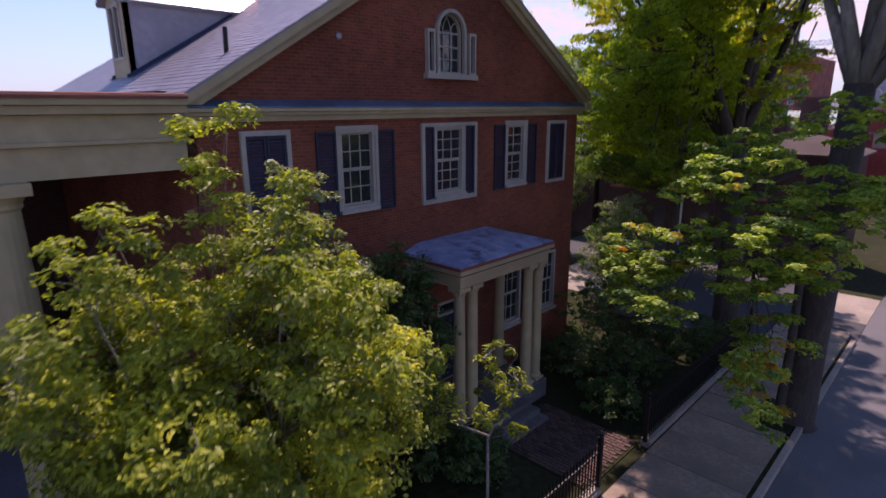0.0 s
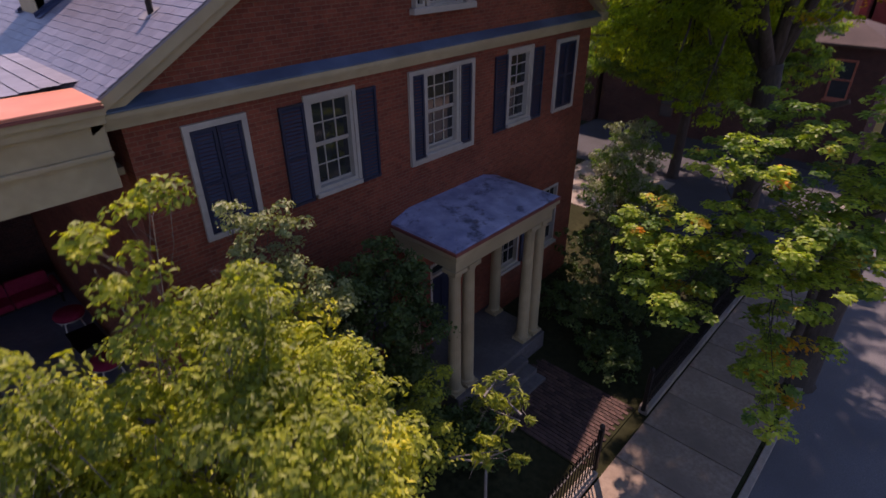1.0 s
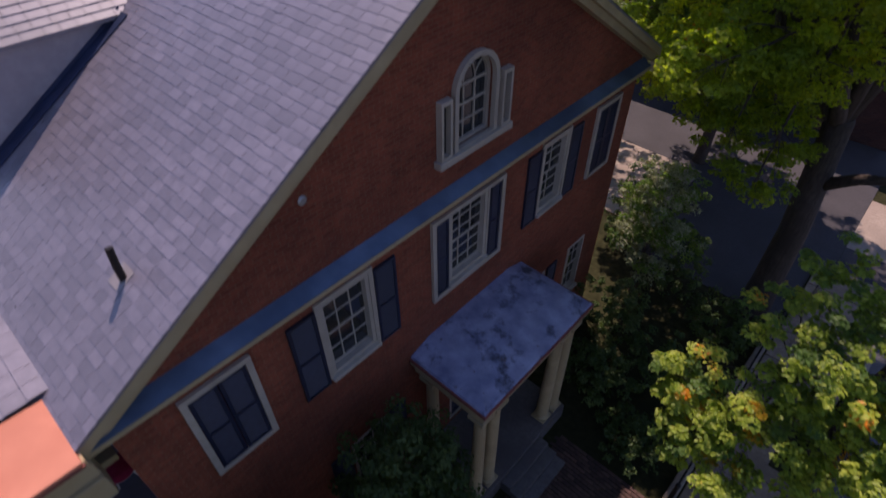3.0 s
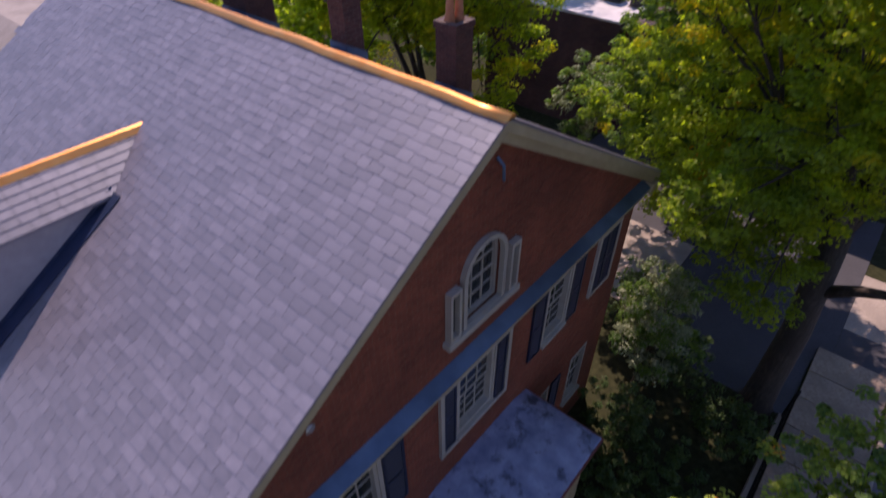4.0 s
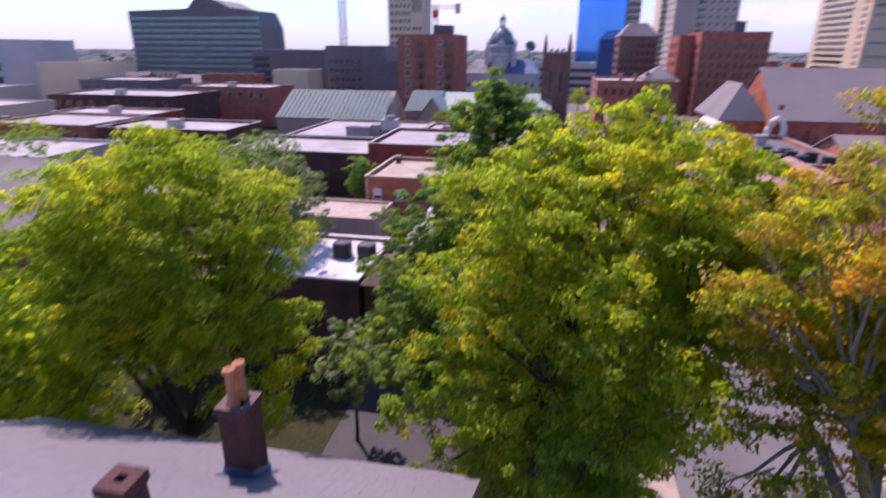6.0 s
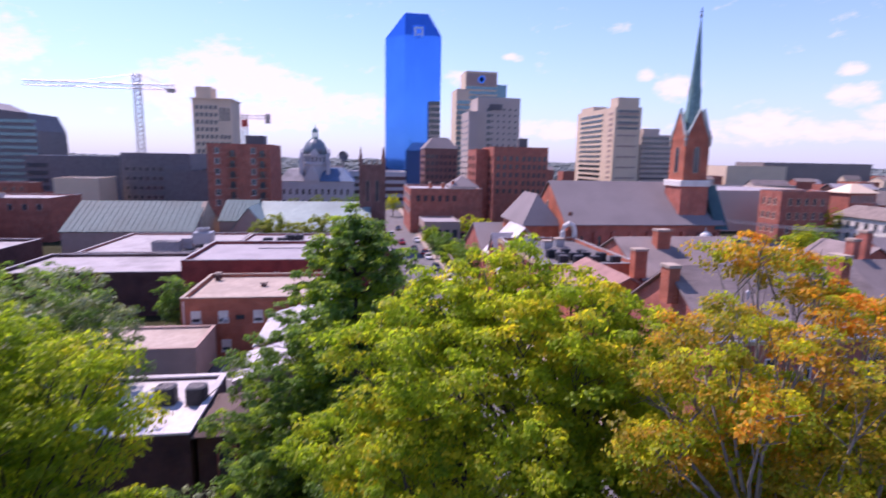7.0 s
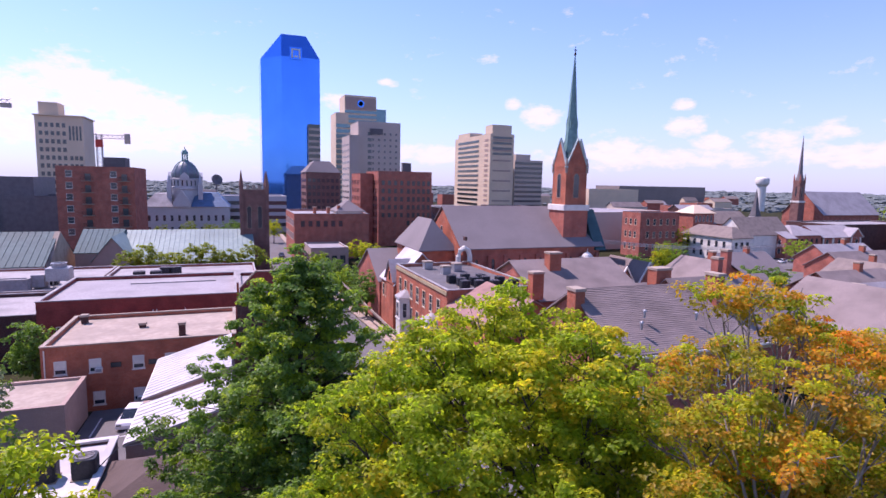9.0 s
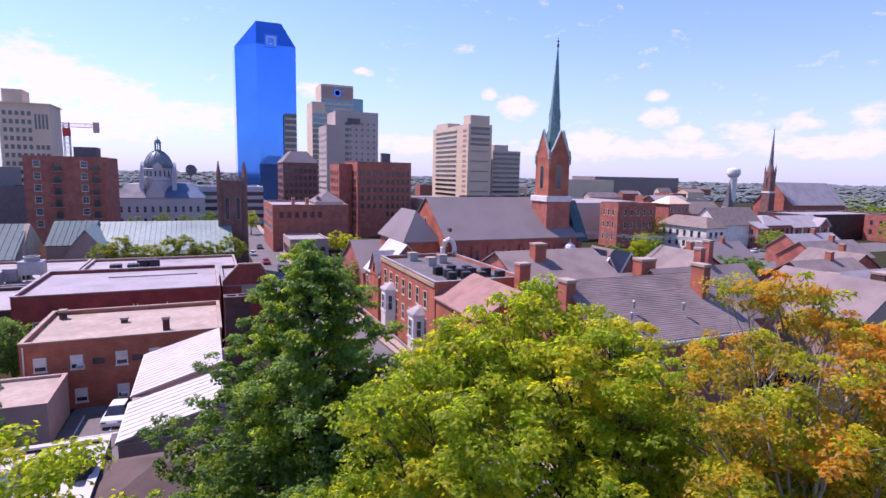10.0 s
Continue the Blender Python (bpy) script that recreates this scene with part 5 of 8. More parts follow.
Geo().tube([(-29.6 - o.x, -0.08, 4.3 - o.z), (-29.6 - o.x, -0.08, -1.5 - o.z)], 0.06, 8).part("downpipe", WHITE, ra)
for k, (u, zz) in enumerate(((-25.3, 1.95), (-21.9, -1.2))):
    ac = thing("window_air_conditioner", "white window air conditioner", "air conditioner", (u, 67.85, zz), "window units")
    Geo().box(-0.3, 0.3, -0.25, 0.15, 0, 0.38, 0.02).part("case", WHITE, ac)
    Geo().box(-0.25, 0.25, -0.262, -0.251, 0.06, 0.32).part("grille", STEEL, ac)
for x, y, z1 in ((-18.3, 70.5, 5.6), (-28.6, 78.5, 5.2), (-22.5, 75.0, 4.75)):
    stack(x, y, 4.2, z1, 0.3, 0.3, BRICK_DARK, "small dark roof chimney")

rb = block("red_building", "red painted brick building with pale grey roof", "building", -34.6, -13.0, 84.0, 101.0, 5.7, BRICK_RED, GREYROOF, 0.4)
windows(rb, "S", 84.0, -33.6, -31.0, 1, (1.5,), 0.9, 1.2, org=rb.location)
for u in (-22.6, -22.2, -19.0):
    Geo().box(u - rb.location.x - 0.06, u - rb.location.x + 0.06, -0.12, 0.0, 4.0, 8.2).part("conduit", WHITE, rb)
Geo().box(-3.0, 8.0, 12.0, 13.0, 9.0, 9.5).part("skylight_curb", WHITEROOF, rb)
rc_ = block("long_brick_building", "long brick building with white membrane roof", "building", -33.5, -9.5, 104.0, 127.0, 3.4, BRICK_ANY, WHITEROOF, 0.35)
windows(rc_, "S", 104.0, -32, -10, 9, (0.6,), 1.2, 1.2, org=rc_.location)
block("plant_room_building", "brick building with white roof and machines", "building", -58, -34.3, 106.0, 130.0, 3.1, BRICK_ANY, WHITEROOF, 0.3)
rg = block("step_gabled_building", "dark red brick building with stepped gable", "building", -12.6, -6.4, 86.0, 103.0, 5.2, BRICK_RED, GREYROOF, 0.4)
zg = -rg.location.z
Geo().prism([(-3.1, 5.22 + zg), (3.1, 5.22 + zg), (3.1, 5.5 + zg), (1.6, 8.0 + zg), (-1.0, 8.0 + zg), (-3.1, 5.8 + zg)], "y", -0.02, 0.34).part("gable_step", BRICK_RED, rg)
Geo().prism([(-3.1, 5.8 + zg), (-1.0, 8.0 + zg), (1.6, 8.0 + zg), (3.1, 5.5 + zg), (3.1, 5.66 + zg), (1.68, 8.16 + zg), (-1.08, 8.16 + zg), (-3.1, 5.98 + zg)], "y", -0.08, 0.4).part("gable_coping", CONCRETE, rg)
Geo().box(-0.8, 1.6, -0.02, 0.1, 7.6, 9.4).part("garage_sign", CONCRETE, rg)


def wall_chimney(x0, x1, y0, y1, z0, z1):
    """A broad party-wall chimney with an oversailing cap and two flue slots."""
    c = thing("party_wall_chimney", "broad dark brick chimney on the workshop's party wall", "chimney", ((x0 + x1) / 2, (y0 + y1) / 2, z0), "workshop chimneys")
    a, d, h = (x1 - x0) / 2, (y1 - y0) / 2, z1 - z0
    Geo().box(-a, a, -d, d, 0, h - 0.3).part("shaft", BRICK_DARK, c)
    holes = [rect(-a * 0.8, -a * 0.1, -d * 0.5, d * 0.5), rect(a * 0.1, a * 0.8, -d * 0.5, d * 0.5)]
    pierced(rect(-a - 0.07, a + 0.07, -d - 0.07, d + 0.07), holes, lambda p, z: (p[0], p[1], z), h - 0.298, h).part("cap", BRICK_DARK, c)


wall_chimney(-13.3, -11.5, 50.2, 51.2, 3.5, 7.7), wall_chimney(-13.0, -10.9, 60.6, 61.8, 0.0, 9.3)
for x, y, z in ((-42.0, 112, 2.8), (-40.6, 113.5, 2.8), (-28.0, 112, 3.1), (-25.5, 112, 3.1), (-24.5, 116, 3.1), (-22.8, 116, 3.1)):
    condenser(x, y, z, 1.9)
mt = thing("rooftop_cooling_tower", "grey steel cooling tower on legs", "machine", (-38.8, 110.5, 2.8))
for sx in (-1.2, 1.2):
    for sy in (-1, 1):
        Geo().box(sx - 0.08, sx + 0.08, sy - 0.08, sy + 0.08, 0, 1.2).part("leg", STEEL, mt)
Geo().box(-1.6, 1.6, -1.3, 1.3, 1.2, 3.2, 0.1).part("casing", STEEL, mt)
Geo().lathe(0, 0, [(1.0, 3.2), (1.1, 3.9), (0.9, 3.9), (0.9, 3.3)], 16).part("fan_cowl", STEEL, mt)
Geo().box(-3.6, -1.8, -1.0, 0.8, 0.3, 2.2, 0.06).part("duct", WHITEROOF, mt)
block("white_plant_box", "white rooftop plant box", "machine", -46.6, -42.2, 107.5, 109.5, 4.6, WHITEROOF, WHITEROOF, 0.05)

# metal sheds and the brick building with the flat white roof
lb = thing("brick_workshop", "brown brick workshop with white metal shed roofs", "building", (-16.0, 36.0, 0))
Geo().box(-3.0, 11.2, -1.0, 3.6, -0.8, 5.95).part("wall", BRICK_DARK, lb)
Geo().box(-3.2, 3.6, 7.9, 24.2, -2.6, 4.9).part("wall", STUCCO, lb)
for y0, y1, zr in ((15.0, 24.2, 6.75), (8.0, 13.9, 6.6)):
    g = Geo().prism([(-3.3, 5.0), (2.5, zr), (2.5, zr - 0.12), (-3.3, 4.88)], "y", y0, y1)
    rf = g.part("shed_roof", SHEDMETAL, lb, "white standing-seam metal roof")
    sg = Geo()
    n = int((y1 - y0) / 0.6)
    for i in range(n + 1):
        y = y0 + (y1 - y0) * i / n
        sg.prism([(-3.3, 5.0), (2.5, zr), (2.5, zr + 0.03), (-3.3, 5.03)], "y", y - 0.015, y + 0.015)
    sg.part("seams", SHEDMETAL, rf)
    Geo().prism([(-3.15, 4.88), (2.45, zr - 0.14), (2.45, 4.88)], "y", y0 + 0.1, y1 - 0.1).part("shed_gable", STUCCO, lb)
    Geo().box(-3.36, -3.22, y0, y1, 4.8, 4.97).part("gutter", WHITE, lb)
g = Geo().loft([[(-3.3, -1.3, z), (11.5, -1.3, z), (11.5, 3.9, z), (-3.3, 3.9, z)] for z in (5.9, 6.0)] + [[(-0.8, 1.0, 6.9), (9.2, 1.0, 6.9), (9.2, 1.6, 6.9), (-0.8, 1.6, 6.9)]])
g.part("hip_roof", DARKSHINGLE, lb, "brown shingle hip roof")
o = lb.location
for u in (-17.6, -14.4, -11.8, -9.0, -6.4):
    piece("window", win_mesh(0.95, 1.9, BRICK_ANY, "sash"), lb, (u - o.x, 35.0 - o.y, 3.4))
for u in (-14.6, -11.9, -8.2):
    piece("window", win_mesh(0.95, 1.5, BRICK_DARK, "sash"), lb, (u - o.x, 35.0 - o.y, 0.9))
Geo().tube([(-13.2 - o.x, -1.08, 5.85), (-13.2 - o.x, -1.08, 0.0)], 0.07, 8).part("downpipe", WHITE, lb)
block("white_roof_annex", "low annex with flat white membrane roof", "building", -28.0, -19.25, 34.7, 42.2, 6.2, BRICK_DARK, MEMBRANE, 0.12, MEMBRANE)
condenser(-19.95, 38.6, 6.08, 1.15), condenser(-21.6, 38.7, 6.08, 1.15)
Geo().tube([(-19.5, 38.6, 6.3), (-19.1, 39.0, 6.6), (-18.9, 40.5, 6.4)], 0.03, 6).part("cable", IRON, label="black cable on the roof").parent = None

hipped("pale_roofed_neighbour", "brick house with a pale weathered hip roof", "house", -47.0, -33.0, 8.5, 19.5, 5.4, 7.9, BRICK_ANY, PALESHINGLE, 0.5, 0.25)

# long green-roofed church hall, castellated tower
gabled("green_roofed_hall", "long hall with pale green standing-seam roof", "building", -41.5, -9.0, 148.0, 178.0, 1.2, 7.2, BRICK_ANY, PALEGREEN, "x", 0.5, seams=1.1)
g2 = gabled("blue_green_roofed_hall", "hall with dark blue-green standing-seam roof", "building", -76.0, -48.5, 138.0, 160.0, 2.4, 8.2, STUCCO, BLUEGREEN, "x", 0.3, seams=1.2)
Geo().prism([(137.0 - 138.0, 7.0), (10.5, 14.9), (23, 7.0), (23, 5), (-1, 5)], "x", 13.4, 14.4).part("gable_wall", CONCRETE, g2)
gabled("green_roofed_link", "low link with green seam roof", "building", -46.3, -38, 152, 172, 3.2, 7.6, STUCCO, BLUEGREEN, "x", 0.3, seams=1.1)
gabled("cream_gable", "small cream gable in front of the green roof", "building", -41.8, -34.2, 146.5, 160.0, 2.2, 7.0, STUCCO, PALEGREEN, "y", 0.4)
tw = block("castellated_tower", "brick church tower with battlements and pinnacles", "tower", -11.2, -4.8, 160.0, 166.4, 17.6, BRICK_BROWN, DARKROOF, 0.6, CONCRETE)
o = tw.location
for i in range(5):
    for f in (0.0, 6.1):
        Geo().box(-3.2 + i * 1.45, -2.6 + i * 1.45, f, f + 0.3, 24.2, 25.3).part("merlon", CONCRETE, tw)
for sx in (-3.1, 3.1):
    for sy in (0.1, 6.3):
        Geo().box(sx - 0.45, sx + 0.45, sy - 0.45, sy + 0.45, 0, 24.6).lathe(sx, sy, [(0.5, 24.6), (0.55, 25.2), (0.05, 29.0)], 6).part("pinnacle", BRICK_BROWN, tw)
for u in (-9.3, -6.7):
    piece("window", win_mesh(1.1, 5.2, CONCRETE, "arch"), tw, (u - o.x, 0, 14.2))

# tall red brick block with balconies, beige tower, cranes
rt = block("red_apartment_block", "tall red brick apartment block with white windows", "building", -63.6, -42.4, 210, 236, 23.2, BRICK_ANY, DARKROOF, 0.6, BRICK_ANY)
for u in (-60.2, -48.2):
    windows(rt, "S", 210, u - 1, u + 1, 1, [2.0 + 3.6 * i for i in range(6)], 1.8, 2.0, org=rt.location)
for i in range(6):
    for u in (-55.2, -45.2):
        Geo().box(u - rt.location.x - 1.6, u - rt.location.x + 1.6, -1.3, 0, 7.2 + 3.6 * i, 7.4 + 3.6 * i).part("balcony_slab", CONCRETE, rt)
        bl = Geo()
        for k in range(9):
            bl.box(u - rt.location.x - 1.6 + k * 0.4 - 0.03, u - rt.location.x - 1.6 + k * 0.4 + 0.03, -1.3, -1.24, 7.4 + 3.6 * i, 8.5 + 3.6 * i)
        bl.box(u - rt.location.x - 1.6, u - rt.location.x + 1.6, -1.3, -1.24, 8.5 + 3.6 * i, 8.6 + 3.6 * i)
        bl.part("railing", IRON, rt, "dark metal balcony railing", kind="stuff")
        piece("window", win_mesh(1.6, 2.2, IRON, "bare"), rt, (u - rt.location.x, 0, 7.4 + 3.6 * i))
block("roof_house", "dark rooftop lift house", "building", -51.0, -45.0, 212, 220, 26.2, DARKROOF, DARKROOF, 0.1, DARKROOF)
bt = block("beige_office_tower", "beige stone office tower with rows of dark windows", "building", -101, -81.0, 330, 352, 49.0, BEIGE, GREYROOF, 0.4, BEIGE)
windows(bt, "S", 330, -100, -88, 5, [4.5 + 3.9 * i for i in range(11)], 1.5, 2.1, BEIGE, "bare", org=bt.location)
windows(bt, "S", 330, -87.5, -81.6, 4, [37.5], 0.9, 7.0, BEIGE, "bare", org=bt.location)
windows(bt, "S", 330, -87.5, -81.6, 3, [4.5 + 3.9 * i for i in range(7)], 1.5, 2.1, BEIGE, "bare", org=bt.location)
Geo().box(-10.6, 10.6, -0.8, 22.8, 55.4, 55.9).part("cornice", BEIGE, bt)
block("tower_penthouse", "beige plant block on the office tower", "building", -100, -92, 333, 345, 55.5, BEIGE, GREYROOF, 0.3, BEIGE)
lt = thing("lattice_crane", "white tower crane with long jib", "crane", (-161, 420, -6))


def lattice(g, a, b, w, n, up=(0, 0, 1)):
    a, b = Vector(a), Vector(b)
    d = (b - a).normalized()
    s = d.cross(Vector(up) if abs(d.dot(Vector(up))) < 0.9 else Vector((1, 0, 0))).normalized()
    t = d.cross(s)
    c = [s * w + t * w, s * w - t * w, -s * w - t * w, -s * w + t * w]
    for k in c:
        g.tube([tuple(a + k), tuple(b + k)], w * 0.16, 4)
    for i in range(n):
        p, q = a.lerp(b, i / n), a.lerp(b, (i + 1) / n)
        for j in range(4):
            g.tube([tuple(p + c[j]), tuple(q + c[(j + 1) % 4])], w * 0.1, 4)


g = Geo()
lattice(g, (0, 0, 0), (0, 0, 78), 1.9, 26)
g.part("mast", STEEL, lt)
g = Geo()
lattice(g, (-70, 0, 70), (24, 0, 70), 1.5, 30)
g.part("jib", STEEL, lt)
Geo().box(19, 24, -1.5, 1.5, 66.5, 69).part("counterweight", GREYCON, lt)
Geo().tube([(0, 0, 78), (-45, 0, 71)], 0.15, 4).tube([(0, 0, 78), (20, 0, 71)], 0.15, 4).part("stay", STEEL, lt)
rcr = thing("red_crane", "red and white tower crane behind the office tower", "crane", (-88.0, 400, -6))
g = Geo()
lattice(g, (0, 0, 0), (0, 0, 52), 1.4, 20)
g.part("mast", STEEL, rcr)
g = Geo()
lattice(g, (-14, 0, 50.5), (16, 0, 50.5), 1.1, 12)
g.part("jib", STEEL, rcr)
Geo().box(-1.8, 1.8, -1.8, 1.8, 44, 48.5, 0.3).part("cab", REDPAINT, rcr)
Geo().box(13.6, 16.5, -1.4, 1.4, 46.5, 52.5).part("counterweight", GREYCON, rcr)

# domed courthouse
ct = thing("domed_courthouse", "grey stone courthouse with green-grey dome and lantern", "courthouse", (-32.7, 272, -6.5))
Geo().box(-16, 18, 0, 26, 0, 14.5).part("wall", LIMESTONE, ct)
Geo().loft([[(-16.6, -0.6, 14.5), (-4.5, -0.6, 14.5), (-4.5, 26, 14.5), (-16.6, 26, 14.5)], [(-12, 5, 20), (-6, 5, 20), (-6, 21, 20), (-12, 21, 20)]]).part("roof", WHITEROOF, ct)
Geo().loft([[(2.5, -0.6, 14.5), (18.6, -0.6, 14.5), (18.6, 26, 14.5), (2.5, 26, 14.5)], [(4, 7, 20.5), (13, 7, 20.5), (13, 19, 20.5), (4, 19, 20.5)]]).part("roof", FLASH, ct)
Geo().prism([(-4.4, 14.5), (2.4, 14.5), (2.4, 16.5), (-1, 21.5), (-4.4, 16.5)], "y", -1, 2).part("pediment", LIMESTONE, ct)
Geo().lathe(0, 10, [(6.4, 14), (6.4, 21.5), (6.9, 22), (6.9, 23), (6.2, 23.2), (6.2, 26.2), (6.6, 26.6), (6.0, 26.8)], 24).part("drum", LIMESTONE, ct)
Geo().lathe(0, 10, [(5.9, 26.8), (5.4, 29.5), (4.2, 32.0), (2.6, 33.6), (1.3, 34.2)], 24).part("dome", DOME, ct, smooth=True)
ln = Geo().lathe(0, 10, [(1.4, 34.2), (1.4, 34.8), (1.2, 34.8), (0.3, 34.9)], 12)
for i in range(8):
    t = 2 * math.pi * i / 8
    ln.lathe(1.1 * math.cos(t), 10 + 1.1 * math.sin(t), [(0.16, 34.8), (0.16, 37.4)], 6)
ln.lathe(0, 10, [(1.5, 37.4), (1.4, 37.8), (1.0, 38.9), (0.2, 39.6), (0.1, 40.6)], 12)
ln.part("lantern", PATINA, ct)
for i in range(12):
    t = 2 * math.pi * (i + 0.5) / 12
    Geo().tube([(r * math.cos(t), 10 + r * math.sin(t), z) for r, z in ((5.95, 26.8), (5.45, 29.5), (4.25, 32.0), (2.65, 33.65), (1.35, 34.25))], 0.16, 5).part("dome_rib", PATINA, ct)
for i in range(4):
    gd = Geo().prism([(-1.8, 26.0), (1.8, 26.0), (1.8, 27.6), (0, 29.4), (-1.8, 27.6)], "y", -6.9, -4.6).part("dome_dormer", LIMESTONE, ct)
    gd.matrix_local = pose(0, 10, 0, 0, 0, 90 * i)
for i in range(12):
    t = math.pi + math.pi * i / 11
    ob = piece("window", win_mesh(0.8, 2.2, LIMESTONE, "arch"), ct, (6.3 * math.cos(t), 10 + 6.3 * math.sin(t), 23.3), t + math.pi / 2)
windows(ct, "S", 272, -48, -16, 11, (-3.2, 1.8), 1.2, 2.6, LIMESTONE, "sash", org=ct.location)
for sx in (-6.2, 6.2):
    Geo().box(sx - 0.9, sx + 0.9, 3.2, 5.0, 14, 25).lathe(sx, 4.1, [(0.9, 25), (0.7, 26.2), (0.1, 28.4)], 8).part("turret", LIMESTONE, ct)
dsh = thing("satellite_dish", "dark rooftop satellite dish", "antenna", (-20.5, 300, 12))
Geo().lathe(0, 0, [(0.2, 0), (1.4, 0.25), (2.3, 0.8), (2.6, 1.2), (2.3, 0.95), (0.2, 0.2)], 20).part("reflector", MACHINE, dsh).matrix_local = pose(0, 0, 7.5, 70, 0, 20)
Geo().tube([(0, 0.6, 0), (0, 0.3, 7.5)], 0.35, 8).part("pedestal", MACHINE, dsh)
pg = block("parking_deck", "pale concrete parking deck", "building", -26, 12, 298, 330, 12.2, LIMESTONE, GREYROOF, 0.5, LIMESTONE)
# dark glass strips on the wall stand for the shade inside the deck
for i in range(4):
    Geo().box(-19, 19, -0.12, 0.1, 3.6 + i * 3.6, 5.4 + i * 3.6).part("opening_shade_strip", GLASS_FAR, pg)

# blue mirror tower
bl = thing("glass_tower", "tall blue glass office tower with sloping top", "skyscraper", (22, 365, -7))
plan = [(-17.3, 14), (-6.0, 0), (16.8, 0), (16.8, 30), (6, 40), (-17.3, 40)]
shaft = lambda z: [(x, y, z) for x, y in plan]
tops = [(-6.6, 16), (-5.6, 3), (8.9, 3), (8.9, 30), (5, 36), (-6.6, 36)]
Geo().loft([shaft(0), shaft(101.5), [(x, y, 115.0) for x, y in tops]]).part("glass_skin", MIRROR, bl, "blue mirror glass")
em = Geo().box(-1.1, 6.1, -0.5, 0.6, 100, 107.2).part("emblem_panel", MIRROR, bl)
Geo().box(-0.1, 5.1, -0.8, -0.5, 105.4, 106.2).box(-0.1, 0.7, -0.8, -0.5, 100.8, 105.3).box(4.3, 5.1, -0.8, -0.5, 100.8, 105.3).box(1.5, 3.5, -0.8, -0.5, 101.4, 102.2).part("emblem", WHITE, em, "white angular emblem")
# slab added against the tower to draw the striped reflection in its glass
st = block("tower_reflection_slab", "slender banded slab drawn for the striped reflection in the tower glass", "building", 31.2, 38.1, 360.5, 364.6, 54.5, GREYCON, DARKROOF, 0.3, DARKROOF)
for i in range(14):
    Geo().box(-3.45, 3.45, -0.15, 0.0, 12 + i * 3.6, 14.2 + i * 3.6).part("window_band", GLASS, st)

hx = hipped("dark_brick_office", "dark brick office with hipped slate roof", "building", 22.0, 39.5, 300, 322, 24.5, 30.5, BRICK_BROWN, CHSLATE, 0.4, 0.45)
windows(hx, "S", 300, 22.5, 39, 7, [2 + 3.5 * i for i in range(6)], 1.6, 1.9, BRICK_DARK, "bare", org=hx.location)
windows(hx, "W", 22.0, 301, 321, 6, [2 + 3.5 * i for i in range(6)], 1.6, 1.9, BRICK_DARK, "bare", org=hx.location)
ff = block("bank_tower", "stepped tower of tan stone and green glass", "skyscraper", 76, 103, 480, 505, 92, BEIGE, DARKROOF, 0.4, BEIGE)
for i in range(20):
    Geo().box(-13.4, 13.4, -0.2, 0.0, 8 + i * 4.0, 10.4 + i * 4.0).part("window_band", GREENGLASS, ff)
Geo().box(-13.0, 13.0, -0.35, -0.2, 87, 97).part("crown_panel", STUCCO, ff)
Geo().lathe(0, 0, [(3.0, 0), (3.0, 0.2), (2.0, 0.2), (2.0, 0)], 20).part("emblem_ring", MIRROR, ff).matrix_local = pose(0, -0.4, 92, 90, 0, 0)
fs = block("bank_tower_wing", "lower wing of tan stone and green glass", "skyscraper", 67.5, 78, 474, 500, 76.5, BEIGE, DARKROOF, 0.4, BEIGE)
for i in range(16):
    Geo().box(-5.0, 5.0, -0.2, 0.0, 8 + i * 4.2, 10.8 + i * 4.2).part("window_band", GREENGLASS, fs)
block("bank_tower_step", "stepped green glass shoulder of the tower", "skyscraper", 103.2, 112, 482, 505, 82, GREENGLASS, DARKROOF, 0.3, DARKROOF)
gy = block("grey_office_tower", "grey concrete office tower with corner slots", "skyscraper", 69.5, 100, 396, 424, 62, GREYCON, GREYROOF, 0.5, GREYCON)
windows(gy, "S", 396, 78, 99, 5, [4 + 4.1 * i for i in range(13)], 1.4, 1.5, GREYCON, "bare", org=gy.location)
for i in range(13):
    Geo().box(-8.5, -5.8, -0.15, 0.0, 10 + i * 4.1, 12.2 + i * 4.1).part("slot_window", GLASS_FAR, gy)
gy2 = block("grey_office_wing", "lower grey concrete wing with window slots", "building", 62.5, 69.3, 392, 420, 52, GREYCON, GREYROOF, 0.4, GREYCON)
windows(gy2, "W", 62.5, 393, 419, 6, [4 + 4.1 * i for i in range(11)], 2.6, 1.6, GREYCON, "bare", org=gy2.location)
Geo().box(-7.0, 2.2, -0.8, 1, 60, 64).part("top_slot", DARKROOF, gy)
md = block("brick_hotel", "seven-storey dark red brick block", "building", 42.3, 65.3, 230, 252, 24.6, BRICK_ANY, DARKROOF, 0.8, BRICK_ANY)
windows(md, "S", 230, 54, 65, 5, [2.5 + 3.3 * i for i in range(6)], 1.3, 1.9, BRICK_DARK, "sash", org=md.location)
windows(md, "S", 230, 43, 53.5, 4, [5.8 + 3.3 * i for i in range(5)], 1.3, 1.9, BRICK_DARK, "bare", org=md.location)
windows(md, "W", 42.3, 231, 251, 7, [-0.8 + 3.3 * i for i in range(7)], 1.2, 1.9, BRICK_DARK, "bare", org=md.location)
mw = block("brick_hotel_wing", "sunlit brick wing of the hotel", "building", 36.6, 42.0, 238, 256, 23.6, BRICK_ANY, DARKROOF, 0.6, BRICK_ANY)
windows(mw, "W", 36.6, 239, 255, 5, [-0.8 + 3.3 * i for i in range(7)], 1.2, 1.9, BRICK_DARK, "bare", org=mw.location)
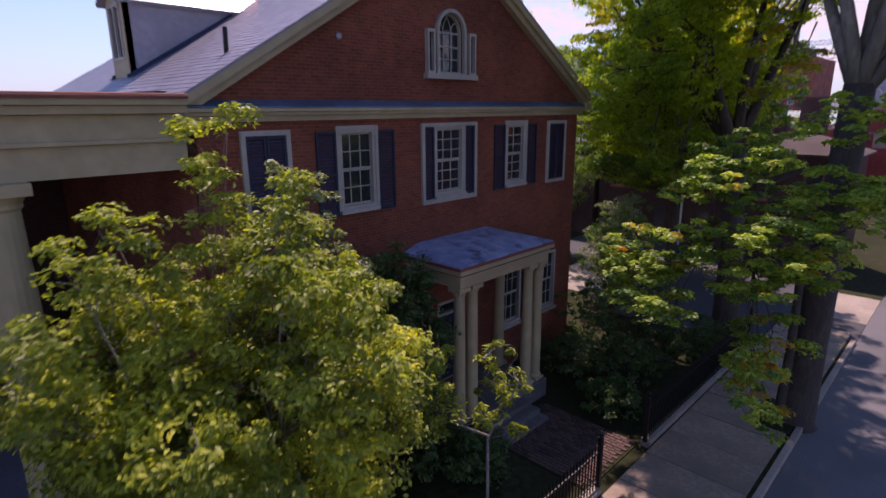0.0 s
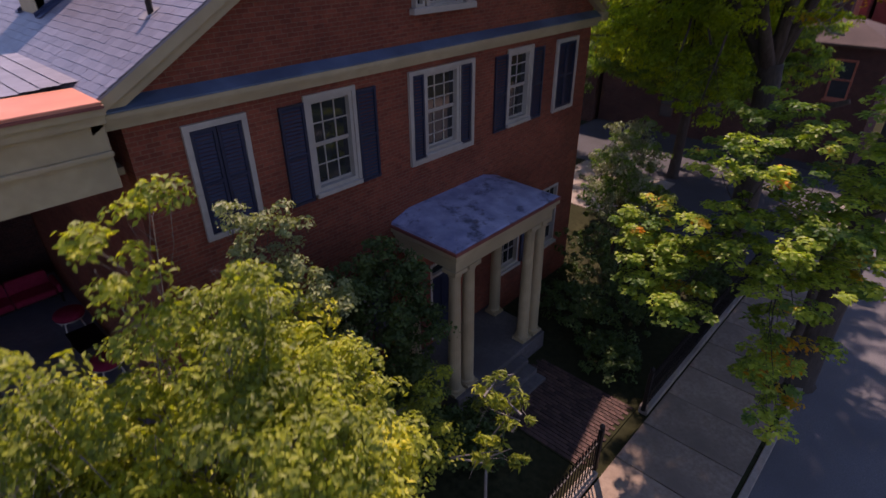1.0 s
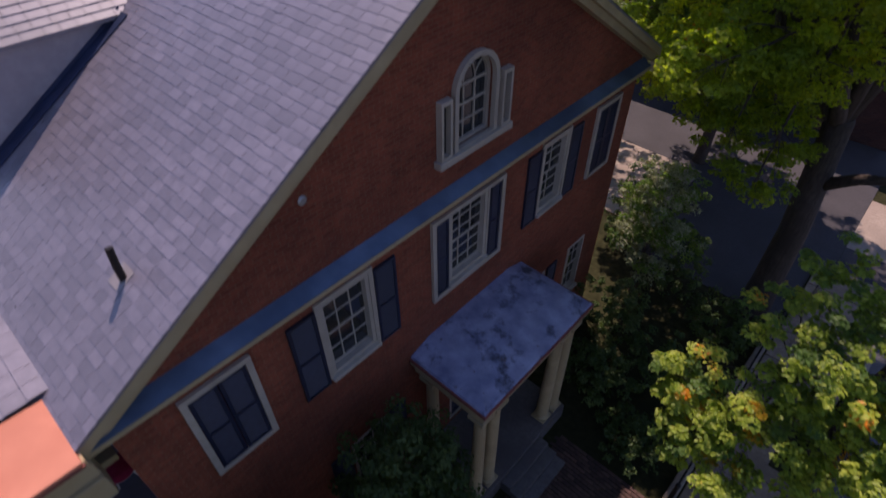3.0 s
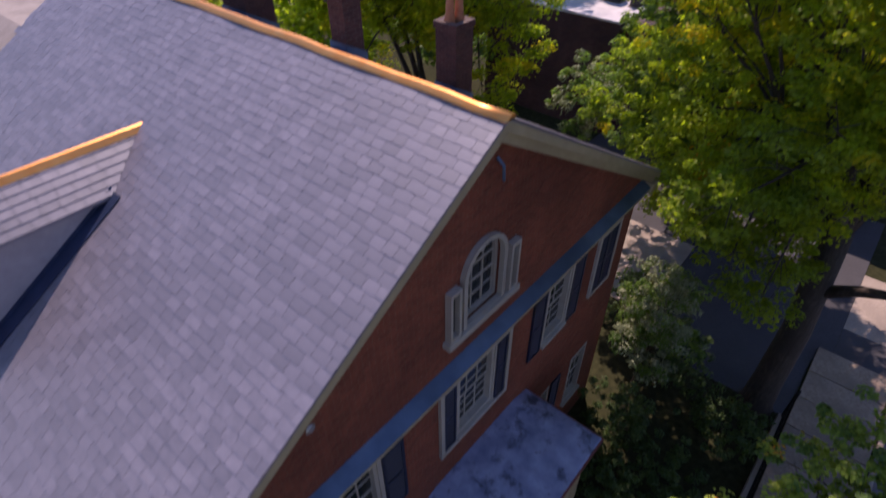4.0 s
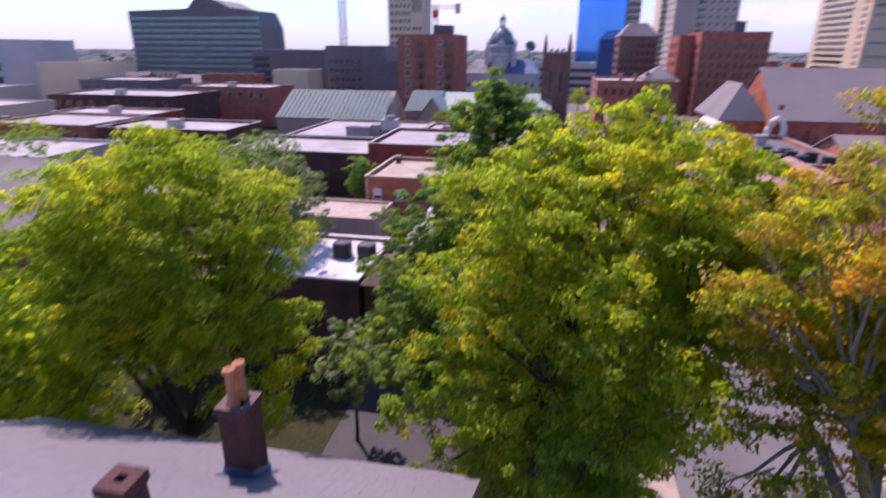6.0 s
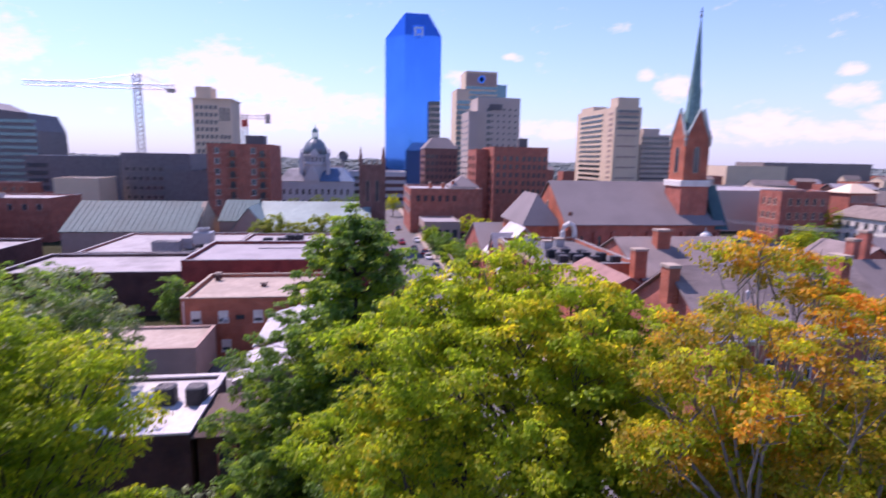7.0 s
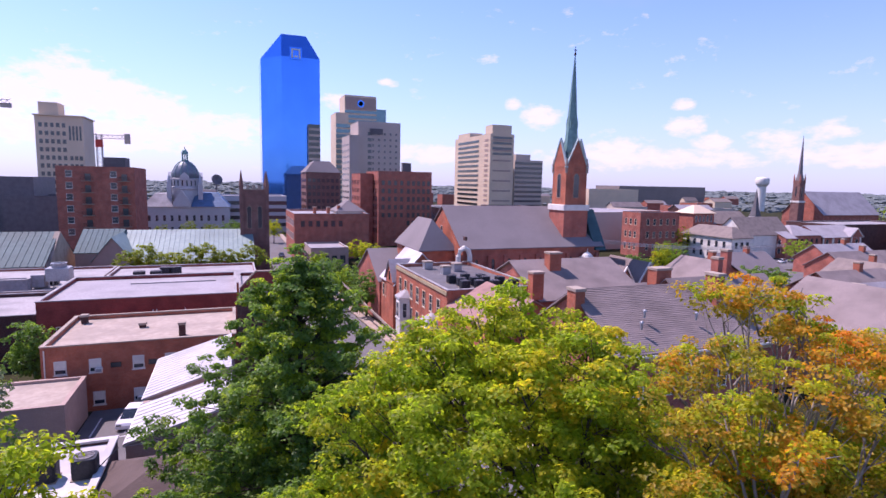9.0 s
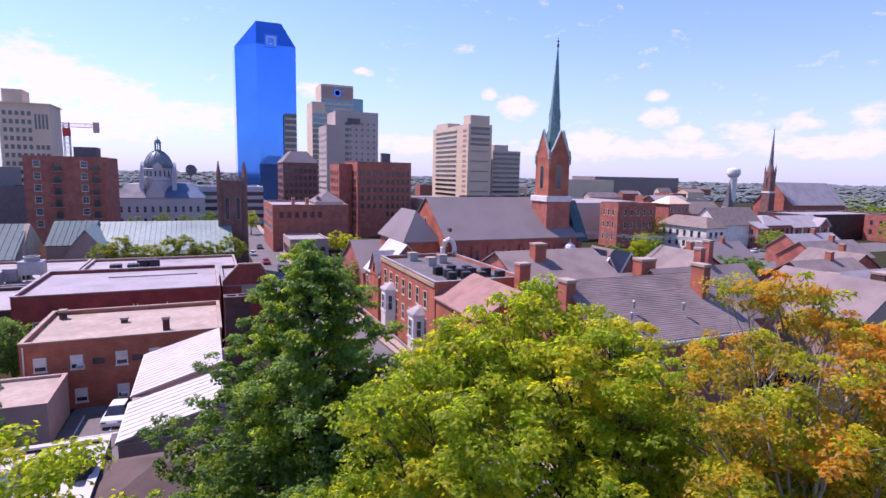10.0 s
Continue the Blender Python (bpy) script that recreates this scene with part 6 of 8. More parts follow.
for x, y in ((55, 236), (58, 240)):
    stack(x, y, 24.5, 28.5, 1.0, 1.0, DARKROOF, "grey boxy plant on the roof")
lo_ = block("corner_brick_shops", "brick corner block with white parapet", "building", 5.5, 30.5, 196, 226, 9.3, BRICK_ANY, GREYROOF, 0.6)
windows(lo_, "W", 5.5, 197, 225, 9, [0.5, 5.0], 1.3, 2.2, org=lo_.location)
windows(lo_, "S", 196, 7, 22, 6, [5.0], 1.3, 2.0, BRICK_DARK, "bare", org=lo_.location)
for x, y, h in ((18, 205, 11.2), (22, 207, 11.8), (14, 210, 11.0)):
    stack(x, y, 9, h, 0.5, 0.8)
hipped("turret_roof_house", "roof with dark pointed turret", "building", 21, 31, 205, 218, 9.5, 13.5, GREYCON, CHSLATE, 0.3)
lo2 = block("tan_shop", "tan brick shop front", "building", 8.2, 19.5, 176, 192, 0.2, STUCCO, GREYROOF, 0.4)
windows(lo2, "W", 8.2, 177, 191, 5, (-4.6,), 1.8, 2.4, DARKROOF, "bare", org=lo2.location)
windows(lo2, "S", 176, 9, 19, 4, (-4.6,), 1.6, 2.4, DARKROOF, "bare", org=lo2.location)

# hotel slab, grey block, long low mall
ht = block("hotel_slab", "tan hotel tower with dark balcony bands", "skyscraper", 178, 199, 410, 484, 60, BEIGE, GREYROOF, 0.4, BEIGE)
for i in range(14):
    Geo().box(-10.75, -10.5, 22.0, 66.0, 9 + i * 4.0, 10.8 + i * 4.0).part("balcony_band", GLASS, ht)
    Geo().box(-10.75, -10.5, 4.0, 10.0, 9 + i * 4.0, 10.8 + i * 4.0).part("balcony_band", STUCCO, ht)
    if i % 2:
        Geo().box(-8.0, 8.0, -0.2, 0.0, 9 + i * 4.0, 10.2 + i * 4.0).part("window_band", STUCCO, ht)
for i in range(4):
    Geo().box(-8.5, 8.5, -0.2, 0.0, 50 + i * 4.2, 51.8 + i * 4.2).part("window_band", GLASS_FAR, ht)
block("hotel_lift_tower", "tan lift tower of the hotel", "building", 178.4, 190, 452, 478, 63.5, BEIGE, GREYROOF, 0.3, BEIGE)
block("hotel_stair_tower", "tan stair tower on the hotel", "building", 180, 197, 411, 424, 67, BEIGE, GREYROOF, 0.3, BEIGE)
hg = block("grey_office_block", "grey office block beside the hotel", "building", 211, 238, 430, 455, 41, GREYCON, GREYROOF, 0.4, GREYCON)
for i in range(10):
    Geo().box(-13, 13, -0.2, 0, 8 + i * 4.0, 9.8 + i * 4.0).part("window_band", GLASS_FAR, hg)
block("hotel_plant", "plant box on the office block", "building", 214, 228, 434, 445, 46, GREYCON, GREYROOF, 0.3, GREYCON)
block("long_dark_mall", "long brown-grey flat building on the skyline", "building", 455, 600, 600, 650, 21.5, MALL, DARKROOF, 0.5, MALL)
block("tan_mall_front", "long tan building on the skyline", "building", 380, 452, 560, 600, 17, BEIGE, GREYROOF, 0.5, BEIGE)
dk = block("parking_roof", "parking structure with white and pink boards", "building", 70, 170, 200, 250, 9.5, GREYCON, GREYROOF, 0.6, GREYCON)
Geo().box(-44, -20, -0.3, -0.05, 12.0, 16.6).part("hoarding", WHITE, dk)
Geo().box(-28, -20, -0.4, -0.31, 12.2, 16.4).part("hoarding", CUSHION, dk)

# church with the copper spire
ch = gabled("brick_church", "large red brick church with grey slate nave roof", "church", 21.2, 47.5, 90.5, 108.0, 10.0, 16.2, BRICK_ANY, CHSLATE, "x", 0.5)
o = ch.location
for i in range(9):
    Geo().box(-11.5 + i * 3.0 - 0.35, -11.5 + i * 3.0 + 0.35, -0.35, 0.0, 3.0, 13.0).part("buttress", BRICK_ANY, ch)
windows(ch, "S", 90.5, 22, 46, 8, (5.4,), 1.0, 2.2, BRICK_ORANGE, "arch", org=o)
Geo().box(-13.1, -12.7, -0.6, 0.2, 15.6, 16.2).part("eave_band", BRICK_DARK, ch)
# brighter orange brick puts sunlight into the colour of the west gable
Geo().prism([(0.0, 13.2), (8.75, 19.9), (17.5, 13.2), (17.5, 0), (0, 0)], "x", -13.55, -13.2).part("gable_wall", BRICK_ORANGE, ch, "brick gable, in brighter orange for the sun on it")
piece("window", win_mesh(0.9, 1.6, WHITE, "arch"), ch, (-13.56, 8.75, 15.3), -math.pi / 2)
hipped("church_apse", "low brick apse with slate hip roof", "church", 15.0, 21.0, 93.5, 107.0, 9.2, 14.2, BRICK_ORANGE, CHSLATE, 0.4)
arch_v = thing("bell_arch", "white stone arch on the church corner", "arch", (21.2, 90.0, 3.5))
Geo().tube([(-1.0, 0, 0), (-1.0, 0, 5.2), (-0.7, 0, 6.1), (0, 0, 6.5), (0.7, 0, 6.1), (1.0, 0, 5.2), (1.0, 0, 0)], 0.42, 8).part("arch_ring", WHITE, arch_v)
tx, ty = 43.2, 94.4
sp_ = thing("church_steeple", "brick church tower with green copper spire", "steeple", (tx, ty, -4))
sp_.scale = (0.76, 0.76, 0.985)
q = lambda a, z: [(-a, -a, z), (a, -a, z), (a, a, z), (-a, a, z)]
Geo().box(-3.2, 3.2, -3.2, 3.2, 0, 20.2).part("lower_tower", BRICK_ANY, sp_)
Geo().box(-3.5, 3.5, -3.5, 3.5, 20.2, 21.2, 0.1).part("string_course", WHITE, sp_)
Geo().box(-2.8, 2.8, -2.8, 2.8, 21.2, 28.0).part("belfry", BRICK_ORANGE, sp_)
for rot in range(4):
    w = piece("window", win_mesh(1.5, 3.6, CONCRETE, "arch"), sp_, (0, 0, 0))
    w.matrix_local = pose(0, 0, 0, 0, 0, 90 * rot) @ pose(0, -2.8, 22.4)
    gb = Geo().prism([(-2.8, 27.9), (2.8, 27.9), (0, 32.4)], "y", -2.85, -2.3).part("gable", BRICK_ORANGE, sp_)
    gb.matrix_local = pose(0, 0, 0, 0, 0, 90 * rot)
    tr_ = Geo().tube([(-3.0, -2.75, 27.7), (0, -2.75, 32.8), (3.0, -2.75, 27.7)], 0.3, 6).part("gable_coping", PALEPATINA, sp_, "pale green copper coping")
    tr_.matrix_local = pose(0, 0, 0, 0, 0, 90 * rot)
    Geo().lathe(2.75, 2.75, [(0.35, 26.8), (0.4, 28.2), (0.05, 29.4)], 6).part("corner_pinnacle", CONCRETE, sp_).matrix_local = pose(0, 0, 0, 0, 0, 90 * rot)
oc = lambda a, z: [(a * math.cos(math.pi / 8 + math.pi / 4 * i), a * math.sin(math.pi / 8 + math.pi / 4 * i), z) for i in range(8)]
Geo().loft([q(2.7, 27.8), [(p[0], p[1], p[2]) for p in q(1.7, 30.5)]]).part("broach", PATINA, sp_, "green copper broach")
Geo().loft([oc(2.1, 28.3), oc(1.55, 32.2), oc(1.12, 36.6), oc(0.62, 42.2), oc(0.1, 47.6)]).part("spire", PATINA, sp_, "green copper spire")
Geo().lathe(0, 0, [(0.2, 47.4), (0.3, 47.7), (0.12, 48.0), (0.06, 49.0)], 8).box(-0.35, 0.35, -0.04, 0.04, 48.3, 48.45).part("finial", IRON, sp_)
for i in range(4):
    t = math.pi / 4 + math.pi / 2 * i
    Geo().loft([[(1.12 * math.cos(t) + a, 1.12 * math.sin(t) + b, z) for a, b in ((-0.17, -0.17), (0.17, -0.17), (0.17, 0.17), (-0.17, 0.17))] for z in (34.8, 35.9)]).lathe(1.12 * math.cos(t), 1.12 * math.sin(t), [(0.25, 35.9), (0.03, 36.8)], 4).part("lucarne", PATINA, sp_)
cu = thing("white_cupola", "small white louvred cupola on the church side", "cupola", (43.9, 89.0, 5.6))
Geo().box(-0.8, 0.8, -0.8, 0.8, 0, 0.5).part("base", WHITE, cu)
for sx in (-0.62, 0.62):
    for sy in (-0.62, 0.62):
        Geo().box(sx - 0.13, sx + 0.13, sy - 0.13, sy + 0.13, 0.5, 2.3).part("post", WHITE, cu)
Geo().box(-0.5, 0.5, -0.5, 0.5, 0.5, 2.2).part("louvres", GREYROOF, cu)
Geo().box(-0.9, 0.9, -0.9, 0.9, 2.3, 2.5).lathe(0, 0, [(0.95, 2.5), (0.8, 2.9), (0.4, 3.2), (0.08, 3.35), (0.05, 3.9)], 12).part("dome", WHITE, cu)
# buttress roof sweeping down from the tower
Geo().prism([(94.4, 16.0), (101, 16.0), (94.0, 9.0), (90.0, 9.0)], "x", 46.4, 48.6).part("tower_wing_roof", BLUEGREEN, label="blue slate wing beside the tower").parent = None

# row of brick town houses along the street
rw = block("brick_row_house", "three-storey orange brick row house with cream bay windows", "house", 10.0, 22.0, 68.4, 90.0, 7.75, BRICK_ORANGE, DARKROOF, 0.4)
o = rw.location
windows(rw, "W", 10.0, 70, 89, 7, (4.0, 0.6), 1.1, 2.2, BEIGE, org=o)
for y, top in ((73.0, 6.6), (84.5, 7.4)):
    Geo().loft([[(-7.3, y - o.y - 1.0, z), (-6.0, y - o.y - 1.5, z), (-6.0, y - o.y + 1.5, z), (-7.3, y - o.y + 1.0, z)] for z in (2.0, top)]).part("bay", WHITE, rw, "cream bay window")
    for z in (top - 0.25, top - 3.2):
        Geo().loft([[(-7.42, y - o.y - 1.1, z + h), (-6.0, y - o.y - 1.62, z + h), (-6.0, y - o.y + 1.62, z + h), (-7.42, y - o.y + 1.1, z + h)] for h in (0.0, 0.16)]).part("bay_cornice", WHITE, rw)
    Geo().loft([[(-7.5, y - o.y - 1.2, top + 0.002), (-6.0, y - o.y - 1.7, top + 0.002), (-6.0, y - o.y + 1.7, top + 0.002), (-7.5, y - o.y + 1.2, top + 0.002)], [(-6.3, y - o.y - 0.5, top + 0.9), (-6.0, y - o.y - 0.7, top + 0.9), (-6.0, y - o.y + 0.7, top + 0.9), (-6.3, y - o.y + 0.5, top + 0.9)]]).part("bay_roof", WHITEROOF, rw)
    piece("window", win_mesh(1.1, 2.2, WHITE, "sash"), rw, (-7.32, y - o.y, top - 2.9), -math.pi / 2)
    piece("window", win_mesh(0.7, 2.2, WHITE, "sash"), rw, (-6.66, y - o.y - 1.27, top - 2.9), -math.atan2(0.5, 1.3))
Geo().box(-6.14, -5.98, 0.05, 21.5, 7.15 - o.z, 7.6 - o.z).part("cornice", CREAM, rw, "pale cornice board")
rr = random.Random(8)
for i in range(11):
    condenser(13.5 + (i % 4) * 1.9 + rr.uniform(-0.4, 0.4), 70.5 + (i // 4) * 2.4 + rr.uniform(-0.5, 0.5), 7.35, 1.25)
for x, y in ((15, 82), (17.5, 84), (14, 87)):
    stack(x, y, 7.0, 8.6, 0.6, 0.6, STEEL, "rooftop steel duct box")
# white membrane colour on this grey roof paints the sun glare
rg2 = gabled("gabled_row_house", "brick row house with grey gable roof, whitened for sun glare", "house", 10.0, 18.5, 90.4, 99.0, 4.6, 9.2, BRICK_ORANGE, MEMBRANE, "y", 0.3)
Geo().prism([(0.1, 0.0), (4.6, 0.0), (4.6, 5.0 - rg2.location.z), (2.35, 7.9 - rg2.location.z), (0.1, 5.0 - rg2.location.z)], "x", -4.55, -2.0).part("front_gable", BRICK_ORANGE, rg2)
for s0, s1 in ((-0.15, 2.35), (4.85, 2.35)):
    Geo().prism([(s0, 4.85 - rg2.location.z), (s1, 8.05 - rg2.location.z), (s1, 8.22 - rg2.location.z), (s0, 5.02 - rg2.location.z)], "x", -4.8, -1.0).part("gable_roof", GREYROOF, rg2)
piece("window", win_mesh(0.6, 1.4, BRICK_DARK, "bare"), rg2, (-4.56, 2.35, 4.9 - rg2.location.z), -math.pi / 2)
windows(rg2, "W", 10.0, 91.0, 98.4, 4, (1.6,), 1.0, 2.0, BEIGE, org=rg2.location)
gabled("slate_row_house", "row house with dark slate roof", "house", 9.8, 24, 99.5, 116, 3.5, 8.0, BRICK_ANY, CHSLATE, "x", 0.3)
gabled("pink_roofed_house", "brick house with reddish shingle roof against the row", "house", 10.1, 20.0, 57.5, 68.2, 6.0, 8.5, BRICK_ORANGE, PINKROOF, "y", 0.25)
gabled("grey_roofed_house", "house with broad grey shingle roof", "house", 22.3, 38, 68.0, 84.0, 6.0, 9.8, BRICK_ANY, SHINGLE, "x", 0.4)
gabled("white_trimmed_house", "shingle-roofed house with white gable trim", "house", 38.2, 47, 66.0, 79.0, 3.0, 6.4, BRICK_ANY, SHINGLE, "x", 0.4)
for x0, y0 in ((39.6, 80.4), (43.6, 80.8), (51.0, 84.0)):
    gb = gabled("gable_front_house", "brick gable front with white bargeboards", "house", x0, x0 + 3.7, y0, y0 + 10, 4.2, 7.4, BRICK_ANY, SHINGLE, "y", 0.3, "gable-fronted houses")
    for s in (-1, 1):
        Geo().tube([(s * 2.2, -0.4, 4.0 - gb.location.z), (0, -0.4, 7.5 - gb.location.z)], 0.16, 4).part("bargeboard", WHITE, gb)
bh = gabled("brown_shingle_house", "large house with grey-brown shingle roof and brick chimneys", "house", 13.3, 29.0, 42.0, 53.5, 7.8, 11.5, BRICK_ANY, SHINGLE, "x", 0.4)
windows(bh, "S", 42.0, 14, 28, 5, (4.2,), 1.0, 1.8, org=bh.location)
SHINGLE_ROWS = surface("shingle_rows", (0.215, 0.172, 0.16), (0.295, 0.245, 0.228), 18.0, 0.9, bumpy=0.4, big=0.3, stretch=(0.4, 3, 6), spec=0.15, island=True, tones=(0.92, 1.07))


def courses(b, a, d, e, r, over, step, seed):
    """Lapped shingle courses on both slopes of a roof whose ridge runs along x: each lifts at its lower edge."""
    g, rnd = Geo(), random.Random(seed)
    k = (r - e) / (d / 2)
    run = d / 2 + over
    n = int(run / step)
    for side in (0, 1):
        for i in range(n):
            u0, u1 = -over + run * i / n, -over + run * (i + 1) / n + 0.03
            x = -a - over
            while x < a + over:
                x1 = min(a + over, x + rnd.uniform(0.5, 1.6))
                lo, hi = rnd.uniform(0.028, 0.045), 0.008
                pts = [(x + 0.01, u0, e + k * u0 + 0.16 + lo), (x1, u0, e + k * u0 + 0.16 + lo), (x1, u1, e + k * u1 + 0.16 + hi), (x + 0.01, u1, e + k * u1 + 0.16 + hi), (x + 0.01, u0, e + k * u0 + 0.16), (x1, u0, e + k * u0 + 0.16)]
                g.add([(p[0], d - p[1] if side else p[1], p[2]) for p in pts], [(0, 1, 2, 3), (4, 5, 1, 0)])
                x = x1
    me = bpy.data.meshes.new("shingle_field")
    me.from_pydata(g.v, [], g.f)
    me.materials.append(SHINGLE_ROWS)
    ob = new("shingle_field", me)
    ob.parent = b
    tagged(ob, kind="stuff")


courses(bh, 7.85, 11.5, 7.8 - bh.location.z, 11.5 - bh.location.z, 0.4, 0.17, 5)
Geo().box(-8.3, 8.3, -0.55, -0.42, 7.45 - bh.location.z, 7.62 - bh.location.z).part("gutter", WHITE, bh, "white eaves gutter")
Geo().box(-7.9, 7.9, -0.06, 0.0, 7.0 - bh.location.z, 7.4 - bh.location.z).part("fascia", CREAM, bh)
stack(12.8, 46.9, 9.5, 12.0, 0.45, 0.6), stack(26.2, 45.6, 9.6, 12.9, 0.38, 0.7), stack(27.6, 74.0, 8.0, 11.2, 0.9, 0.7)
stack(20.8, 66.8, 7.0, 9.9, 0.75, 0.6), stack(30.5, 57.0, 8.5, 11.5, 1.0, 0.7), stack(38.2, 56.5, 8.0, 12.5, 0.35, 0.5, BRICK_ANY), stack(40.6, 57.5, 8.0, 13.2, 0.35, 0.5, BRICK_ANY)
for x, y in ((17.5, 44.2), (22.3, 43.6), (16.4, 43.2)):
    v = thing("roof_vent", "small metal roof vent", "roof vent", (x, y, 8.6 + (y - 42) * 0.63), "roof vents")
    Geo().lathe(0, 0, [(0.10, -0.2), (0.10, 0.3), (0.17, 0.32), (0.15, 0.42), (0.03, 0.5)], 10).part("cowl", STEEL, v)
gabled("grey_house", "house with grey shingle roof", "house", 30.5, 44, 50, 61, 6.0, 10.4, BRICK_ANY, SHINGLE, "x", 0.5)
gabled("stone_gable_house", "house with pale gable and grey roof", "house", 46, 60, 44, 56, 5.2, 9.6, STUCCO, SHINGLE, "y", 0.5)
gabled("right_roof_house", "long house with blue-grey roof", "house", 58, 92, 48, 60, 4.4, 8.8, BRICK_ANY, GREYROOF, "x", 0.5)
stack(62, 50, 6.0, 9.5, 1.2, 0.8, BRICK_DARK), stack(55, 52, 6.0, 9.4, 0.9, 0.7)

# white house, school and churches on the right
wh = hipped("white_house", "white two-storey house with brown shingle roof", "house", 152.6, 162.0, 155.5, 178.5, 2.6, 6.4, WHITE, BROWNROOF, 0.6, 0.2)
windows(wh, "W", 152.6, 157, 177.5, 6, (-4.8, -1.0), 1.2, 2.2, DARKROOF, "bare", org=wh.location)
windows(wh, "S", 155.5, 153.5, 161.5, 3, (-4.8, -1.0), 1.2, 2.2, DARKROOF, "bare", org=wh.location)
tc = gabled("tan_roofed_church", "church with tan roof and white gable", "church", 166.0, 190.0, 162.0, 175.0, 3.2, 9.4, WHITE, BROWNROOF, "x", 0.5)
windows(tc, "W", 166.0, 164, 173, 2, (-2.0,), 1.0, 3.0, DARKROOF, "bare", org=tc.location)
pb = hipped("brick_school", "red brick block with low pale roof", "building", 189.0, 205.0, 160.0, 174.0, 2.6, 6.2, BRICK_ANY, GREYROOF, 0.5, 0.1)
windows(pb, "S", 160.0, 190, 204, 5, (-4.4, -0.6), 1.2, 2.0, BRICK_DARK, "bare", org=pb.location)
windows(pb, "W", 189.0, 161, 173, 4, (-4.4, -0.6), 1.2, 2.0, BRICK_DARK, "bare", org=pb.location)
pf = gabled("schoolhouse", "small gabled brick front wing", "building", 183.0, 188.8, 158.0, 169.5, 1.9, 4.4, BRICK_ANY, GREYROOF, "x", 0.3)
windows(pf, "W", 183.0, 159, 168.5, 3, (-4.2, -0.8), 1.2, 2.0, WHITE, "bare", org=pf.location)
p2 = gabled("pedimented_building", "brick building with white classical pediment", "building", 206.0, 229.0, 160.0, 176.0, 1.8, 5.8, BRICK_ANY, GREYROOF, "x", 0.6)
windows(p2, "S", 160.0, 207, 228, 6, (-4.6, -1.2), 1.4, 2.0, WHITE, "bare", org=p2.location)
for i in range(5):
    Geo().box(-11.4 + i * 5.5, -10.8 + i * 5.5, -0.3, 0.0, 0.6, 8.0).part("pilaster", WHITE, p2)
Geo().prism([(4.0, 8.2), (11.5, 8.2), (7.75, 11.6)], "y", -0.7, 4.0).part("pediment", BRICK_ANY, p2)
for u in (3.3, 12.2):
    Geo().prism([(u, 8.1), (7.75, 11.75), (7.75, 11.93), (u, 8.28)], "y", -0.9, 4.0).part("pediment_roof", GREYROOF, p2)
for u in (4.0, 11.5):
    Geo().tube([(u, -0.75, 8.1), (7.75, -0.75, 11.8)], 0.2, 4).part("pediment_trim", WHITE, p2)
gabled("far_church", "far brick church with long grey roof", "church", 286, 332, 216, 240, 7.5, 19.5, BRICK_ANY, GREYROOF, "x", 0.6)
t2 = thing("far_steeple", "far brick steeple with dark spire", "steeple", (278.5, 225.7, -6))
t2.scale = (0.62, 0.62, 1.0)
Geo().box(-3.8, 3.8, -3.8, 3.8, 0, 19.5).part("tower", BRICK_BROWN, t2)
Geo().box(-4.2, 4.2, -4.2, 4.2, 19.5, 20.5).part("string_course", WHITE, t2)
Geo().box(-3.3, 3.3, -3.3, 3.3, 20.5, 31.5).part("belfry", BRICK_BROWN, t2)
Geo().loft([oc(3.4, 31.5), oc(1.9, 35.5), oc(0.1, 56)]).part("spire", CHSLATE, t2)
for rot in range(4):
    w = piece("window", win_mesh(1.8, 5.0, BRICK_ORANGE, "arch"), t2)
    w.matrix_local = pose(0, 0, 0, 0, 0, 90 * rot) @ pose(0, -3.3, 22.5)
for s in (-1, 1):
    for u in (-1, 1):
        Geo().lathe(2.9 * s, 2.9 * u, [(0.7, 30), (0.7, 32.5), (0.05, 35.5)], 6).part("pinnacle", BRICK_ANY, t2)
s3 = thing("small_steeple", "white tower with dark pointed spire", "steeple", (235.8, 216.2, -6))
Geo().box(-2.0, 2.0, -2.0, 2.0, 0, 12.5).part("tower", WHITE, s3)
Geo().loft([q(2.0, 12.5), q(1.1, 17), q(0.05, 26.5)]).part("spire", DARKROOF, s3)
sb = hipped("belfry_building", "brick building with pale hip-roofed belfry", "building", 178.0, 190.0, 199.0, 209.0, 9.0, 12.6, BRICK_ANY, BEIGE, 0.7, 0.1)
windows(sb, "S", 199.0, 178.5, 189.5, 5, (5.2,), 1.3, 2.4, WHITE, "arch", org=sb.location)
gabled("brown_roofed_hall", "brick hall with brown shingle roof", "building", 190.5, 214.0, 200.0, 214.0, 4.5, 9.6, BRICK_ANY, BROWNROOF, "x", 0.4)
block("white_roofed_block", "long dark brick block with white roof", "building", 232.0, 292.0, 172.0, 196.0, 5.6, BRICK_DARK, WHITEROOF, 0.5)
rq = block("corner_brick_block", "red brick corner block with white parapet", "building", 267.0, 315.0, 150.0, 168.0, 6.0, BRICK_ANY, WHITEROOF, 0.5)
windows(rq, "W", 267.0, 151, 167, 4, (-3.0, 1.2), 1.3, 2.2, BRICK_DARK, "bare", org=rq.location)
wt = thing("water_tower", "white bulbous water tower on the skyline", "water tower", (583.5, 498.5, -6))
Geo().lathe(0, 0, [(4.6, 29.5), (6.2, 31.5), (7.5, 33.2), (7.7, 35), (7.6, 38.5), (6.6, 40.2), (3, 41.2), (0.4, 41.5)], 24).part("tank", WHITE, wt, smooth=True)
